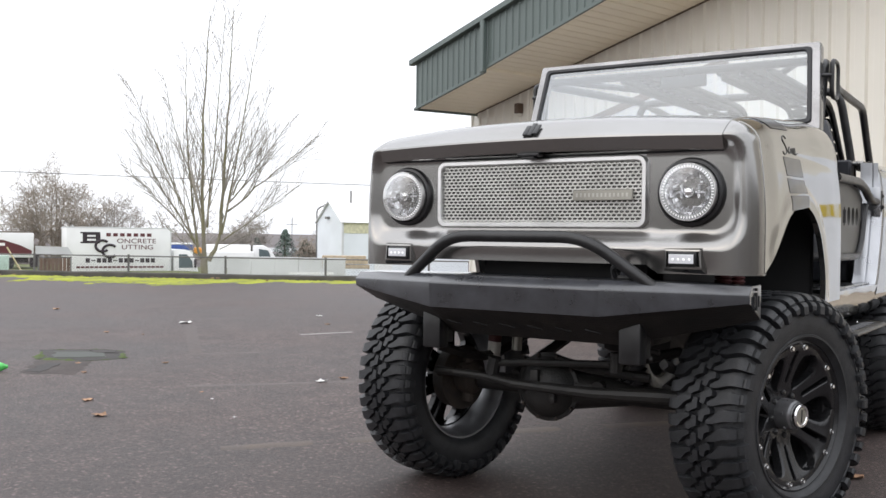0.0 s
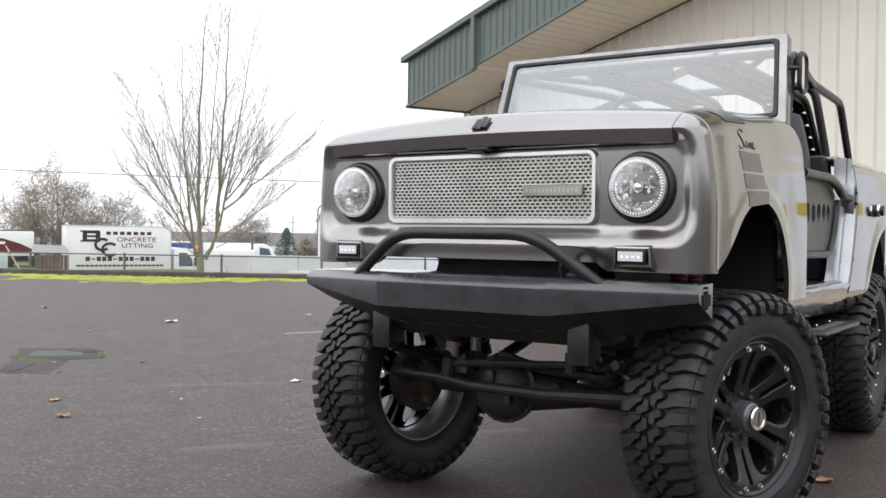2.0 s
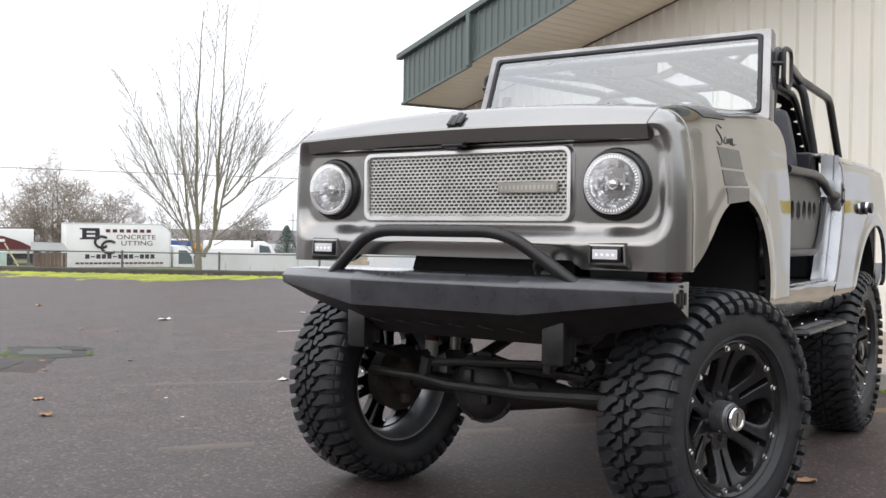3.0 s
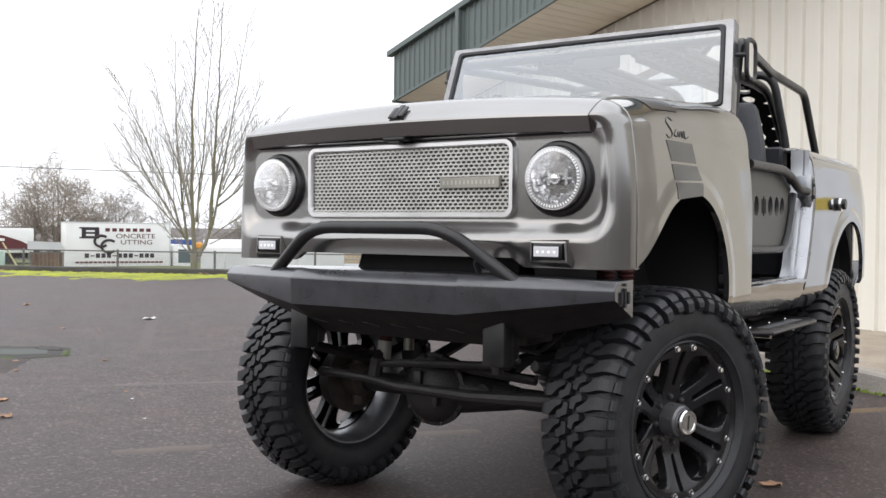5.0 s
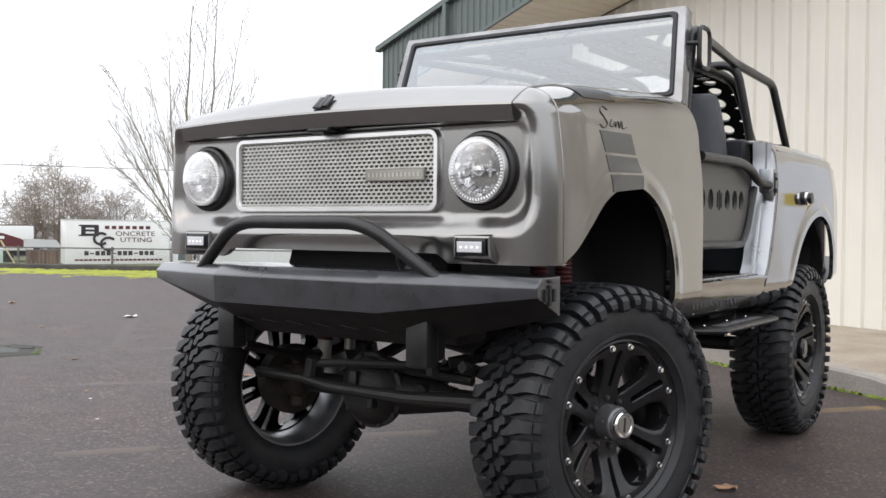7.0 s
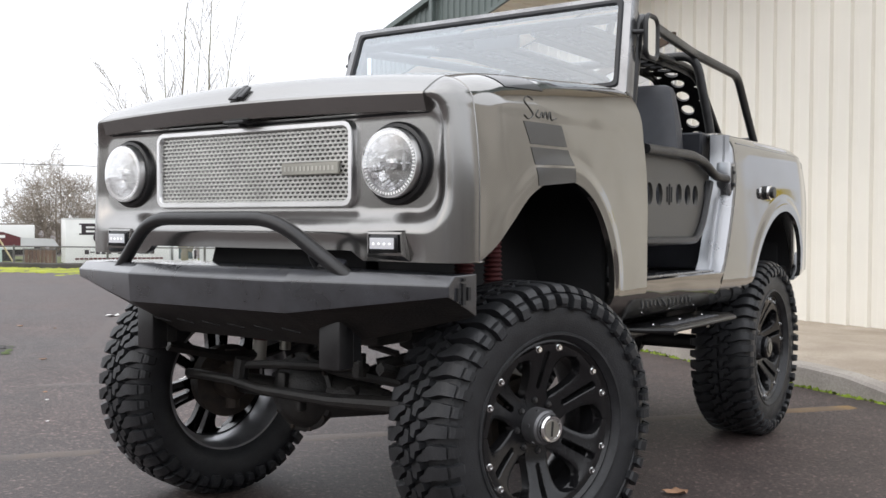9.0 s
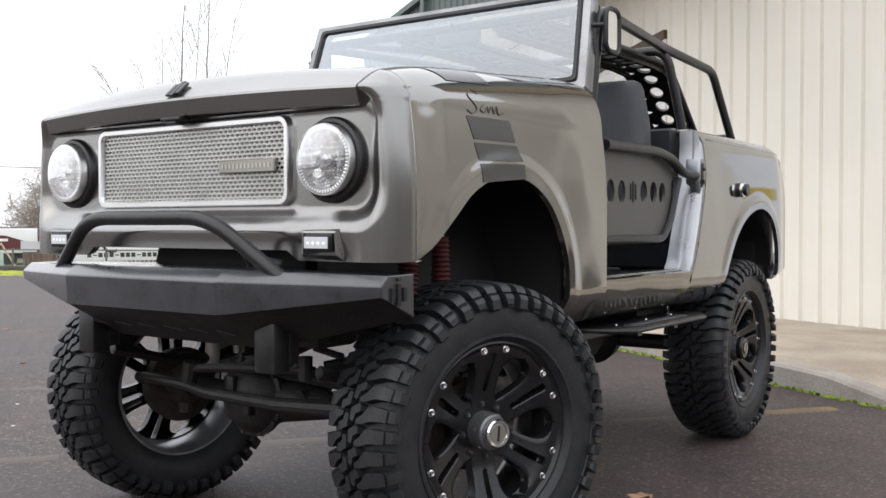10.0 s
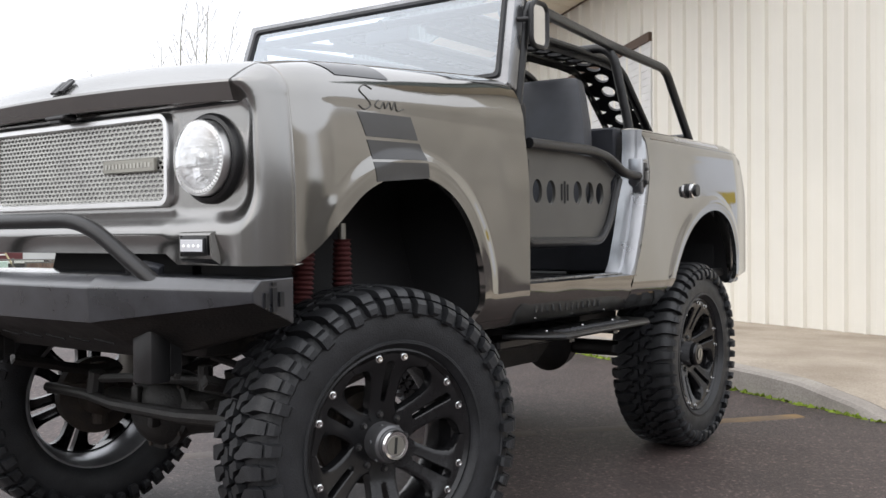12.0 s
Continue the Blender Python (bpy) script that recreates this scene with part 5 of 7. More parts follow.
ROOFPATH = [(1.05, 1.965), (2.20, 1.965), (2.36, 1.955), (2.46, 1.915), (2.98, 1.48)]
for cx in (0.36, -0.16):
    strap = part("holed_roof_strap", moved(holed_strip(ROOFPATH, 0.225, 0.037, 0.102), Matrix.Translation((cx, 0, 0))), M_BLACKSAT, CAGE, "black roof strap with round lightening holes")
    for sx in (1, -1):
        part("strap_edge_tube", tube([(cx + sx * 0.122, y, z) for y, z in ROOFPATH], 0.017, 10, bend=0.05), M_BLACKSAT, CAGE)


# cabin
def seat(cx):
    root = part("seat", box(cx - 0.25, cx + 0.25, 1.10, 1.60, 1.02, 1.16, 0.05, 4), M_LEATHER, CAR, "dark grey vinyl bucket seat")
    rows = []
    for z, y, w, d in ((1.12, 1.59, 0.26, 0.07), (1.25, 1.62, 0.275, 0.08), (1.45, 1.67, 0.27, 0.08), (1.58, 1.695, 0.25, 0.075), (1.68, 1.705, 0.228, 0.068), (1.745, 1.713, 0.212, 0.06), (1.775, 1.718, 0.198, 0.05), (1.788, 1.722, 0.17, 0.035), (1.792, 1.725, 0.10, 0.02)):
        row = []
        for k in range(20):
            a = 2 * math.pi * k / 20
            c, sn = math.cos(a), math.sin(a)
            row.append((cx + w * math.copysign(abs(c) ** 0.55, c), y + d * math.copysign(abs(sn) ** 0.6, sn), z))
        rows.append(row)
    bm = grid(rows, cyclic=True)
    part("backrest", bm, M_LEATHER, root)
    part("backrest_top", lathe_at(cx, 1.725, 1.788), M_LEATHER, root)
    for s in (-1, 1):
        part("bolster_seam", tube([(cx + s * 0.12, 1.555, 1.2), (cx + s * 0.125, 1.605, 1.45), (cx + s * 0.10, 1.645, 1.62)], 0.004, 6), M_SEAL, root)


def lathe_at(x, y, z):
    bm = lathe([(0.082, -0.004), (0.06, 0.004), (0.0, 0.006)], 20)
    moved(bm, Matrix.Translation((x, y, z)) @ Matrix.Diagonal((1, 0.4, 1, 1)) @ Matrix.Rotation(radians(-90), 4, "Y"))
    return bm


seat(0.42)
seat(-0.40)
part("floor_pan", box(-0.80, 0.80, 0.62, 3.15, 0.84, 0.885, 0.01), M_INTERIOR, CAR)
part("dashboard", join(box(-0.74, 0.74, 0.93, 1.06, 1.40, 1.60, 0.03, 3)), M_INTERIOR, CAR, "black dashboard")
part("steering_wheel", join(tube([(0.36 + 0.185 * math.cos(a), 1.22 - 0.06 * math.sin(a), 1.50 + 0.175 * math.sin(a)) for a in np.linspace(0, 2 * math.pi, 28, endpoint=False)], 0.014, 8, closed=True), tube([(0.36, 1.22, 1.50), (0.36, 1.05, 1.45)], 0.022, 8), tube([(0.19, 1.22, 1.50), (0.53, 1.22, 1.50)], 0.012, 6)), M_BLACKSAT, CAR)
part("rear_box", box(-0.62, 0.70, 1.90, 2.02, 0.90, 1.575, 0.01), M_LEATHER, CAR)
part("tailgate", box(-0.80, 0.80, 3.19, 3.235, 0.86, 1.50, 0.012, 2), M_PAINT, CAR)
part("bed_wall", box(-0.76, 0.76, 3.0, 3.02, 0.88, 1.50), M_INTERIOR, CAR)
for sx in (1, -1):
    part("bed_rail_top", box(sx * 0.70 - 0.06, sx * 0.70 + 0.06, 1.96, 3.18, 1.545, 1.572, 0.008, 2), M_PAINT, CAR)
    part("inner_fender", grid([[(sx * 0.80, y, 0.80), (sx * 0.55, y, 0.80 if sx > 0 else 1.12), (sx * 0.46, y, 1.10 if sx > 0 else 1.16), (sx * 0.46, y, 1.45), (sx * 0.60, y, 1.50), (sx * 0.78, y, 1.47)][1:] for y in np.linspace(-0.36, 0.62, 10)]), M_INTERIOR, CAR)
    part("rear_wheel_tub", grid([[(sx * 0.82, 2.56 + 0.50 * math.cos(a), 0.82 + 0.42 * math.sin(a)) for a in np.linspace(0, math.pi, 20)], [(sx * 0.40, 2.56 + 0.50 * math.cos(a), 0.82 + 0.42 * math.sin(a)) for a in np.linspace(0, math.pi, 20)]]), M_INTERIOR, CAR)
    part("wheel_tub_wall", box(sx * 0.40 - 0.01, sx * 0.40 + 0.01, 2.0, 3.1, 0.80, 1.30), M_INTERIOR, CAR)
    fc = Matrix.Translation((sx * 0.884, 2.33, 1.287)) @ Matrix.Rotation(0 if sx > 0 else math.pi, 4, "Z")
    cap = part("filler_cap", moved(lathe([(0.036, -0.01), (0.036, 0.012), (0.030, 0.018), (0.029, 0.050), (0.0, 0.052)], 28), fc), M_BLACKSAT, CAR, "black filler cap with chrome ring")
    part("cap_ring", moved(lathe([(0.030, 0.014), (0.037, 0.018), (0.037, 0.030), (0.030, 0.033)], 28, True), fc), M_CHROME, cap)
part("rear_bumper", join(box(-0.80, 0.80, 3.20, 3.30, 0.80, 0.90, 0.01), prism([(3.10, 0.80), (3.31, 0.86), (3.31, 0.96), (3.22, 0.88)], "x", 0.78, 0.83, 0.003), prism([(3.10, 0.80), (3.31, 0.86), (3.31, 0.96), (3.22, 0.88)], "x", -0.83, -0.78, 0.003)), M_BLACK, CAR, "black rear bumper")


# steps
def step_plate(sx):
    pts = [(0.70, 0.92), (0.83, 0.98), (0.90, 1.05), (0.905, 1.80), (0.86, 1.88), (0.70, 1.90)]
    plate = prism(pts, "z", 0.690, 0.700, 0.002)
    lip = tube([(0.70, 0.92, 0.69), (0.83, 0.98, 0.69), (0.90, 1.05, 0.688), (0.905, 1.80, 0.688), (0.86, 1.88, 0.69)], 0.010, 8)
    brace = join(box(0.45, 0.86, 1.16, 1.20, 0.655, 0.69), box(0.45, 0.86, 1.55, 1.59, 0.655, 0.69), box(0.54, 0.66, 0.96, 1.80, 0.625, 0.67, 0.01))
    bm = join(plate, lip, brace)
    return bm if sx > 0 else mirror_x(bm)


for sx in (1, -1):
    st = part("side_step", step_plate(sx), M_BLACKSAT, CAR, "black steel side step with slots")
    for k in range(12):
        part("step_slot", moved(box(-0.032, 0.032, -0.007, 0.007, -0.002, 0.005, 0.002), Matrix.Translation((sx * 0.848, 1.12 + 0.048 * k, 0.7008)) @ Matrix.Rotation(radians(25 * sx), 4, "Z")), M_BLACK, st)
    for y in (1.10, 1.40, 1.68):
        part("step_bolt", moved(lathe([(0.0, 0.004), (0.004, 0.004), (0.006, 0.0)], 8), Matrix.Translation((sx * 0.79, y, 0.701)) @ Matrix.Rotation(radians(-90), 4, "Y")), M_CHROME, st)

# chassis and axles
for sx in (1, -1):
    part("frame_rail", tube([(sx * 0.36, -0.42, 0.86), (sx * 0.38, 0.0, 0.88), (sx * 0.40, 0.7, 0.76), (sx * 0.40, 2.0, 0.76), (sx * 0.42, 2.4, 0.86), (sx * 0.42, 3.1, 0.82)], 0.05, 4), M_DARK, CAR)
    part("leaf_spring", join(*[tube([(sx * 0.50, -0.36, 0.66 - 0.012 * k + 0.02 * k), (sx * 0.50, 0.05, 0.56 - 0.010 * k), (sx * 0.50, 0.55, 0.68 - 0.012 * k)], 0.018, 4, bend=0.3) for k in range(2)]), M_DARK, CAR)
    part("control_arm", tube([(sx * 0.36, 0.06, 0.50), (sx * 0.40, 1.0, 0.70)], 0.028, 8), M_DARK, CAR)
    part("steering_knuckle", join(moved(lathe([(0.0, -0.06), (0.06, -0.06), (0.075, -0.02), (0.075, 0.03), (0.05, 0.06), (0.0, 0.06)], 20), Matrix.Translation((sx * 0.60, 0.05, 0.47))), tube([(sx * 0.60, 0.05, 0.36), (sx * 0.60, 0.05, 0.60)], 0.03, 10), tube([(sx * 0.60, 0.05, 0.50), (sx * 0.66, -0.13, 0.515)], 0.022, 8)), M_RUSTY, CAR)
part("coil_boot", tube([(0.63, -0.10 + 0.02 * t, 0.80 + 0.24 * t) for t in np.linspace(0, 1, 34)], 0.03, 14, radii=[0.036 if k % 2 else 0.027 for k in range(34)]), M_RED, CAR, "red ribbed shock boot")
part("shock_boot", tube([(0.63, 0.09, 0.78 + 0.29 * t) for t in np.linspace(0, 1, 38)], 0.03, 14, radii=[(0.040 if k % 2 else 0.030) * (1 - 0.25 * k / 38) for k in range(38)]), M_RED, CAR, "red ribbed shock boot")
part("shock_tip", tube([(0.63, 0.09, 1.07), (0.63, 0.09, 1.12)], 0.013, 10), M_BADGE, CAR)
part("shock_absorber", tube([(-0.50, 0.10, 0.55), (-0.48, 0.12, 0.95)], 0.030, 12), mat("white_shock_body", (0.5, 0.48, 0.44), 0.4, 0.1), CAR, "grubby white shock absorber")
part("shock_absorber", tube([(-0.41, 0.16, 0.60), (-0.40, 0.18, 0.95)], 0.024, 12), M_BADGE, CAR)
part("shock_label", tube([(-0.496, 0.104, 0.64), (-0.493, 0.107, 0.68)], 0.031, 12), M_RED, CAR)
AX = part("front_axle", join(tube([(-0.58, 0.06, 0.465), (0.58, 0.06, 0.465)], 0.042, 14), tube([(-0.05, 0.06, 0.465), (0.20, 0.06, 0.465)], 0.06, 14, radii=[0.085, 0.045])), M_DARK, CAR, "grimy black front axle")
part("differential", moved(join(lathe([(0.0, 0.135), (0.06, 0.13), (0.11, 0.10), (0.135, 0.06), (0.15, 0.055), (0.15, 0.035), (0.135, 0.03), (0.12, -0.06), (0.07, -0.14), (0.0, -0.15)], 28)), Matrix.Translation((-0.16, 0.05, 0.475)) @ Matrix.Rotation(radians(-90), 4, "Z")), M_DARK, AX)
for k in range(10):
    a = 2 * math.pi * k / 10
    part("cover_bolt", moved(lathe([(0.0, 0.008), (0.008, 0.008), (0.01, 0.0)], 6), Matrix.Translation((-0.16 + 0.142 * math.cos(a), -0.008, 0.475 + 0.142 * math.sin(a))) @ Matrix.Rotation(radians(-90), 4, "Z")), M_RUSTY, AX)
part("diff_boss", box(-0.20, -0.16, -0.10, -0.07, 0.48, 0.56, 0.01, 2), M_DARK, AX)
part("diff_boss", box(-0.11, -0.08, -0.10, -0.06, 0.42, 0.50, 0.01, 2), M_DARK, AX)
part("tie_rod", tube([(-0.66, -0.13, 0.52), (-0.40, -0.135, 0.515), (-0.25, -0.135, 0.495), (0.10, -0.135, 0.49), (0.40, -0.13, 0.505), (0.66, -0.13, 0.515)], 0.02, 10, radii=[0.018, 0.018, 0.02, 0.024, 0.03, 0.026]), M_DARK, CAR, "grimy black tie rod")
part("drag_link", join(tube([(-0.36, -0.12, 0.575), (-0.23, -0.10, 0.585), (0.22, -0.08, 0.61)], 0.016, 8), tube([(-0.38, -0.12, 0.50), (-0.36, -0.12, 0.60)], 0.03, 10)), M_DARK, CAR)
part("radius_arm", join(tube([(0.085, 0.07, 0.49), (0.12, 0.5, 0.657), (0.14, 0.72, 0.745)], 0.019, 8), tube([(0.075, 0.0, 0.485), (0.095, 0.12, 0.50)], 0.034, 10)), M_DARK, CAR, "grimy black diagonal radius arm")
part("track_bar", tube([(0.30, 0.02, 0.55), (0.02, 0.0, 0.57), (-0.10, -0.02, 0.60)], 0.02, 8), M_DARK, CAR)
part("steering_link_joint", join(tube([(0.20, -0.10, 0.58), (0.20, -0.10, 0.66)], 0.025, 10), tube([(0.24, -0.05, 0.62), (0.40, 0.1, 0.66)], 0.022, 8), tube([(0.28, -0.14, 0.70), (0.40, -0.14, 0.68)], 0.012, 6)), M_DARK, CAR)
part("steering_box", box(0.30, 0.44, -0.30, -0.10, 0.72, 0.86, 0.02, 2), M_DARK, CAR)
part("engine_sump", join(box(-0.22, 0.22, -0.10, 0.60, 0.70, 1.10, 0.05, 2)), M_DARK, CAR)
part("radiator", prism([(-0.305, 0.96), (0.42, 0.96), (0.42, 1.42), (-0.26, 1.42), (-0.275, 1.05)], "y", -0.33, -0.27, 0.006), M_INTERIOR, CAR)
part("gearbox", join(box(-0.20, 0.18, 0.60, 1.30, 0.56, 0.86, 0.06, 2), box(-0.12, 0.36, 1.25, 1.70, 0.52, 0.84, 0.06, 2)), M_DARK, CAR)
part("skid_plate", prism([(1.10, 0.62), (1.28, 0.50), (1.62, 0.50), (1.80, 0.62), (1.80, 0.66), (1.10, 0.66)], "x", -0.30, 0.45, 0.01), M_DARK, CAR, "black belly skid plate")
part("fuel_tank", box(0.05, 0.60, 1.75, 2.15, 0.60, 0.84, 0.04, 2), M_DARK, CAR)
part("prop_shaft", tube([(0.0, 0.1, 0.52), (0.05, 1.2, 0.66)], 0.03, 10), M_DARK, CAR)
part("rear_axle", join(tube([(-0.60, 2.54, 0.465), (0.60, 2.54, 0.465)], 0.042, 12), moved(lathe([(0.0, 0.14), (0.10, 0.11), (0.15, 0.05), (0.13, -0.06), (0.0, -0.14)], 24), Matrix.Translation((0.0, 2.54, 0.47)) @ Matrix.Rotation(radians(-90), 4, "Z"))), M_DARK, CAR)
part("shackle", join(tube([(0.37, -0.50, 0.975), (0.365, -0.53, 1.02), (0.40, -0.55, 1.035), (0.435, -0.53, 1.01), (0.44, -0.50, 0.975)], 0.011, 8, bend=0.02), tube([(0.355, -0.505, 0.985), (0.45, -0.505, 0.985)], 0.009, 8)), M_BLACKSAT, CAR, "black tow shackle")
part("strap_end", moved(box(-0.035, 0.035, -0.02, 0.02, -0.018, 0.018, 0.008, 2), Matrix.Translation((0.41, -0.47, 0.99)) @ Euler((0.3, 0.2, 0.5)).to_matrix().to_4x4()), M_LEATHER, CAR)
part("cross_member", box(-0.42, 0.42, -0.32, -0.22, 0.78, 0.95, 0.01), M_DARK, CAR)

# ---- far side of the lot ----
M_KERBDARK = mat("dark_weathered_kerb", (0.075, 0.07, 0.065), 0.9, 0, 0.3, 2.0, 0.4, 60)
M_WIRE = mat("galvanised_wire", (0.30, 0.30, 0.30), 0.5, 0.6, 0.1)
M_POST = mat("weathered_steel_post", (0.16, 0.155, 0.15), 0.6, 0.3, 0.2)
M_WHITE = mat("white_van_paint", (0.80, 0.80, 0.80), 0.4, 0, 0.04, 1.0)
M_OFFWHITE = mat("pale_grey_steel", (0.62, 0.63, 0.64), 0.5, 0, 0.08, 0.6)
M_PALEBLUE = mat("pale_blue_steel", (0.76, 0.80, 0.84), 0.5, 0, 0.05, 0.6)
M_MAROON = mat("maroon_graphic", (0.11, 0.025, 0.03), 0.45, 0, 0.1)
M_INK = mat("dark_ink", (0.03, 0.02, 0.028), 0.5, 0, 0.1)
M_BLUE = mat("blue_tarpaulin", (0.05, 0.10, 0.34), 0.5, 0, 0.15)
M_ORANGE = mat("amber_lamp", (0.75, 0.32, 0.05), 0.4, 0, 0.1)
M_TINT = mat("dark_vehicle_glass", (0.10, 0.13, 0.14), 0.1, 0.0, 0.1)
M_BARK = mat("mossy_grey_bark", (0.235, 0.21, 0.18), 0.9, 0, 0.35, 2.2, 0.5, 30, tint=(0.205, 0.195, 0.105))
M_TWIG = mat("grey_brown_twigs", (0.35, 0.32, 0.29), 0.9, 0, 0.2, 2.0)
M_SHRUB = mat("brown_shrub_twigs", (0.34, 0.295, 0.245), 0.9, 0, 0.2, 0.4)
M_FIR = mat("fir_needles", (0.12, 0.165, 0.135), 0.9, 0, 0.3, 2.0)
M_SLAT = mat("brown_slat", (0.16, 0.10, 0.075), 0.8, 0, 0.2, 2.0, per_object=0.2)
M_LEAF = mat("dry_leaf", (0.34, 0.20, 0.12), 0.8, 0, 0.3, 30, per_object=0.3)
M_PAPER = mat("white_litter", (0.72, 0.71, 0.69), 0.7, 0, 0.1, 40)
M_BOTTLE = mat("bright_green_plastic", (0.10, 0.55, 0.12), 0.25, 0, 0.2, 20)
M_WET = mat("dark_damp_and_recess_asphalt", (0.034, 0.029, 0.027), 0.75, 0, 0.3, 6, 0.3, 90)
M_PATCH = mat("patched_asphalt", (0.066, 0.053, 0.049), 0.85, 0, 0.25, 4, 0.6, 120, fine=0.3)


def on_lot(x, y, up=0.0):
    return Vector((x, y, ground_z(x, y) + up))


def along_kerb(a, d, z):
    p = KERB_AT + KERB_ALONG * a + KERB_OUT * d
    return Vector((p.x, p.y, z))


rows = []
for a in np.linspace(-30, 24, 109):
    w = 0.012 * noise.noise((a * 0.7, 3, 0))
    zb = ground_z(*along_kerb(a, -0.1, 0)[:2])
    rows.append([along_kerb(a, -0.06 + w, zb - 0.01), along_kerb(a, -0.05 + w, zb + 0.12 + w), along_kerb(a, -0.02, zb + 0.15 + w), along_kerb(a, 0.12, zb + 0.15 + w), along_kerb(a, 0.14, zb - 0.1)])
solid("kerb", grid(rows), M_KERBDARK, "low dark kerb along the far edge of the lot", "kerb", kind="structure")


def moss(a0, a1, depth, seed, count):
    """Ragged moss on the lot's side of the kerb: many low tufts that thin out away from it."""
    rg = random.Random(seed)
    verts, faces = [], []
    for _ in range(count):
        a = rg.uniform(a0, a1)
        edge = depth * max(0.05, 0.55 + 0.9 * noise.noise((a * 0.33, seed, 0.3)) + 0.3 * noise.noise((a * 1.7, seed, 4)))
        edge *= smoothstep(a1, a1 - 3.0, a)
        d = -0.05 - edge * rg.random() ** 0.8
        if rg.random() < smoothstep(0.45, 1.0, -d / (edge + 0.01)) * 0.85:
            continue
        p = along_kerb(a, d, 0)
        r, h = rg.uniform(0.05, 0.17), rg.uniform(0.012, 0.035)
        b = len(verts)
        verts.append(on_lot(p.x, p.y, h))
        turn = rg.random() * 6.28
        for k in range(7):
            t = turn + 2 * math.pi * k / 7
            q = r * rg.uniform(0.55, 1.2)
            verts.append(on_lot(p.x + q * math.cos(t), p.y + q * math.sin(t), 0.002))
        faces += [(b, b + 1 + k, b + 1 + (k + 1) % 7) for k in range(7)]
    me = bpy.data.meshes.new("tmp")
    me.from_pydata(verts, [], faces)
    bm = bmesh.new()
    bm.from_mesh(me)
    bpy.data.meshes.remove(me)
    return bm


solid("moss_strip", moss(-26, -5.6, 4.6, 1, 5200), M_GRASS, "bright yellow-green moss along the kerb", "moss", kind="stuff")
solid("moss_strip", moss(-5.2, 8.5, 3.8, 7, 3400), M_GRASS, "bright yellow-green moss along the kerb", "moss", kind="stuff")
rows = []
for a in np.linspace(-32, 24, 80):
    rows.append([along_kerb(a, d, ground_z(*along_kerb(a, d, 0)[:2]) + 0.02) for d in (0.2, 0.6, 1.0, 1.4, 2.2, 4, 8, 14, 22, 32)])
solid("verge", grid(rows), M_VERGE, "rough green grass verge beyond the kerb", "grass", kind="structure")

# fence
FENCE = thing("chain_link_fence", along_kerb(-2, 0.8, -0.7), "weathered chain-link fence with steel posts behind the kerb", "fence")
for a in np.linspace(-26, 22, 17):
    part("post", tube([along_kerb(a, 0.8, -0.9), along_kerb(a, 0.8, 0.46)], 0.032, 8), M_POST, FENCE)
part("top_rail", tube([along_kerb(-27, 0.8, 0.42), along_kerb(22, 0.8, 0.40)], 0.022, 6), M_POST, FENCE)
bm = bmesh.new()
for i in range(520):
    for s in (1, -1):
        a = -27 + 0.094 * i
        p, q = along_kerb(a, 0.8, -0.6), along_kerb(a + s * 1.02, 0.8, 0.42)
        o = KERB_ALONG * 0.0022
        bm.faces.new([bm.verts.new(v) for v in (p - o, p + o, q + o, q - o)])
wire = part("chain_mesh", bm, M_WIRE, FENCE)
wire["kind"] = "stuff"


def frame_of(p, q):
    """Local axes of a vehicle or wall: x from p to q, y away from the lot, z up."""
    p, q = Vector(p), Vector(q)
    x = (q - p).normalized()
    z = Vector((0, 0, 1))
    y = z.cross(x)
    return Matrix(((x.x, y.x, 0, p.x), (x.y, y.y, 0, p.y), (0, 0, 1, p.z), (0, 0, 0, 1)))


def text_mesh(body, size, m, extrude=0.004):
    cu = bpy.data.curves.new("lettering", "FONT")
    cu.body, cu.size, cu.extrude = body, size, extrude
    ob = bpy.data.objects.new("lettering", cu)
    me = bpy.data.meshes.new_from_object(ob)
    bpy.data.objects.remove(ob)
    bm = bmesh.new()
    bm.from_mesh(me)
    bpy.data.meshes.remove(me)
    return moved(bm, m)


# box truck
TB = frame_of((-44.11, 28.36, -2.25), (-41.50, 33.29, -2.25))
BOXL = 5.58
VAN = thing("box_truck", TB @ Vector((2.5, 1.0, 0)), "white box truck with dark lettering parked past the fence", "truck")
part("cargo_box", moved(box(0, BOXL, 0, 2.2, 1.02, 3.60, 0.03, 2), TB), M_WHITE, VAN, "white cargo box")
part("box_top_rail", moved(join(box(-0.01, BOXL + 0.01, -0.015, 2.2, 3.55, 3.62, 0.01), box(BOXL - 0.06, BOXL + 0.015, -0.015, 0.05, 1.02, 3.6, 0.01)), TB), M_OFFWHITE, VAN)


def cab():
    prof = [(5.75, 0.55), (7.15, 0.55), (7.18, 1.15), (6.95, 1.95), (6.55, 2.38), (5.9, 2.42), (5.75, 2.35)]
    return moved(prism(prof, "y", 0.1, 2.0, 0.05), TB)


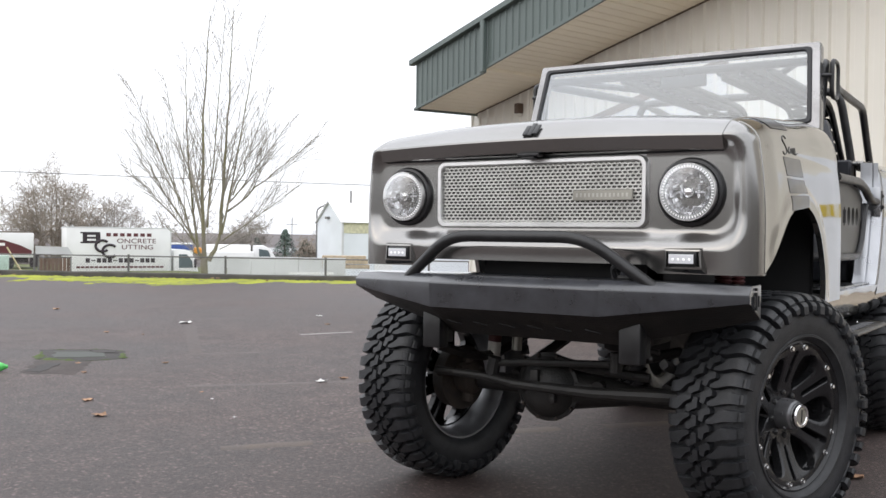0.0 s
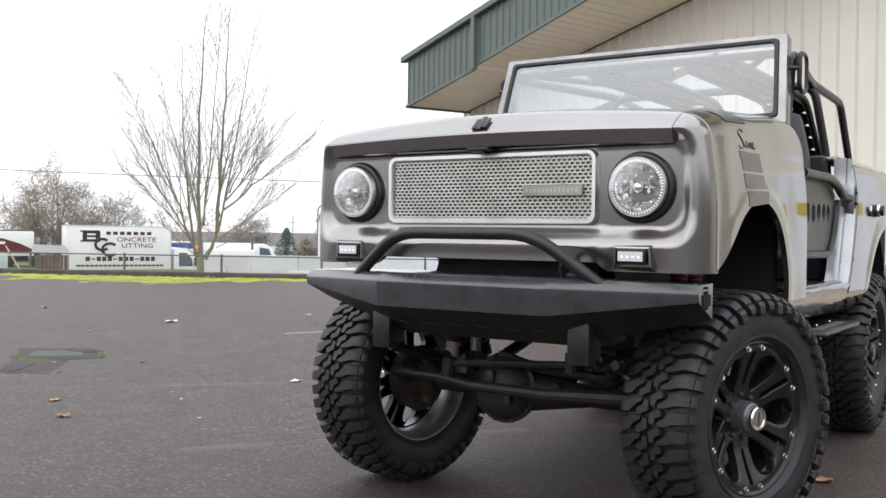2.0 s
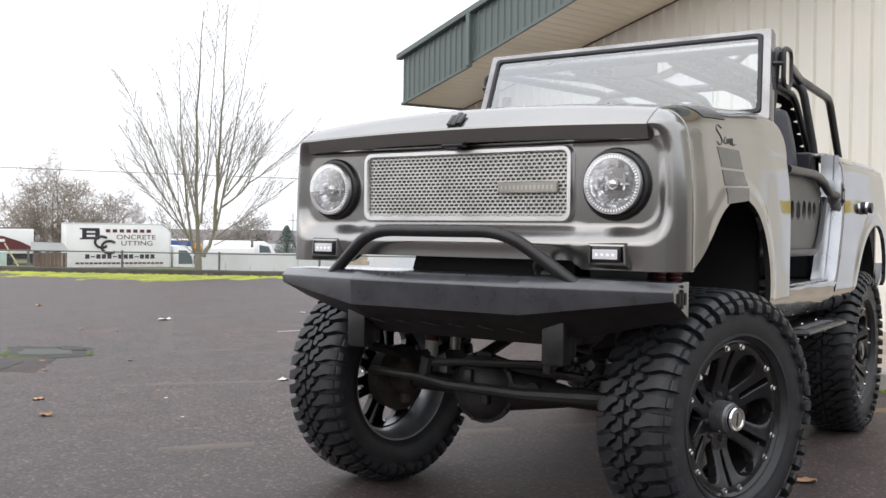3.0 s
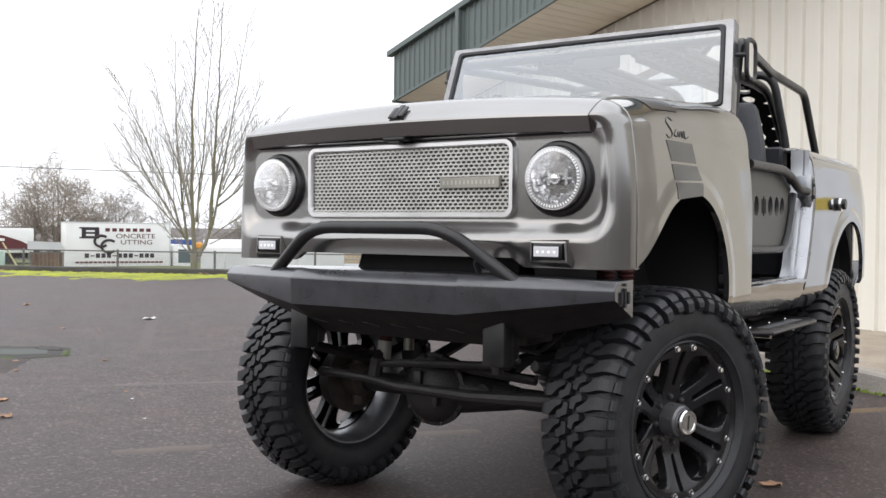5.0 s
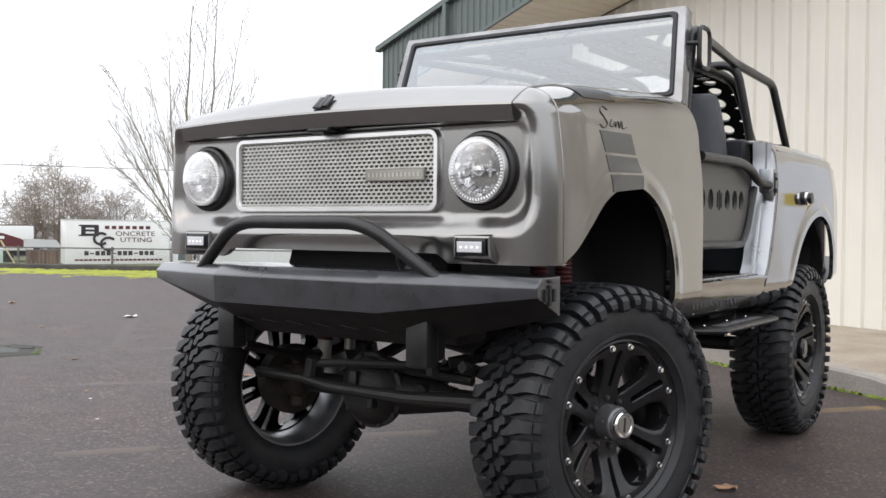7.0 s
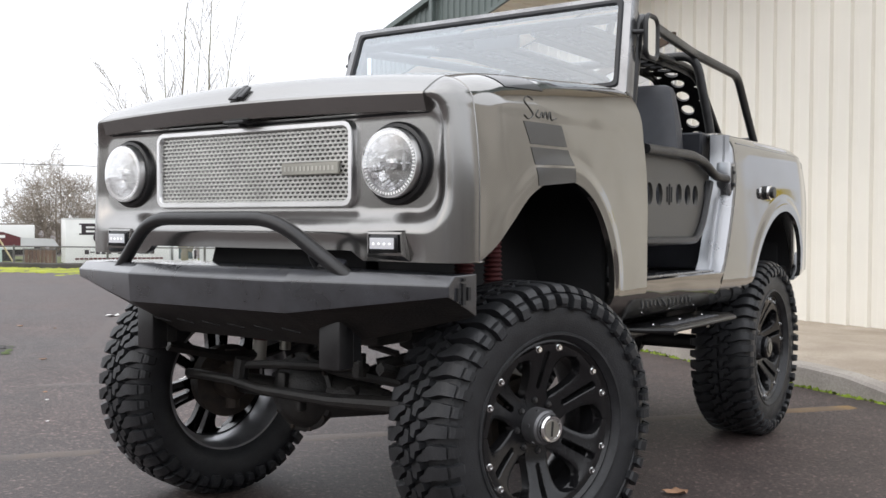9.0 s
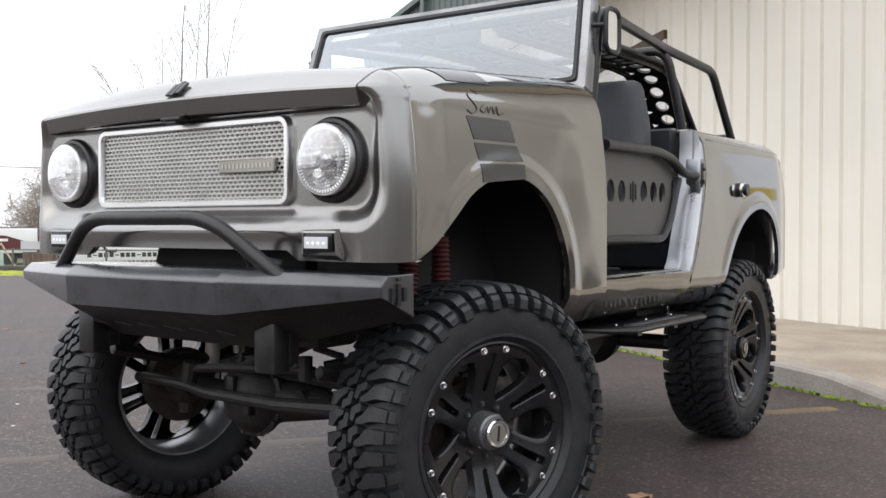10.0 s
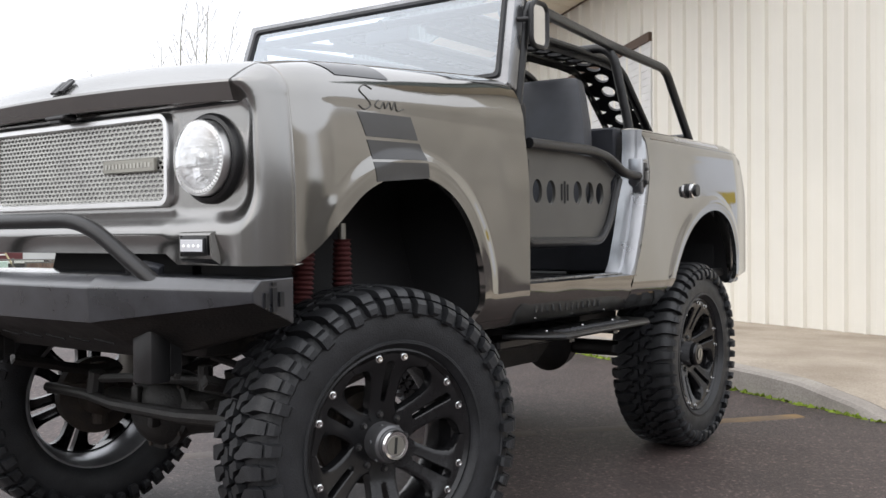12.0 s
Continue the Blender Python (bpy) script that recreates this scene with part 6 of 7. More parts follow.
CABIN = part("cab", cab(), M_WHITE, VAN, "white truck cab")
part("cab_window", moved(prism([(6.05, 1.35), (6.85, 1.35), (6.80, 1.75), (6.50, 2.12), (6.05, 2.12)], "y", 0.085, 0.097, 0.0), TB), M_TINT, CABIN)
part("door_mirror", moved(box(6.90, 7.02, -0.10, 0.02, 1.35, 1.85, 0.02), TB), M_INK, CABIN)
part("door_handle", moved(box(6.10, 6.24, 0.08, 0.098, 1.12, 1.17), TB), M_INK, CABIN)
for x in (1.1, 6.35):
    part("wheel", moved(lathe([(0.0, 0.0), (0.40, 0.0), (0.42, 0.05), (0.42, 0.25), (0.0, 0.25)], 24), TB @ Matrix.Translation((x, 0.1, 0.42)) @ Matrix.Rotation(radians(90), 4, "Z")), M_RUBBER, VAN)
part("chassis_rail", moved(box(0.2, 7.0, 0.5, 1.6, 0.6, 0.95), TB), M_DARK, VAN)


def lettered(body, x, z, size, material):
    part("lettering", text_mesh(body, size, TB @ Matrix.Translation((x, -0.012, z)) @ Matrix.Rotation(radians(90), 4, "X") @ Matrix.Diagonal((1.32, 1, 1, 1))), material, VAN)


lettered("ONCRETE", 2.60, 2.74, 0.36, M_MAROON)
lettered("UTTING", 2.85, 2.40, 0.36, M_MAROON)
for i in range(7):
    part("word_bar", moved(box(2.05 + 0.365 * i, 2.29 + 0.365 * i, -0.014, -0.004, 3.11, 3.29), TB), M_MAROON, VAN)


def letter_ring(cx, cz, r, w):
    pts = []
    for a in np.linspace(radians(45), radians(315), 24):
        pts.append((cx + r * math.cos(a), -0.012, cz + r * math.sin(a) * 0.85))
    return moved(tube(pts, w, 6), TB @ Matrix.Diagonal((1, 1, 1, 1)))


part("emblem_block", moved(join(box(0.82, 1.05, -0.014, -0.004, 2.72, 3.34), box(1.00, 1.72, -0.0145, -0.004, 3.18, 3.34, 0.0), box(1.00, 1.72, -0.0145, -0.004, 2.72, 2.86), box(1.00, 1.62, -0.0145, -0.004, 2.97, 3.08), box(1.50, 1.74, -0.015, -0.004, 2.80, 3.26), box(0.70, 1.0, -0.0135, -0.004, 3.26, 3.34), box(0.70, 1.0, -0.0135, -0.004, 2.72, 2.80)), TB), M_INK, VAN)
part("emblem_arc", letter_ring(1.85, 2.58, 0.36, 0.075), M_INK, VAN)
part("emblem_arc", letter_ring(2.25, 2.30, 0.40, 0.075), M_INK, VAN)
for i in range(13):
    part("number_bar", moved(box(0.98 + 0.29 * i, 1.20 + 0.29 * i, -0.014, -0.004, 1.66 if i not in (1, 5, 9) else 1.74, 1.90 if i not in (1, 5, 9) else 1.80), TB), M_INK, VAN)
for i in range(20):
    part("address_bar", moved(box(0.50 + 0.235 * i, 0.69 + 0.235 * i, -0.014, -0.004, 1.36, 1.46), TB), M_MAROON, VAN)

# lorry with a maroon graphic
TS = frame_of((-53.78, 20.9, -1.17), (-48.32, 29.24, -1.17))
SEMI = thing("lorry", TS @ Vector((5, 1.2, 0)), "white lorry with a maroon side graphic", "truck")
part("cargo_box", moved(box(0, 9.9, 0, 2.4, 0.75, 2.15, 0.04, 2), TS), M_WHITE, SEMI)
part("side_graphic", moved(prism([(4.0, 0.85), (9.8, 0.95), (9.8, 1.15), (9.2, 1.45), (8.3, 1.75), (7.0, 1.80), (4.0, 1.70)], "y", -0.02, -0.005), TS), M_MAROON, SEMI, "maroon side graphic")
part("graphic_bar", moved(join(box(6.6, 8.4, -0.03, -0.01, 1.42, 1.58), box(6.0, 8.0, -0.03, -0.01, 1.22, 1.30)), TS), M_WHITE, SEMI)
part("bumper", moved(box(9.7, 10.2, 0.2, 2.2, 0.2, 0.95, 0.04), TS), M_INK, SEMI)
for x in (7.4, 8.5):
    part("wheel", moved(lathe([(0.0, 0.0), (0.36, 0.0), (0.38, 0.05), (0.38, 0.25), (0.0, 0.25)], 20), TS @ Matrix.Translation((x, 0.05, 0.38)) @ Matrix.Rotation(radians(90), 4, "Z")), M_RUBBER, SEMI)
part("undertray", moved(box(3, 9.6, 0.4, 2.0, 0.45, 0.8), TS), M_INK, SEMI)
solid("utility_box", moved(box(0, 0.62, 0, 0.5, -0.6, 0.25, 0.04, 2), frame_of((-36.75, 19.6, -0.2), (-36.3, 20.15, -0.2))), mat("pale_green_cabinet", (0.45, 0.58, 0.52), 0.5, 0, 0.1), "pale green utility cabinet", "utility box")
solid("guy_wire_guard", tube([(-36.35, 20.04, 0.41), (-35.97, 20.46, -0.60)], 0.035, 8), mat("faded_yellow_plastic", (0.52, 0.44, 0.26), 0.5, 0, 0.1), "faded yellow guy-wire guard", "cable guard")

# slatted gate
TG = frame_of((-28.22, 16.13, -1.02), (-27.66, 16.95, -1.02))
GATE = thing("slatted_gate", TG @ Vector((0.5, 0, 0)), "brown slatted gate in a steel frame", "gate")
for i in range(8):
    part("slat", moved(box(0.04 + 0.125 * i, 0.15 + 0.125 * i, -0.01, 0.01, 0.0, 1.20, 0.003), TG), M_SLAT, GATE)
part("gate_frame", moved(join(box(-0.02, 0.03, -0.02, 0.02, -0.1, 1.26), box(1.03, 1.07, -0.02, 0.02, -0.1, 1.26), box(-0.02, 1.07, -0.02, 0.02, 1.20, 1.25)), TG), M_POST, GATE)
solid("lean_to_roof", moved(prism([(-0.1, 1.30), (1.15, 1.28), (0.95, 1.58), (-0.1, 1.62)], "y", 0.3, 0.36), TG), M_OFFWHITE, "grey lean-to roof sheet behind the gate", "roof sheet")

# low white wall, trailers and shed
TW_ = frame_of((-35.2, 29.9, -1.57), (-30.0, 34.9, -1.57))
WALLP = thing("panel_wall", TW_ @ Vector((4, 0, 0)), "long pale grey panel wall behind the fence", "wall")
for i in range(6):
    part("panel", moved(box(0.02 + 1.2 * i, 1.20 + 1.2 * i, 0, 0.08, 0, 1.53 - 0.012 * i, 0.012), TW_), M_OFFWHITE, WALLP)
part("faded_stripe", moved(box(4.3, 6.6, -0.008, 0.0, 0.62, 0.74), TW_), M_WHITE, WALLP)
TT = frame_of((-46.87, 36.69, -2.47), (-45.21, 38.56, -2.47))
TARP = thing("tarped_lorry", TT @ Vector((1.5, 1, 0)), "white lorry under a blue tarpaulin", "truck")
part("tarpaulin", moved(box(0.52, 2.24, 0, 2.2, 2.47, 2.82, 0.05, 2), TT), M_BLUE, TARP, "blue tarpaulin")
part("load_bed", moved(box(0.52, 2.24, 0, 2.2, 0.5, 2.47, 0.03), TT), M_WHITE, TARP)
part("roof_panel", moved(box(0.52, 2.24, 0, 2.2, 2.82, 2.92, 0.03), TT), M_WHITE, TARP)
part("amber_lamp", moved(box(2.3, 2.8, 0.1, 0.5, 2.25, 2.65, 0.1, 3), TT), M_ORANGE, TARP)
for (p, q, h, l) in (((-46.3, 40.0, -2.1), (-43.98, 42.4, -2.1), 2.45, "white parked trailer with flat roof"), ((-45.4, 39.4, -2.1), (-43.1, 41.8, -2.1), 2.02, "white low parked trailer")):
    m = frame_of(p, q)
    tr = thing("trailer", m @ Vector((2, 1, 0)), l, "trailer", "parked trailers")
    part("body", moved(box(0, 3.1, 0, 2, 0.6, h, 0.08, 2), m), M_WHITE, tr)
    part("wheel", moved(lathe([(0.0, 0.0), (0.35, 0.0), (0.35, 0.2), (0.0, 0.2)], 16), m @ Matrix.Translation((2.2, 0.0, 0.35)) @ Matrix.Rotation(radians(90), 4, "Z")), M_RUBBER, tr)
m = frame_of((-43.9, 41.9, -2.1), (-43.2, 42.6, -2.1))
pick = thing("pickup_cab", m @ Vector((0.6, 1, 0)), "white rounded vehicle cab in the yard", "truck")
part("cab_body", moved(prism([(0.2, 0.4), (1.7, 0.4), (1.7, 1.6), (1.35, 2.2), (0.9, 2.42), (0.2, 2.42)], "y", 0, 1.9, 0.06), m), M_WHITE, pick)
part("cab_window", moved(prism([(0.6, 1.5), (1.45, 1.5), (1.2, 2.1), (0.6, 2.2)], "y", -0.02, 0.0), m), M_TINT, pick)

SHED = thing("shed", (-37, 44, -2.0), "tall white gabled shed with cream band", "shed")
S0, S1 = Vector((-36.50, 42.44, -2.25)), Vector((-40.29, 44.46, -2.25))
mS = frame_of(S1, S0)
gw = (S0 - S1).length
part("wall", moved(prism([(0, 0), (gw, 0), (gw, 4.15), (gw * 0.5, 5.42), (0, 4.15)], "y", 0.0, 9.0), mS), M_PALEBLUE, SHED, "pale steel walls")
for s in (0, 1):
    a, b = (Vector((gw / 2, -0.15, 5.47)), Vector((-0.15 if s == 0 else gw + 0.15, -0.15, 4.08)))
    part("roof", moved(grid([[a, a + Vector((0, 9.3, 0))], [b, b + Vector((0, 9.3, 0))]], 0.05), mS), M_WHITE, SHED, "white roof sheet")
part("cream_band", moved(box(gw + 0.005, gw + 0.03, 0.1, 8.9, 3.45, 4.10), mS), mat("cream_band", (0.62, 0.60, 0.42), 0.5), SHED, "cream band under the eave")
part("corner_trim", moved(box(gw - 0.06, gw + 0.05, -0.02, 0.08, 0, 4.1), mS), M_OFFWHITE, SHED)
part("wall_lamp", moved(box(gw * 0.42, gw * 0.52, -0.2, 0.0, 4.35, 4.5, 0.02), mS), M_POST, SHED)
part("side_door", moved(box(gw + 0.005, gw + 0.035, 2.2, 3.4, 0.1, 2.2), mS), M_WHITE, SHED)
part("roof_flue", tube([(-37.6, 44.6, 2.9), (-37.6, 44.6, 3.95)], 0.05, 8), M_POST, SHED)
solid("street_lamp", join(tube([(-44.28, 48.95, -2.2), (-44.28, 48.95, 3.0), (-43.7, 49.45, 3.25)], 0.05, 8, bend=0.4), box(-43.9, -43.5, 49.3, 49.6, 3.2, 3.3, 0.02)), M_POST, "slim grey street lamp beyond the yard", "street lamp")
solid("antenna_mast", join(tube([(-45.59, 47.78, -2.0), (-45.59, 47.78, 2.3)], 0.03, 6), tube([(-45.9, 47.5, 1.8), (-45.3, 48.05, 1.8)], 0.02, 5)), M_POST, "thin grey antenna mast beyond the yard", "antenna")
solid("stacked_timber", moved(join(*[box(0, 2.6 - 0.1 * i, 0, 1, 0.25 * i, 0.25 * i + 0.2, 0.02) for i in range(3)]), frame_of((-32.9, 36.4, -0.75), (-30.9, 38.1, -0.75))), mat("sawn_timber", (0.45, 0.36, 0.26), 0.8, 0, 0.2), "stack of sawn boards beyond the wall", "timber")
for k, (z0, z1) in enumerate(((3.63, 3.43), (5.26, 4.43))):
    a, b = Vector((-36.54, 19.82, z0)), Vector((-25.94, 31.68, z1))
    pts = []
    for t in np.linspace(-2.2, 3.2, 40):
        p = a.lerp(b, t)
        p.z += 0.06 * (t - 0.5) ** 2 - 0.015
        pts.append(p)
    solid("overhead_cable", tube(pts, 0.016 if k == 0 else 0.006, 5), M_POST, "dark overhead cable across the sky", "cable", "overhead cables")


# ---- trees ----
def branch(out, p, d, length, radius, level, rng, up, spread, kids, steps=5, wob=0.12, reach=1.0):
    """Grows a bent tapering branch and its children into out[level]."""
    pts, rad = [p.copy()], [radius]
    q, dd = p.copy(), d.normalized()
    for i in range(steps):
        dd = (dd + Vector((rng.gauss(0, wob), rng.gauss(0, wob), rng.gauss(0, wob) + up)) * 0.55).normalized()
        q = q + dd * (length / steps)
        pts.append(q.copy())
        rad.append(radius * (1 - 0.82 * (i + 1) / steps))
    out[level].append((pts, rad))
    if level + 1 < len(out):
        for k in range(kids[level]):
            t = 0.22 + 0.76 * (k + rng.random()) / kids[level]
            f = t * steps
            i = min(int(f), steps - 1)
            base = pts[i].lerp(pts[i + 1], f - i)
            axis = (pts[i + 1] - pts[i]).normalized()
            side = axis.cross(Vector((rng.gauss(0, 1), rng.gauss(0, 1), rng.gauss(0, 1)))).normalized()
            nd = (axis * (1 - spread) + side * spread).normalized()
            r = max(0.004, rad[i] * 0.5)
            branch(out, base, nd, length * (0.62 - 0.30 * t) * rng.uniform(0.7, 1.25) * (reach if level == 0 else 1.0), r, level + 1, rng, up, spread, kids, max(3, steps - 1), wob * 1.15, reach)


def fast_tubes(items, sides, least):
    verts, faces = [], []
    for pts, rad in items:
        d = (pts[-1] - pts[0]).normalized()
        s = d.cross(Vector((0.31, 0.27, 0.9))).normalized()
        u = s.cross(d)
        base = len(verts)
        for p, r in zip(pts, rad):
            r = max(least, r)
            for k in range(sides):
                a = 2 * math.pi * k / sides
                verts.append(p + r * (math.cos(a) * s + math.sin(a) * u))
        for i in range(len(pts) - 1):
            for k in range(sides):
                k2 = (k + 1) % sides
                faces.append((base + i * sides + k, base + i * sides + k2, base + (i + 1) * sides + k2, base + (i + 1) * sides + k))
    me = bpy.data.meshes.new("tmp")
    me.from_pydata(verts, [], faces)
    bm = bmesh.new()
    bm.from_mesh(me)
    bpy.data.meshes.remove(me)
    return bm


rng = random.Random(11)
TREE_AT = Vector((-20.40, 16.55, -0.62))
TREE = thing("bare_tree", TREE_AT, "bare winter tree with upright mossy branches behind the kerb", "tree")
part("trunk", tube([TREE_AT + Vector(p) for p in ((0, 0, 0), (0.0, 0.0, 0.15), (-0.02, -0.02, 0.5), (-0.03, -0.03, 0.85), (0.0, 0.0, 1.05))], 0.2, 14, radii=[0.165, 0.128, 0.112, 0.108, 0.075]), M_BARK, TREE, "mossy grey trunk")
levels = [[], [], [], []]
across = Vector((0.66, 0.75, 0))  # as the lot sees it, from side to side
deep = Vector((-0.75, 0.66, 0))


def bough(out, a0, z0, a1, z1, bow, radius, twigs):
    """A main limb from one place on the stem to its tip, bowed outwards, with side shoots that strive upwards."""
    lean = rng.uniform(-0.35, 0.35) * (z1 - z0) * 0.5
    start, end = TREE_AT + across * a0 + Vector((0, 0, z0)), TREE_AT + across * a1 + deep * lean + Vector((0, 0, z1))
    side = across * (1 if a1 > a0 else -1)
    n = 10
    pts, rad = [], []
    for i in range(n + 1):
        t = i / n
        p = start.lerp(end, t) + side * bow * math.sin(math.pi * t ** 0.8)
        if i:
            p += Vector((rng.gauss(0, 0.02), rng.gauss(0, 0.02), rng.gauss(0, 0.02)))
        pts.append(p)
        rad.append(0.82 * radius * (1 - 0.86 * t ** 0.8))
    out[0].append((pts, rad))
    length = (end - start).length
    twigs = int(twigs * 1.25)
    for k in range(twigs):
        t = 0.10 + 0.88 * (k + rng.random()) / twigs
        i = min(int(t * n), n - 1)
        base = pts[i].lerp(pts[i + 1], t * n - i)
        axis = (pts[i + 1] - pts[i]).normalized()
        flank = (across * rng.choice((-1, 1)) * rng.uniform(0.4, 1.0) + deep * rng.gauss(0, 0.6)).normalized()
        leader = abs(a1 - a0) < 1.25
        long = k < twigs * (0.12 if leader else 0.35)
        d = (axis * 0.8 + flank * (0.22 if long else 0.42) + Vector((0, 0, 0.10))).normalized()
        reach = (rng.uniform(0.40, 0.58) if long else rng.uniform(0.14, 0.34) * (1.15 - 0.6 * t)) * (0.72 if leader else 1.0)
        branch(out, base, d, length * reach, max(0.006, rad[i] * (0.55 if long else 0.38)), 1, rng, 0.055, 0.34, (0, 9 if long else 4, 0), 6 if long else 4, 0.022)


for limb in ((0.45, 1.75, 0.76, 8.6, 0.02, 0.070, 22), (0.10, 0.9, 0.52, 2.6, 0.14, 0.095, 0), (0.47, 1.7, 1.50, 7.9, 0.05, 0.045, 17), (-0.02, 0.9, 0.04, 8.1, -0.10, 0.085, 22),
             (0.05, 1.9, 0.50, 8.3, 0.02, 0.038, 15), (-0.22, 1.3, -0.64, 7.4, 0.12, 0.050, 17), (-0.02, 0.95, -0.40, 1.75, 0.06, 0.070, 0), (-0.33, 1.45, -2.30, 6.2, -0.10, 0.044, 17),
             (-0.38, 1.55, -2.45, 3.8, -0.05, 0.032, 13), (-0.42, 1.7, -2.25, 4.8, 0.06, 0.034, 13), (0.64, 2.4, 3.40, 4.85, 0.02, 0.040, 16), (0.62, 2.6, 2.55, 5.3, 0.06, 0.034, 14),
             (0.50, 1.5, 2.95, 3.35, 0.02, 0.030, 13), (0.80, 2.9, 1.95, 6.3, 0.05, 0.030, 13), (0.42, 1.25, 2.05, 2.1, -0.02, 0.020, 9), (-0.06, 0.9, -1.15, 1.95, 0.02, 0.020, 8), (-0.2, 2.6, -1.3, 6.4, 0.05, 0.026, 12)):
    bough(levels, *limb)
for it in levels[0]:
    part("limb", tube(it[0], 0.1, 8, radii=[max(0.008, r) for r in it[1]]), M_BARK, TREE)
tw = part("branch_mass", fast_tubes(levels[1], 5, 0.0065), M_TWIG, TREE)
tw["kind"] = "stuff"
tw = part("twig_mass", fast_tubes(levels[2], 3, 0.0042), M_TWIG, TREE)
tw["kind"] = "stuff"


def shrub(at, height, width, seed, label, material, count=9, kids=(10, 6, 4), thin=0.016):
    rng = random.Random(seed)
    at = Vector(at)
    root = thing("bare_shrub_tree", at, label, "tree", "far bare trees")
    lv = [[], [], [], []]
    for k in range(count):
        s = (k + 0.5) / count * 2 - 1
        d = across * s * width / height * 0.9 + deep * rng.gauss(0, 0.2) + Vector((0, 0, 1))
        branch(lv, at + across * s * width * 0.14, d, height * (1.0 - 0.35 * abs(s)) * rng.uniform(0.75, 1.0), 0.11, 0, rng, 0.03, 0.62, kids, 6, 0.14)
    for it in lv[0]:
        part("trunk", tube(it[0], 0.1, 6, radii=[max(0.03, r) for r in it[1]]), material, root)
    t = part("twig_mass", fast_tubes(lv[1] + lv[2] + lv[3], 3, thin), material, root)
    t["kind"] = "stuff"
    return root


shrub((-60.1, 38.6, -1.4), 7.0, 5.6, 3, "wide brown bare tree far behind the trucks", M_SHRUB, 11, (12, 8, 5), 0.011)
shrub((-60.8, 37.6, -1.6), 4.6, 5.0, 31, "dense brown bare thicket far behind the trucks", M_SHRUB, 8, (9, 6, 4), 0.012)
shrub((-58.0, 41.6, -1.4), 5.4, 3.0, 4, "grey bare tree far behind the trucks", M_TWIG, 7, (11, 7, 5), 0.010)
shrub((-55.2, 52.5, -2.2), 4.9, 3.2, 5, "grey bare tree beyond the yard", M_TWIG, 8, (11, 8, 5), 0.013)
shrub((-51.5, 42.4, -2.0), 6.0, 5.0, 6, "tall thin bare trees behind the tree", M_TWIG, 6, (8, 5, 4), 0.012)
shrub((-51.0, 56.3, -2.2), 3.2, 3.8, 8, "low brown bare thicket beyond the yard", M_SHRUB, 12, (10, 7, 5), 0.014)
shrub((-56.6, 51.0, -2.2), 2.6, 3.2, 9, "low dark bare thicket beyond the yard", M_SHRUB, 10, (10, 7, 5), 0.014)


def fir(at, height, width, seed):
    rng = random.Random(seed)
    at = Vector(at)
    root = thing("fir_tree", at, "dark green fir tree beyond the yard", "tree")
    part("trunk", tube([at, at + Vector((0, 0, height))], 0.1, 7, radii=[0.12, 0.02]), M_BARK, root)
    verts, faces = [], []
    for k in range(2600):
        t = rng.random() ** 0.8
        r = width / 2 * (1 - t) ** 0.8 * math.sqrt(rng.random()) * (0.85 + 0.3 * rng.random())
        a = rng.random() * 6.283
        p = at + Vector((r * math.cos(a), r * math.sin(a), 0.25 + t * (height - 0.25) - 0.12 * r))
        o = Vector((math.cos(a), math.sin(a), -0.5 + rng.gauss(0, 0.3))) * rng.uniform(0.10, 0.22)
        s = Vector((-math.sin(a), math.cos(a), rng.gauss(0, 0.4))) * rng.uniform(0.03, 0.06)
        b = len(verts)
        verts += [p - s, p + s, p + o]
        faces.append((b, b + 1, b + 2))
    me = bpy.data.meshes.new("tmp")
    me.from_pydata(verts, [], faces)
    bm = bmesh.new()
    bm.from_mesh(me)
    bpy.data.meshes.remove(me)
    c = part("needles", bm, M_FIR, root)
    c["kind"] = "stuff"


fir((-52.75, 54.77, -2.2), 3.7, 3.3, 2)
fir((-54.3, 53.1, -2.2), 3.0, 2.0, 5)
fir((-51.6, 55.9, -2.2), 2.8, 2.2, 8)
# The far haze is put into this sheet's pale colour.
solid("backdrop", grid([[(-130 + 12 * i, 40 + 9.5 * i, -2.0), (-130 + 12 * i, 40 + 9.5 * i, -0.6 + 1.6 * noise.noise((i * 0.6, 0, 0)))] for i in range(22)]), mat("haze_tinted_treeline", (0.80, 0.82, 0.84), 1.0, 0, 0.1, 0.05), "pale hazy tree line far off", "backdrop", kind="structure")

# ---- marks and litter on the lot ----


def mark(x0, y0, x1, y1, w, material, label, seed=0):
    d = Vector((x1 - x0, y1 - y0, 0))
    s = Vector((-d.y, d.x, 0)).normalized() * w / 2
    n = max(4, int(d.length / 0.08))
    rows = []
    for i in range(n + 1):
        p = Vector((x0, y0, 0)) + d * (i / n)
        k = 0.75 + 0.35 * noise.noise((i * 0.5, seed, 0)) if 0 < i < n else 0.4
        a, b = p - s * k, p + s * (0.75 + 0.35 * noise.noise((i * 0.5, seed, 5)))
        e = (b - a).normalized() * 0.035
        rows.append([on_lot(a.x - e.x, a.y - e.y, -0.001), on_lot(a.x, a.y, 0.003), on_lot(b.x, b.y, 0.003), on_lot(b.x + e.x, b.y + e.y, -0.001)])
    solid("trim_line", grid(rows), material, label, "line", kind="structure")


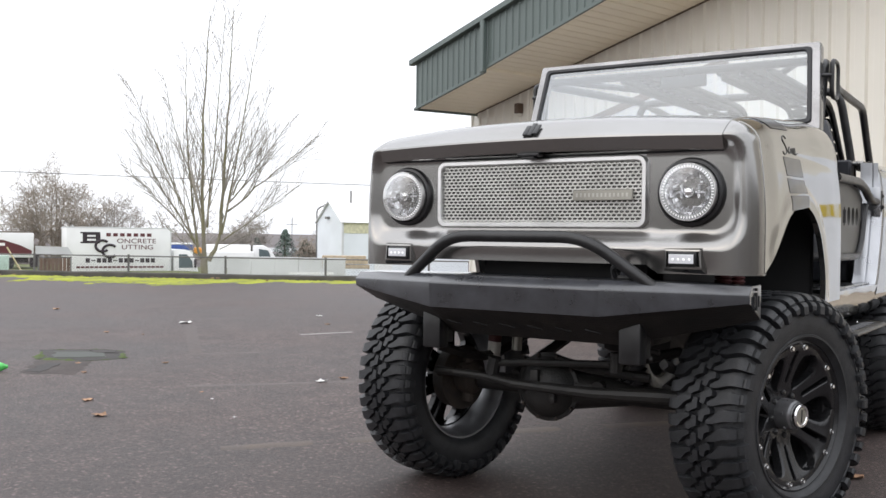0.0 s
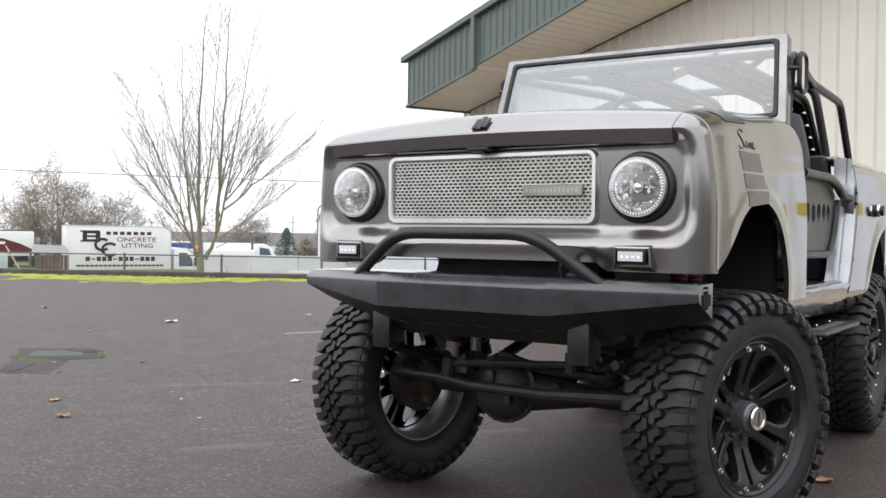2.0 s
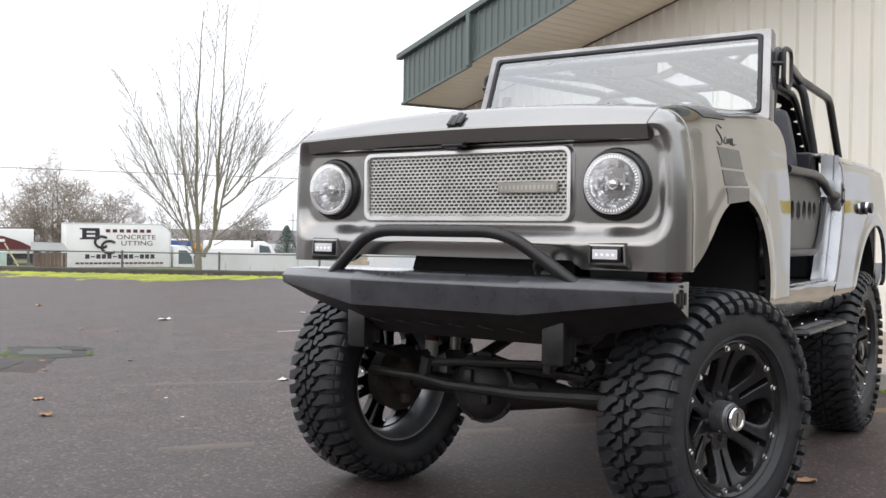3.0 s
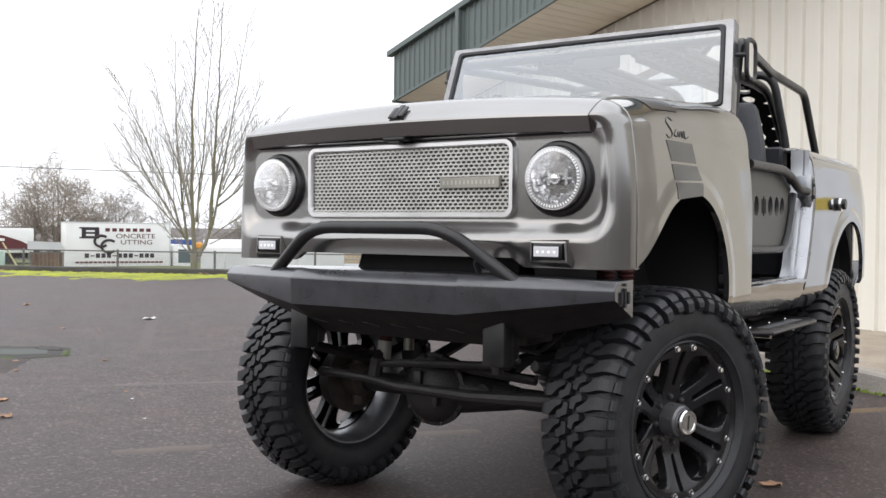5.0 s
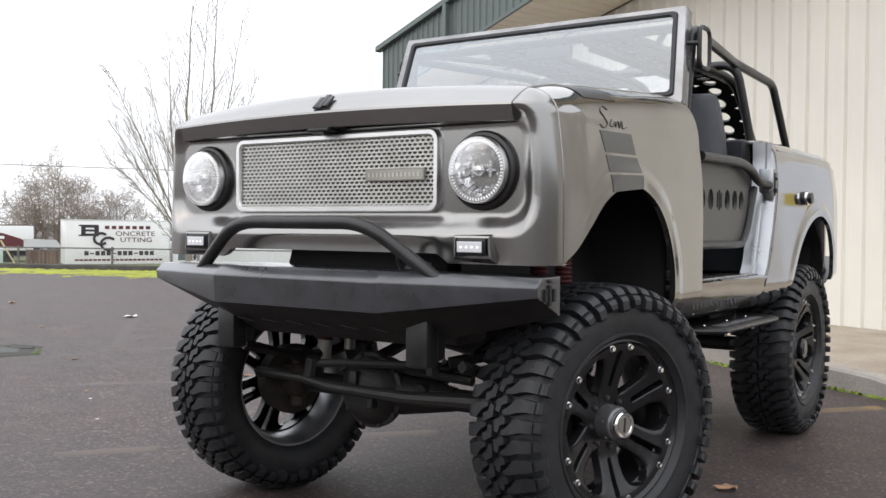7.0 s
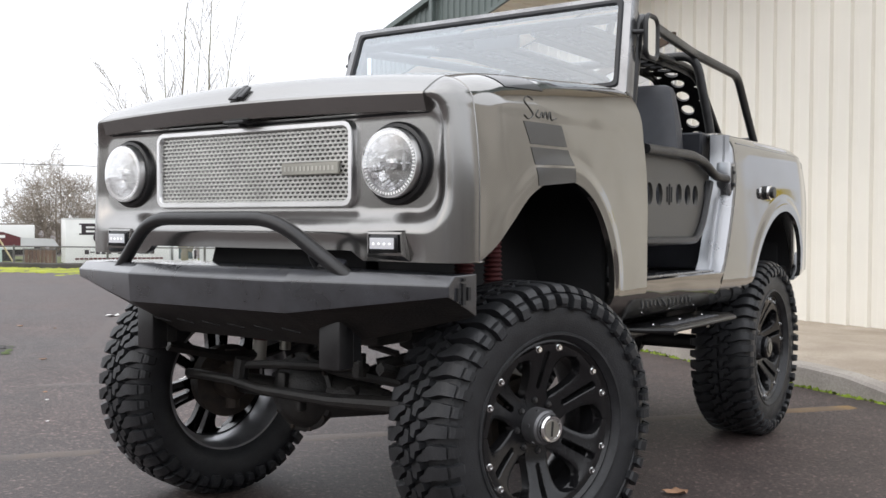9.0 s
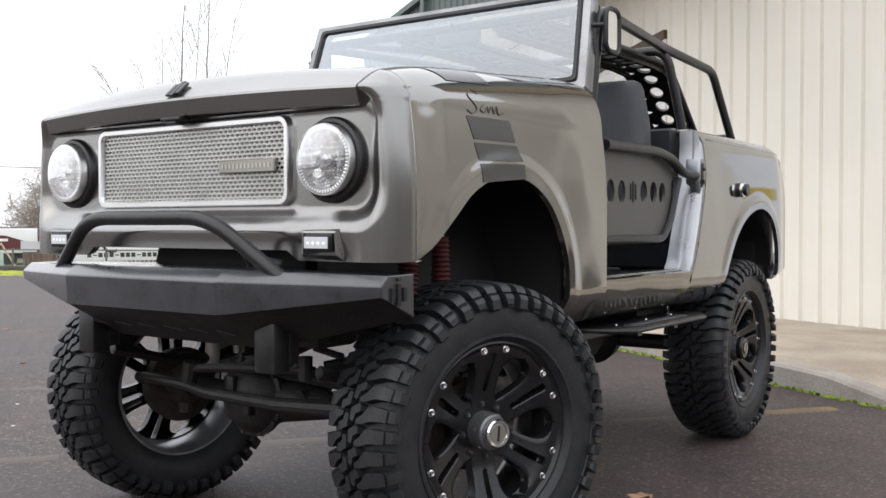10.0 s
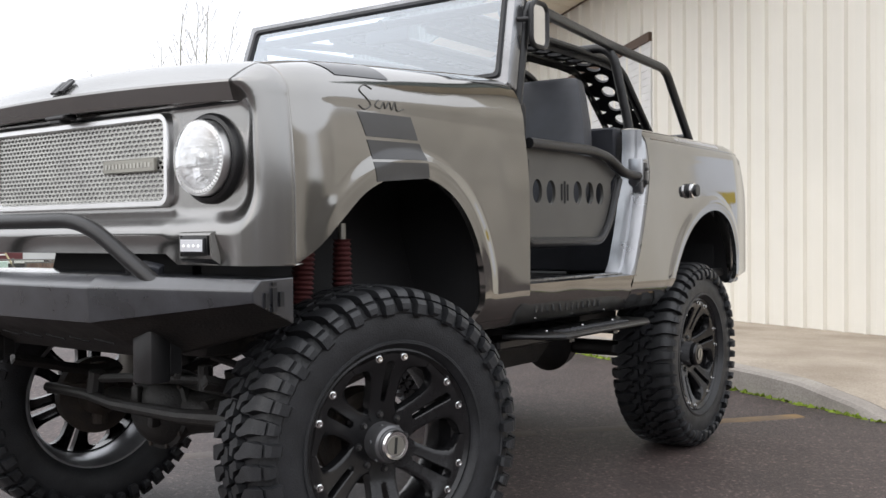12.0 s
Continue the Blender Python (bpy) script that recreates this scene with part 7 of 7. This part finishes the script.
M_FAINT = mat("nearly_gone_yellow_line", (0.115, 0.085, 0.066), 0.6, 0, 0.3, 5.0, 0.4, 120, tint=(0.068, 0.051, 0.045))
for t0, t1, mm in ((0.0, 0.10, M_FAINT), (0.14, 0.40, M_FAINT), (0.46, 0.66, M_FAINT), (0.70, 0.80, M_FAINT), (0.845, 1.0, M_LINE)):
    mark(-2.0 + 3.06 * t0, -0.18 + 3.80 * t0, -2.0 + 3.06 * t1, -0.18 + 3.80 * t1, 0.09, mm, "worn yellow parking line", 1)
mark(-3.85, 1.22, -2.95, 2.12, 0.045, M_WHITELINE, "faint worn parking line", 2)
mark(-5.45, 2.62, -4.9, 3.25, 0.05, M_WHITELINE, "faint worn parking line", 4)
mark(-8.75, 5.48, -8.2, 6.2, 0.06, M_WHITELINE, "faint worn parking line", 5)
mark(-8.6, 5.45, -5.45, 2.75, 0.10, mat("faint_orange_mark", (0.098, 0.076, 0.070), 0.65, 0, 0.25, 2.0, 0.5, 120, tint=(0.068, 0.052, 0.048)), "faint faded cross mark", 6)
mark(-5.9, 4.75, -5.6, 5.35, 0.07, mat("worn_white_paint", (0.30, 0.28, 0.27), 0.8, 0, 0.2, 12), "worn white mark", 7)


def patch(outline, up, material, name, label, kind="structure", wob=0.05):
    """A flat stain or layer on the lot whose rim slopes down to the asphalt."""
    bm = bmesh.new()
    pts = [(x + wob * noise.noise((x * 6, y * 6, 1)), y + wob * noise.noise((x * 6, y * 6, 8))) for x, y in resample([*outline, outline[0]], 48)[:-1]]
    n = len(pts)
    cx, cy = sum(p[0] for p in pts) / n, sum(p[1] for p in pts) / n
    top = [bm.verts.new(on_lot(x, y, up)) for x, y in pts]
    foot = [bm.verts.new(on_lot(x + (x - cx) * 0.06, y + (y - cy) * 0.06, -0.002)) for x, y in pts]
    bm.faces.new(top)
    for k in range(n):
        bm.faces.new((top[k], foot[k], foot[(k + 1) % n], top[(k + 1) % n]))
    return solid(name, bm, material, label, name.replace("_", " "), kind=kind)


patch([(-6.25, 1.60), (-5.72, 1.74), (-5.10, 1.14), (-5.56, 0.94)], 0.004, M_PATCH, "trim_patch", "darker patched asphalt beside the drain")
patch([(-5.98, 1.45), (-5.80, 1.50), (-5.42, 1.06), (-5.58, 1.00)], 0.008, M_WET, "trim_damp_strip", "damp dark strip in the patch")
# Flat layers: the basin's and opening's dark colour stands for the shade of depth.
patch([(-6.90, 2.05), (-6.42, 2.44), (-6.16, 2.44), (-5.68, 2.07), (-5.76, 1.74), (-6.26, 1.58)], 0.005, M_WET, "trim_drain_basin", "flat drain basin, damp floor darkened to look sunken")
patch([(-6.66, 2.00), (-6.22, 2.26), (-5.86, 2.04), (-6.22, 1.72)], 0.010, mat("wet_silt", (0.040, 0.045, 0.036), 0.62, 0, 0.3, 5, 0.2, 40), "trim_drain_floor", "grey silt on the floor of the drain")
patch([(-6.50, 2.34), (-6.30, 2.42), (-6.02, 2.28), (-6.24, 2.18)], 0.012, M_WET, "trim_drain_gap", "flat black patch drawn as the dark drain opening")
rim = resample([(-6.90, 2.05), (-6.42, 2.44), (-6.16, 2.44), (-5.68, 2.07), (-5.76, 1.74), (-6.26, 1.58), (-6.90, 2.05)], 80)
rows = []
for i, (x, y) in enumerate(rim):
    k = 0.001 + 0.085 * max(0, -0.12 + noise.noise((i * 0.35, 2, 0)) + (0.5 if 50 < i < 72 else 0.0) + (0.4 if 28 < i < 40 else 0))
    c = Vector((-6.25, 2.0, 0))
    r = (Vector((x, y, 0)) - c).normalized()
    rows.append([on_lot(x + r.x * k, y + r.y * k, 0.004), on_lot(x, y, 0.006 + 0.3 * k), on_lot(x - r.x * k, y - r.y * k, 0.006)])
solid("moss_rim", grid(rows), mat("dull_green_moss", (0.085, 0.115, 0.03), 0.9, 0, 0.3, 8, 0.4, 60, tint=(0.06, 0.08, 0.03)), "green moss round the drain", "moss", kind="stuff")
bm = bmesh.new()
rr = random.Random(5)
for u in np.arange(-3.0, 6.0, 0.014):
    if rr.random() < 0.85:
        y = kerb_line(u) - 0.012 - 0.03 * rr.random()
        h = rr.uniform(0.008, 0.028)
        p = BUILD @ Vector((u, y, 0.0))
        q = [p + Vector((rr.uniform(-0.03, 0.03), rr.uniform(-0.025, 0.025), 0.001)) for _ in range(4)]
        top = p + Vector((rr.uniform(-0.01, 0.01), rr.uniform(-0.01, 0.01), h))
        vs = [bm.verts.new(v) for v in q] + [bm.verts.new(top)]
        for i in range(4):
            bm.faces.new((vs[i], vs[(i + 1) % 4], vs[4]))
solid("kerb_moss", bm, mat("bright_moss", (0.20, 0.27, 0.03), 0.9, 0, 0.3, 12), "bright green moss at the foot of the kerb", "moss", kind="stuff")


def leaf(x, y, size, turn, material=None, label="dry brown fallen leaf on the asphalt", up=0.0, name="fallen_leaf"):
    rg = random.Random(int(x * 100) + int(y * 10))
    pts = []
    for k in range(15):
        a = 2 * math.pi * k / 15
        r = size * (0.5 + 0.28 * abs(math.cos(2.5 * a)) + rg.uniform(-0.06, 0.06))
        pts.append((r * math.cos(a), r * 0.75 * math.sin(a), size * (0.10 + 0.25 * rg.random() * (1 if k % 3 == 0 else 0.4))))
    rows = [[(0, 0, size * 0.04)] * 15, [(p[0] * 0.5, p[1] * 0.5, size * 0.05 + p[2] * 0.2) for p in pts], pts]
    bm = grid(rows, cyclic=True)
    bmesh.ops.solidify(bm, geom=list(bm.faces), thickness=0.002)
    moved(bm, Matrix.Translation(on_lot(x, y, up)) @ Matrix.Rotation(turn, 4, "Z"))
    solid(name, bm, material or M_LEAF, label, name.replace("_", " "), "litter on the lot")


for x, y, s, t in ((-3.33, 0.06, 0.072, 0.3), (-3.90, 0.39, 0.068, 2.0), (-3.12, 2.19, 0.055, 1.0), (-5.08, 2.06, 0.045, 4.0), (-11.95, 5.67, 0.10, 2.2), (0.89, 1.12, 0.075, 0.8), (-5.13, 1.25, 0.045, 3.0), (-6.52, 5.98, 0.06, 1.2), (-7.99, 3.63, 0.05, 0.2), (-3.54, 1.09, 0.022, 1.5), (-5.7, 1.6, 0.04, 5.0), (-7.41, 3.7, 0.03, 2.5)):
    leaf(x, y, s, t)
for x, y, s, t in ((-8.18, 5.03, 0.13, 0.5), (-3.14, 1.95, 0.07, 1.4), (-7.57, 7.02, 0.07, 0.2), (-3.24, 0.91, 0.02, 2.0), (-2.6, 0.5, 0.015, 1.0)):
    leaf(x, y, s, t, M_PAPER, "scrap of white litter on the asphalt", name="litter_scrap")
for k in range(26):
    a = -16 + 30 * rr.random()
    p = along_kerb(a, -0.15 - 1.2 * rr.random() ** 2, 0)
    leaf(p.x, p.y, rr.uniform(0.05, 0.11), rr.random() * 6, None if rr.random() < 0.8 else M_PAPER, "dry fallen leaf lying in the moss", 0.03)
bot = lathe([(0.0, -0.11), (0.035, -0.11), (0.04, -0.10), (0.04, 0.03), (0.032, 0.06), (0.016, 0.085), (0.016, 0.10), (0.0, 0.10)], 20)
solid("plastic_bottle", moved(bot, Matrix.Translation(on_lot(-5.80, 0.87, 0.041)) @ Matrix.Rotation(0.9, 4, "Z")), M_BOTTLE, "bright green plastic bottle lying on the asphalt", "bottle")
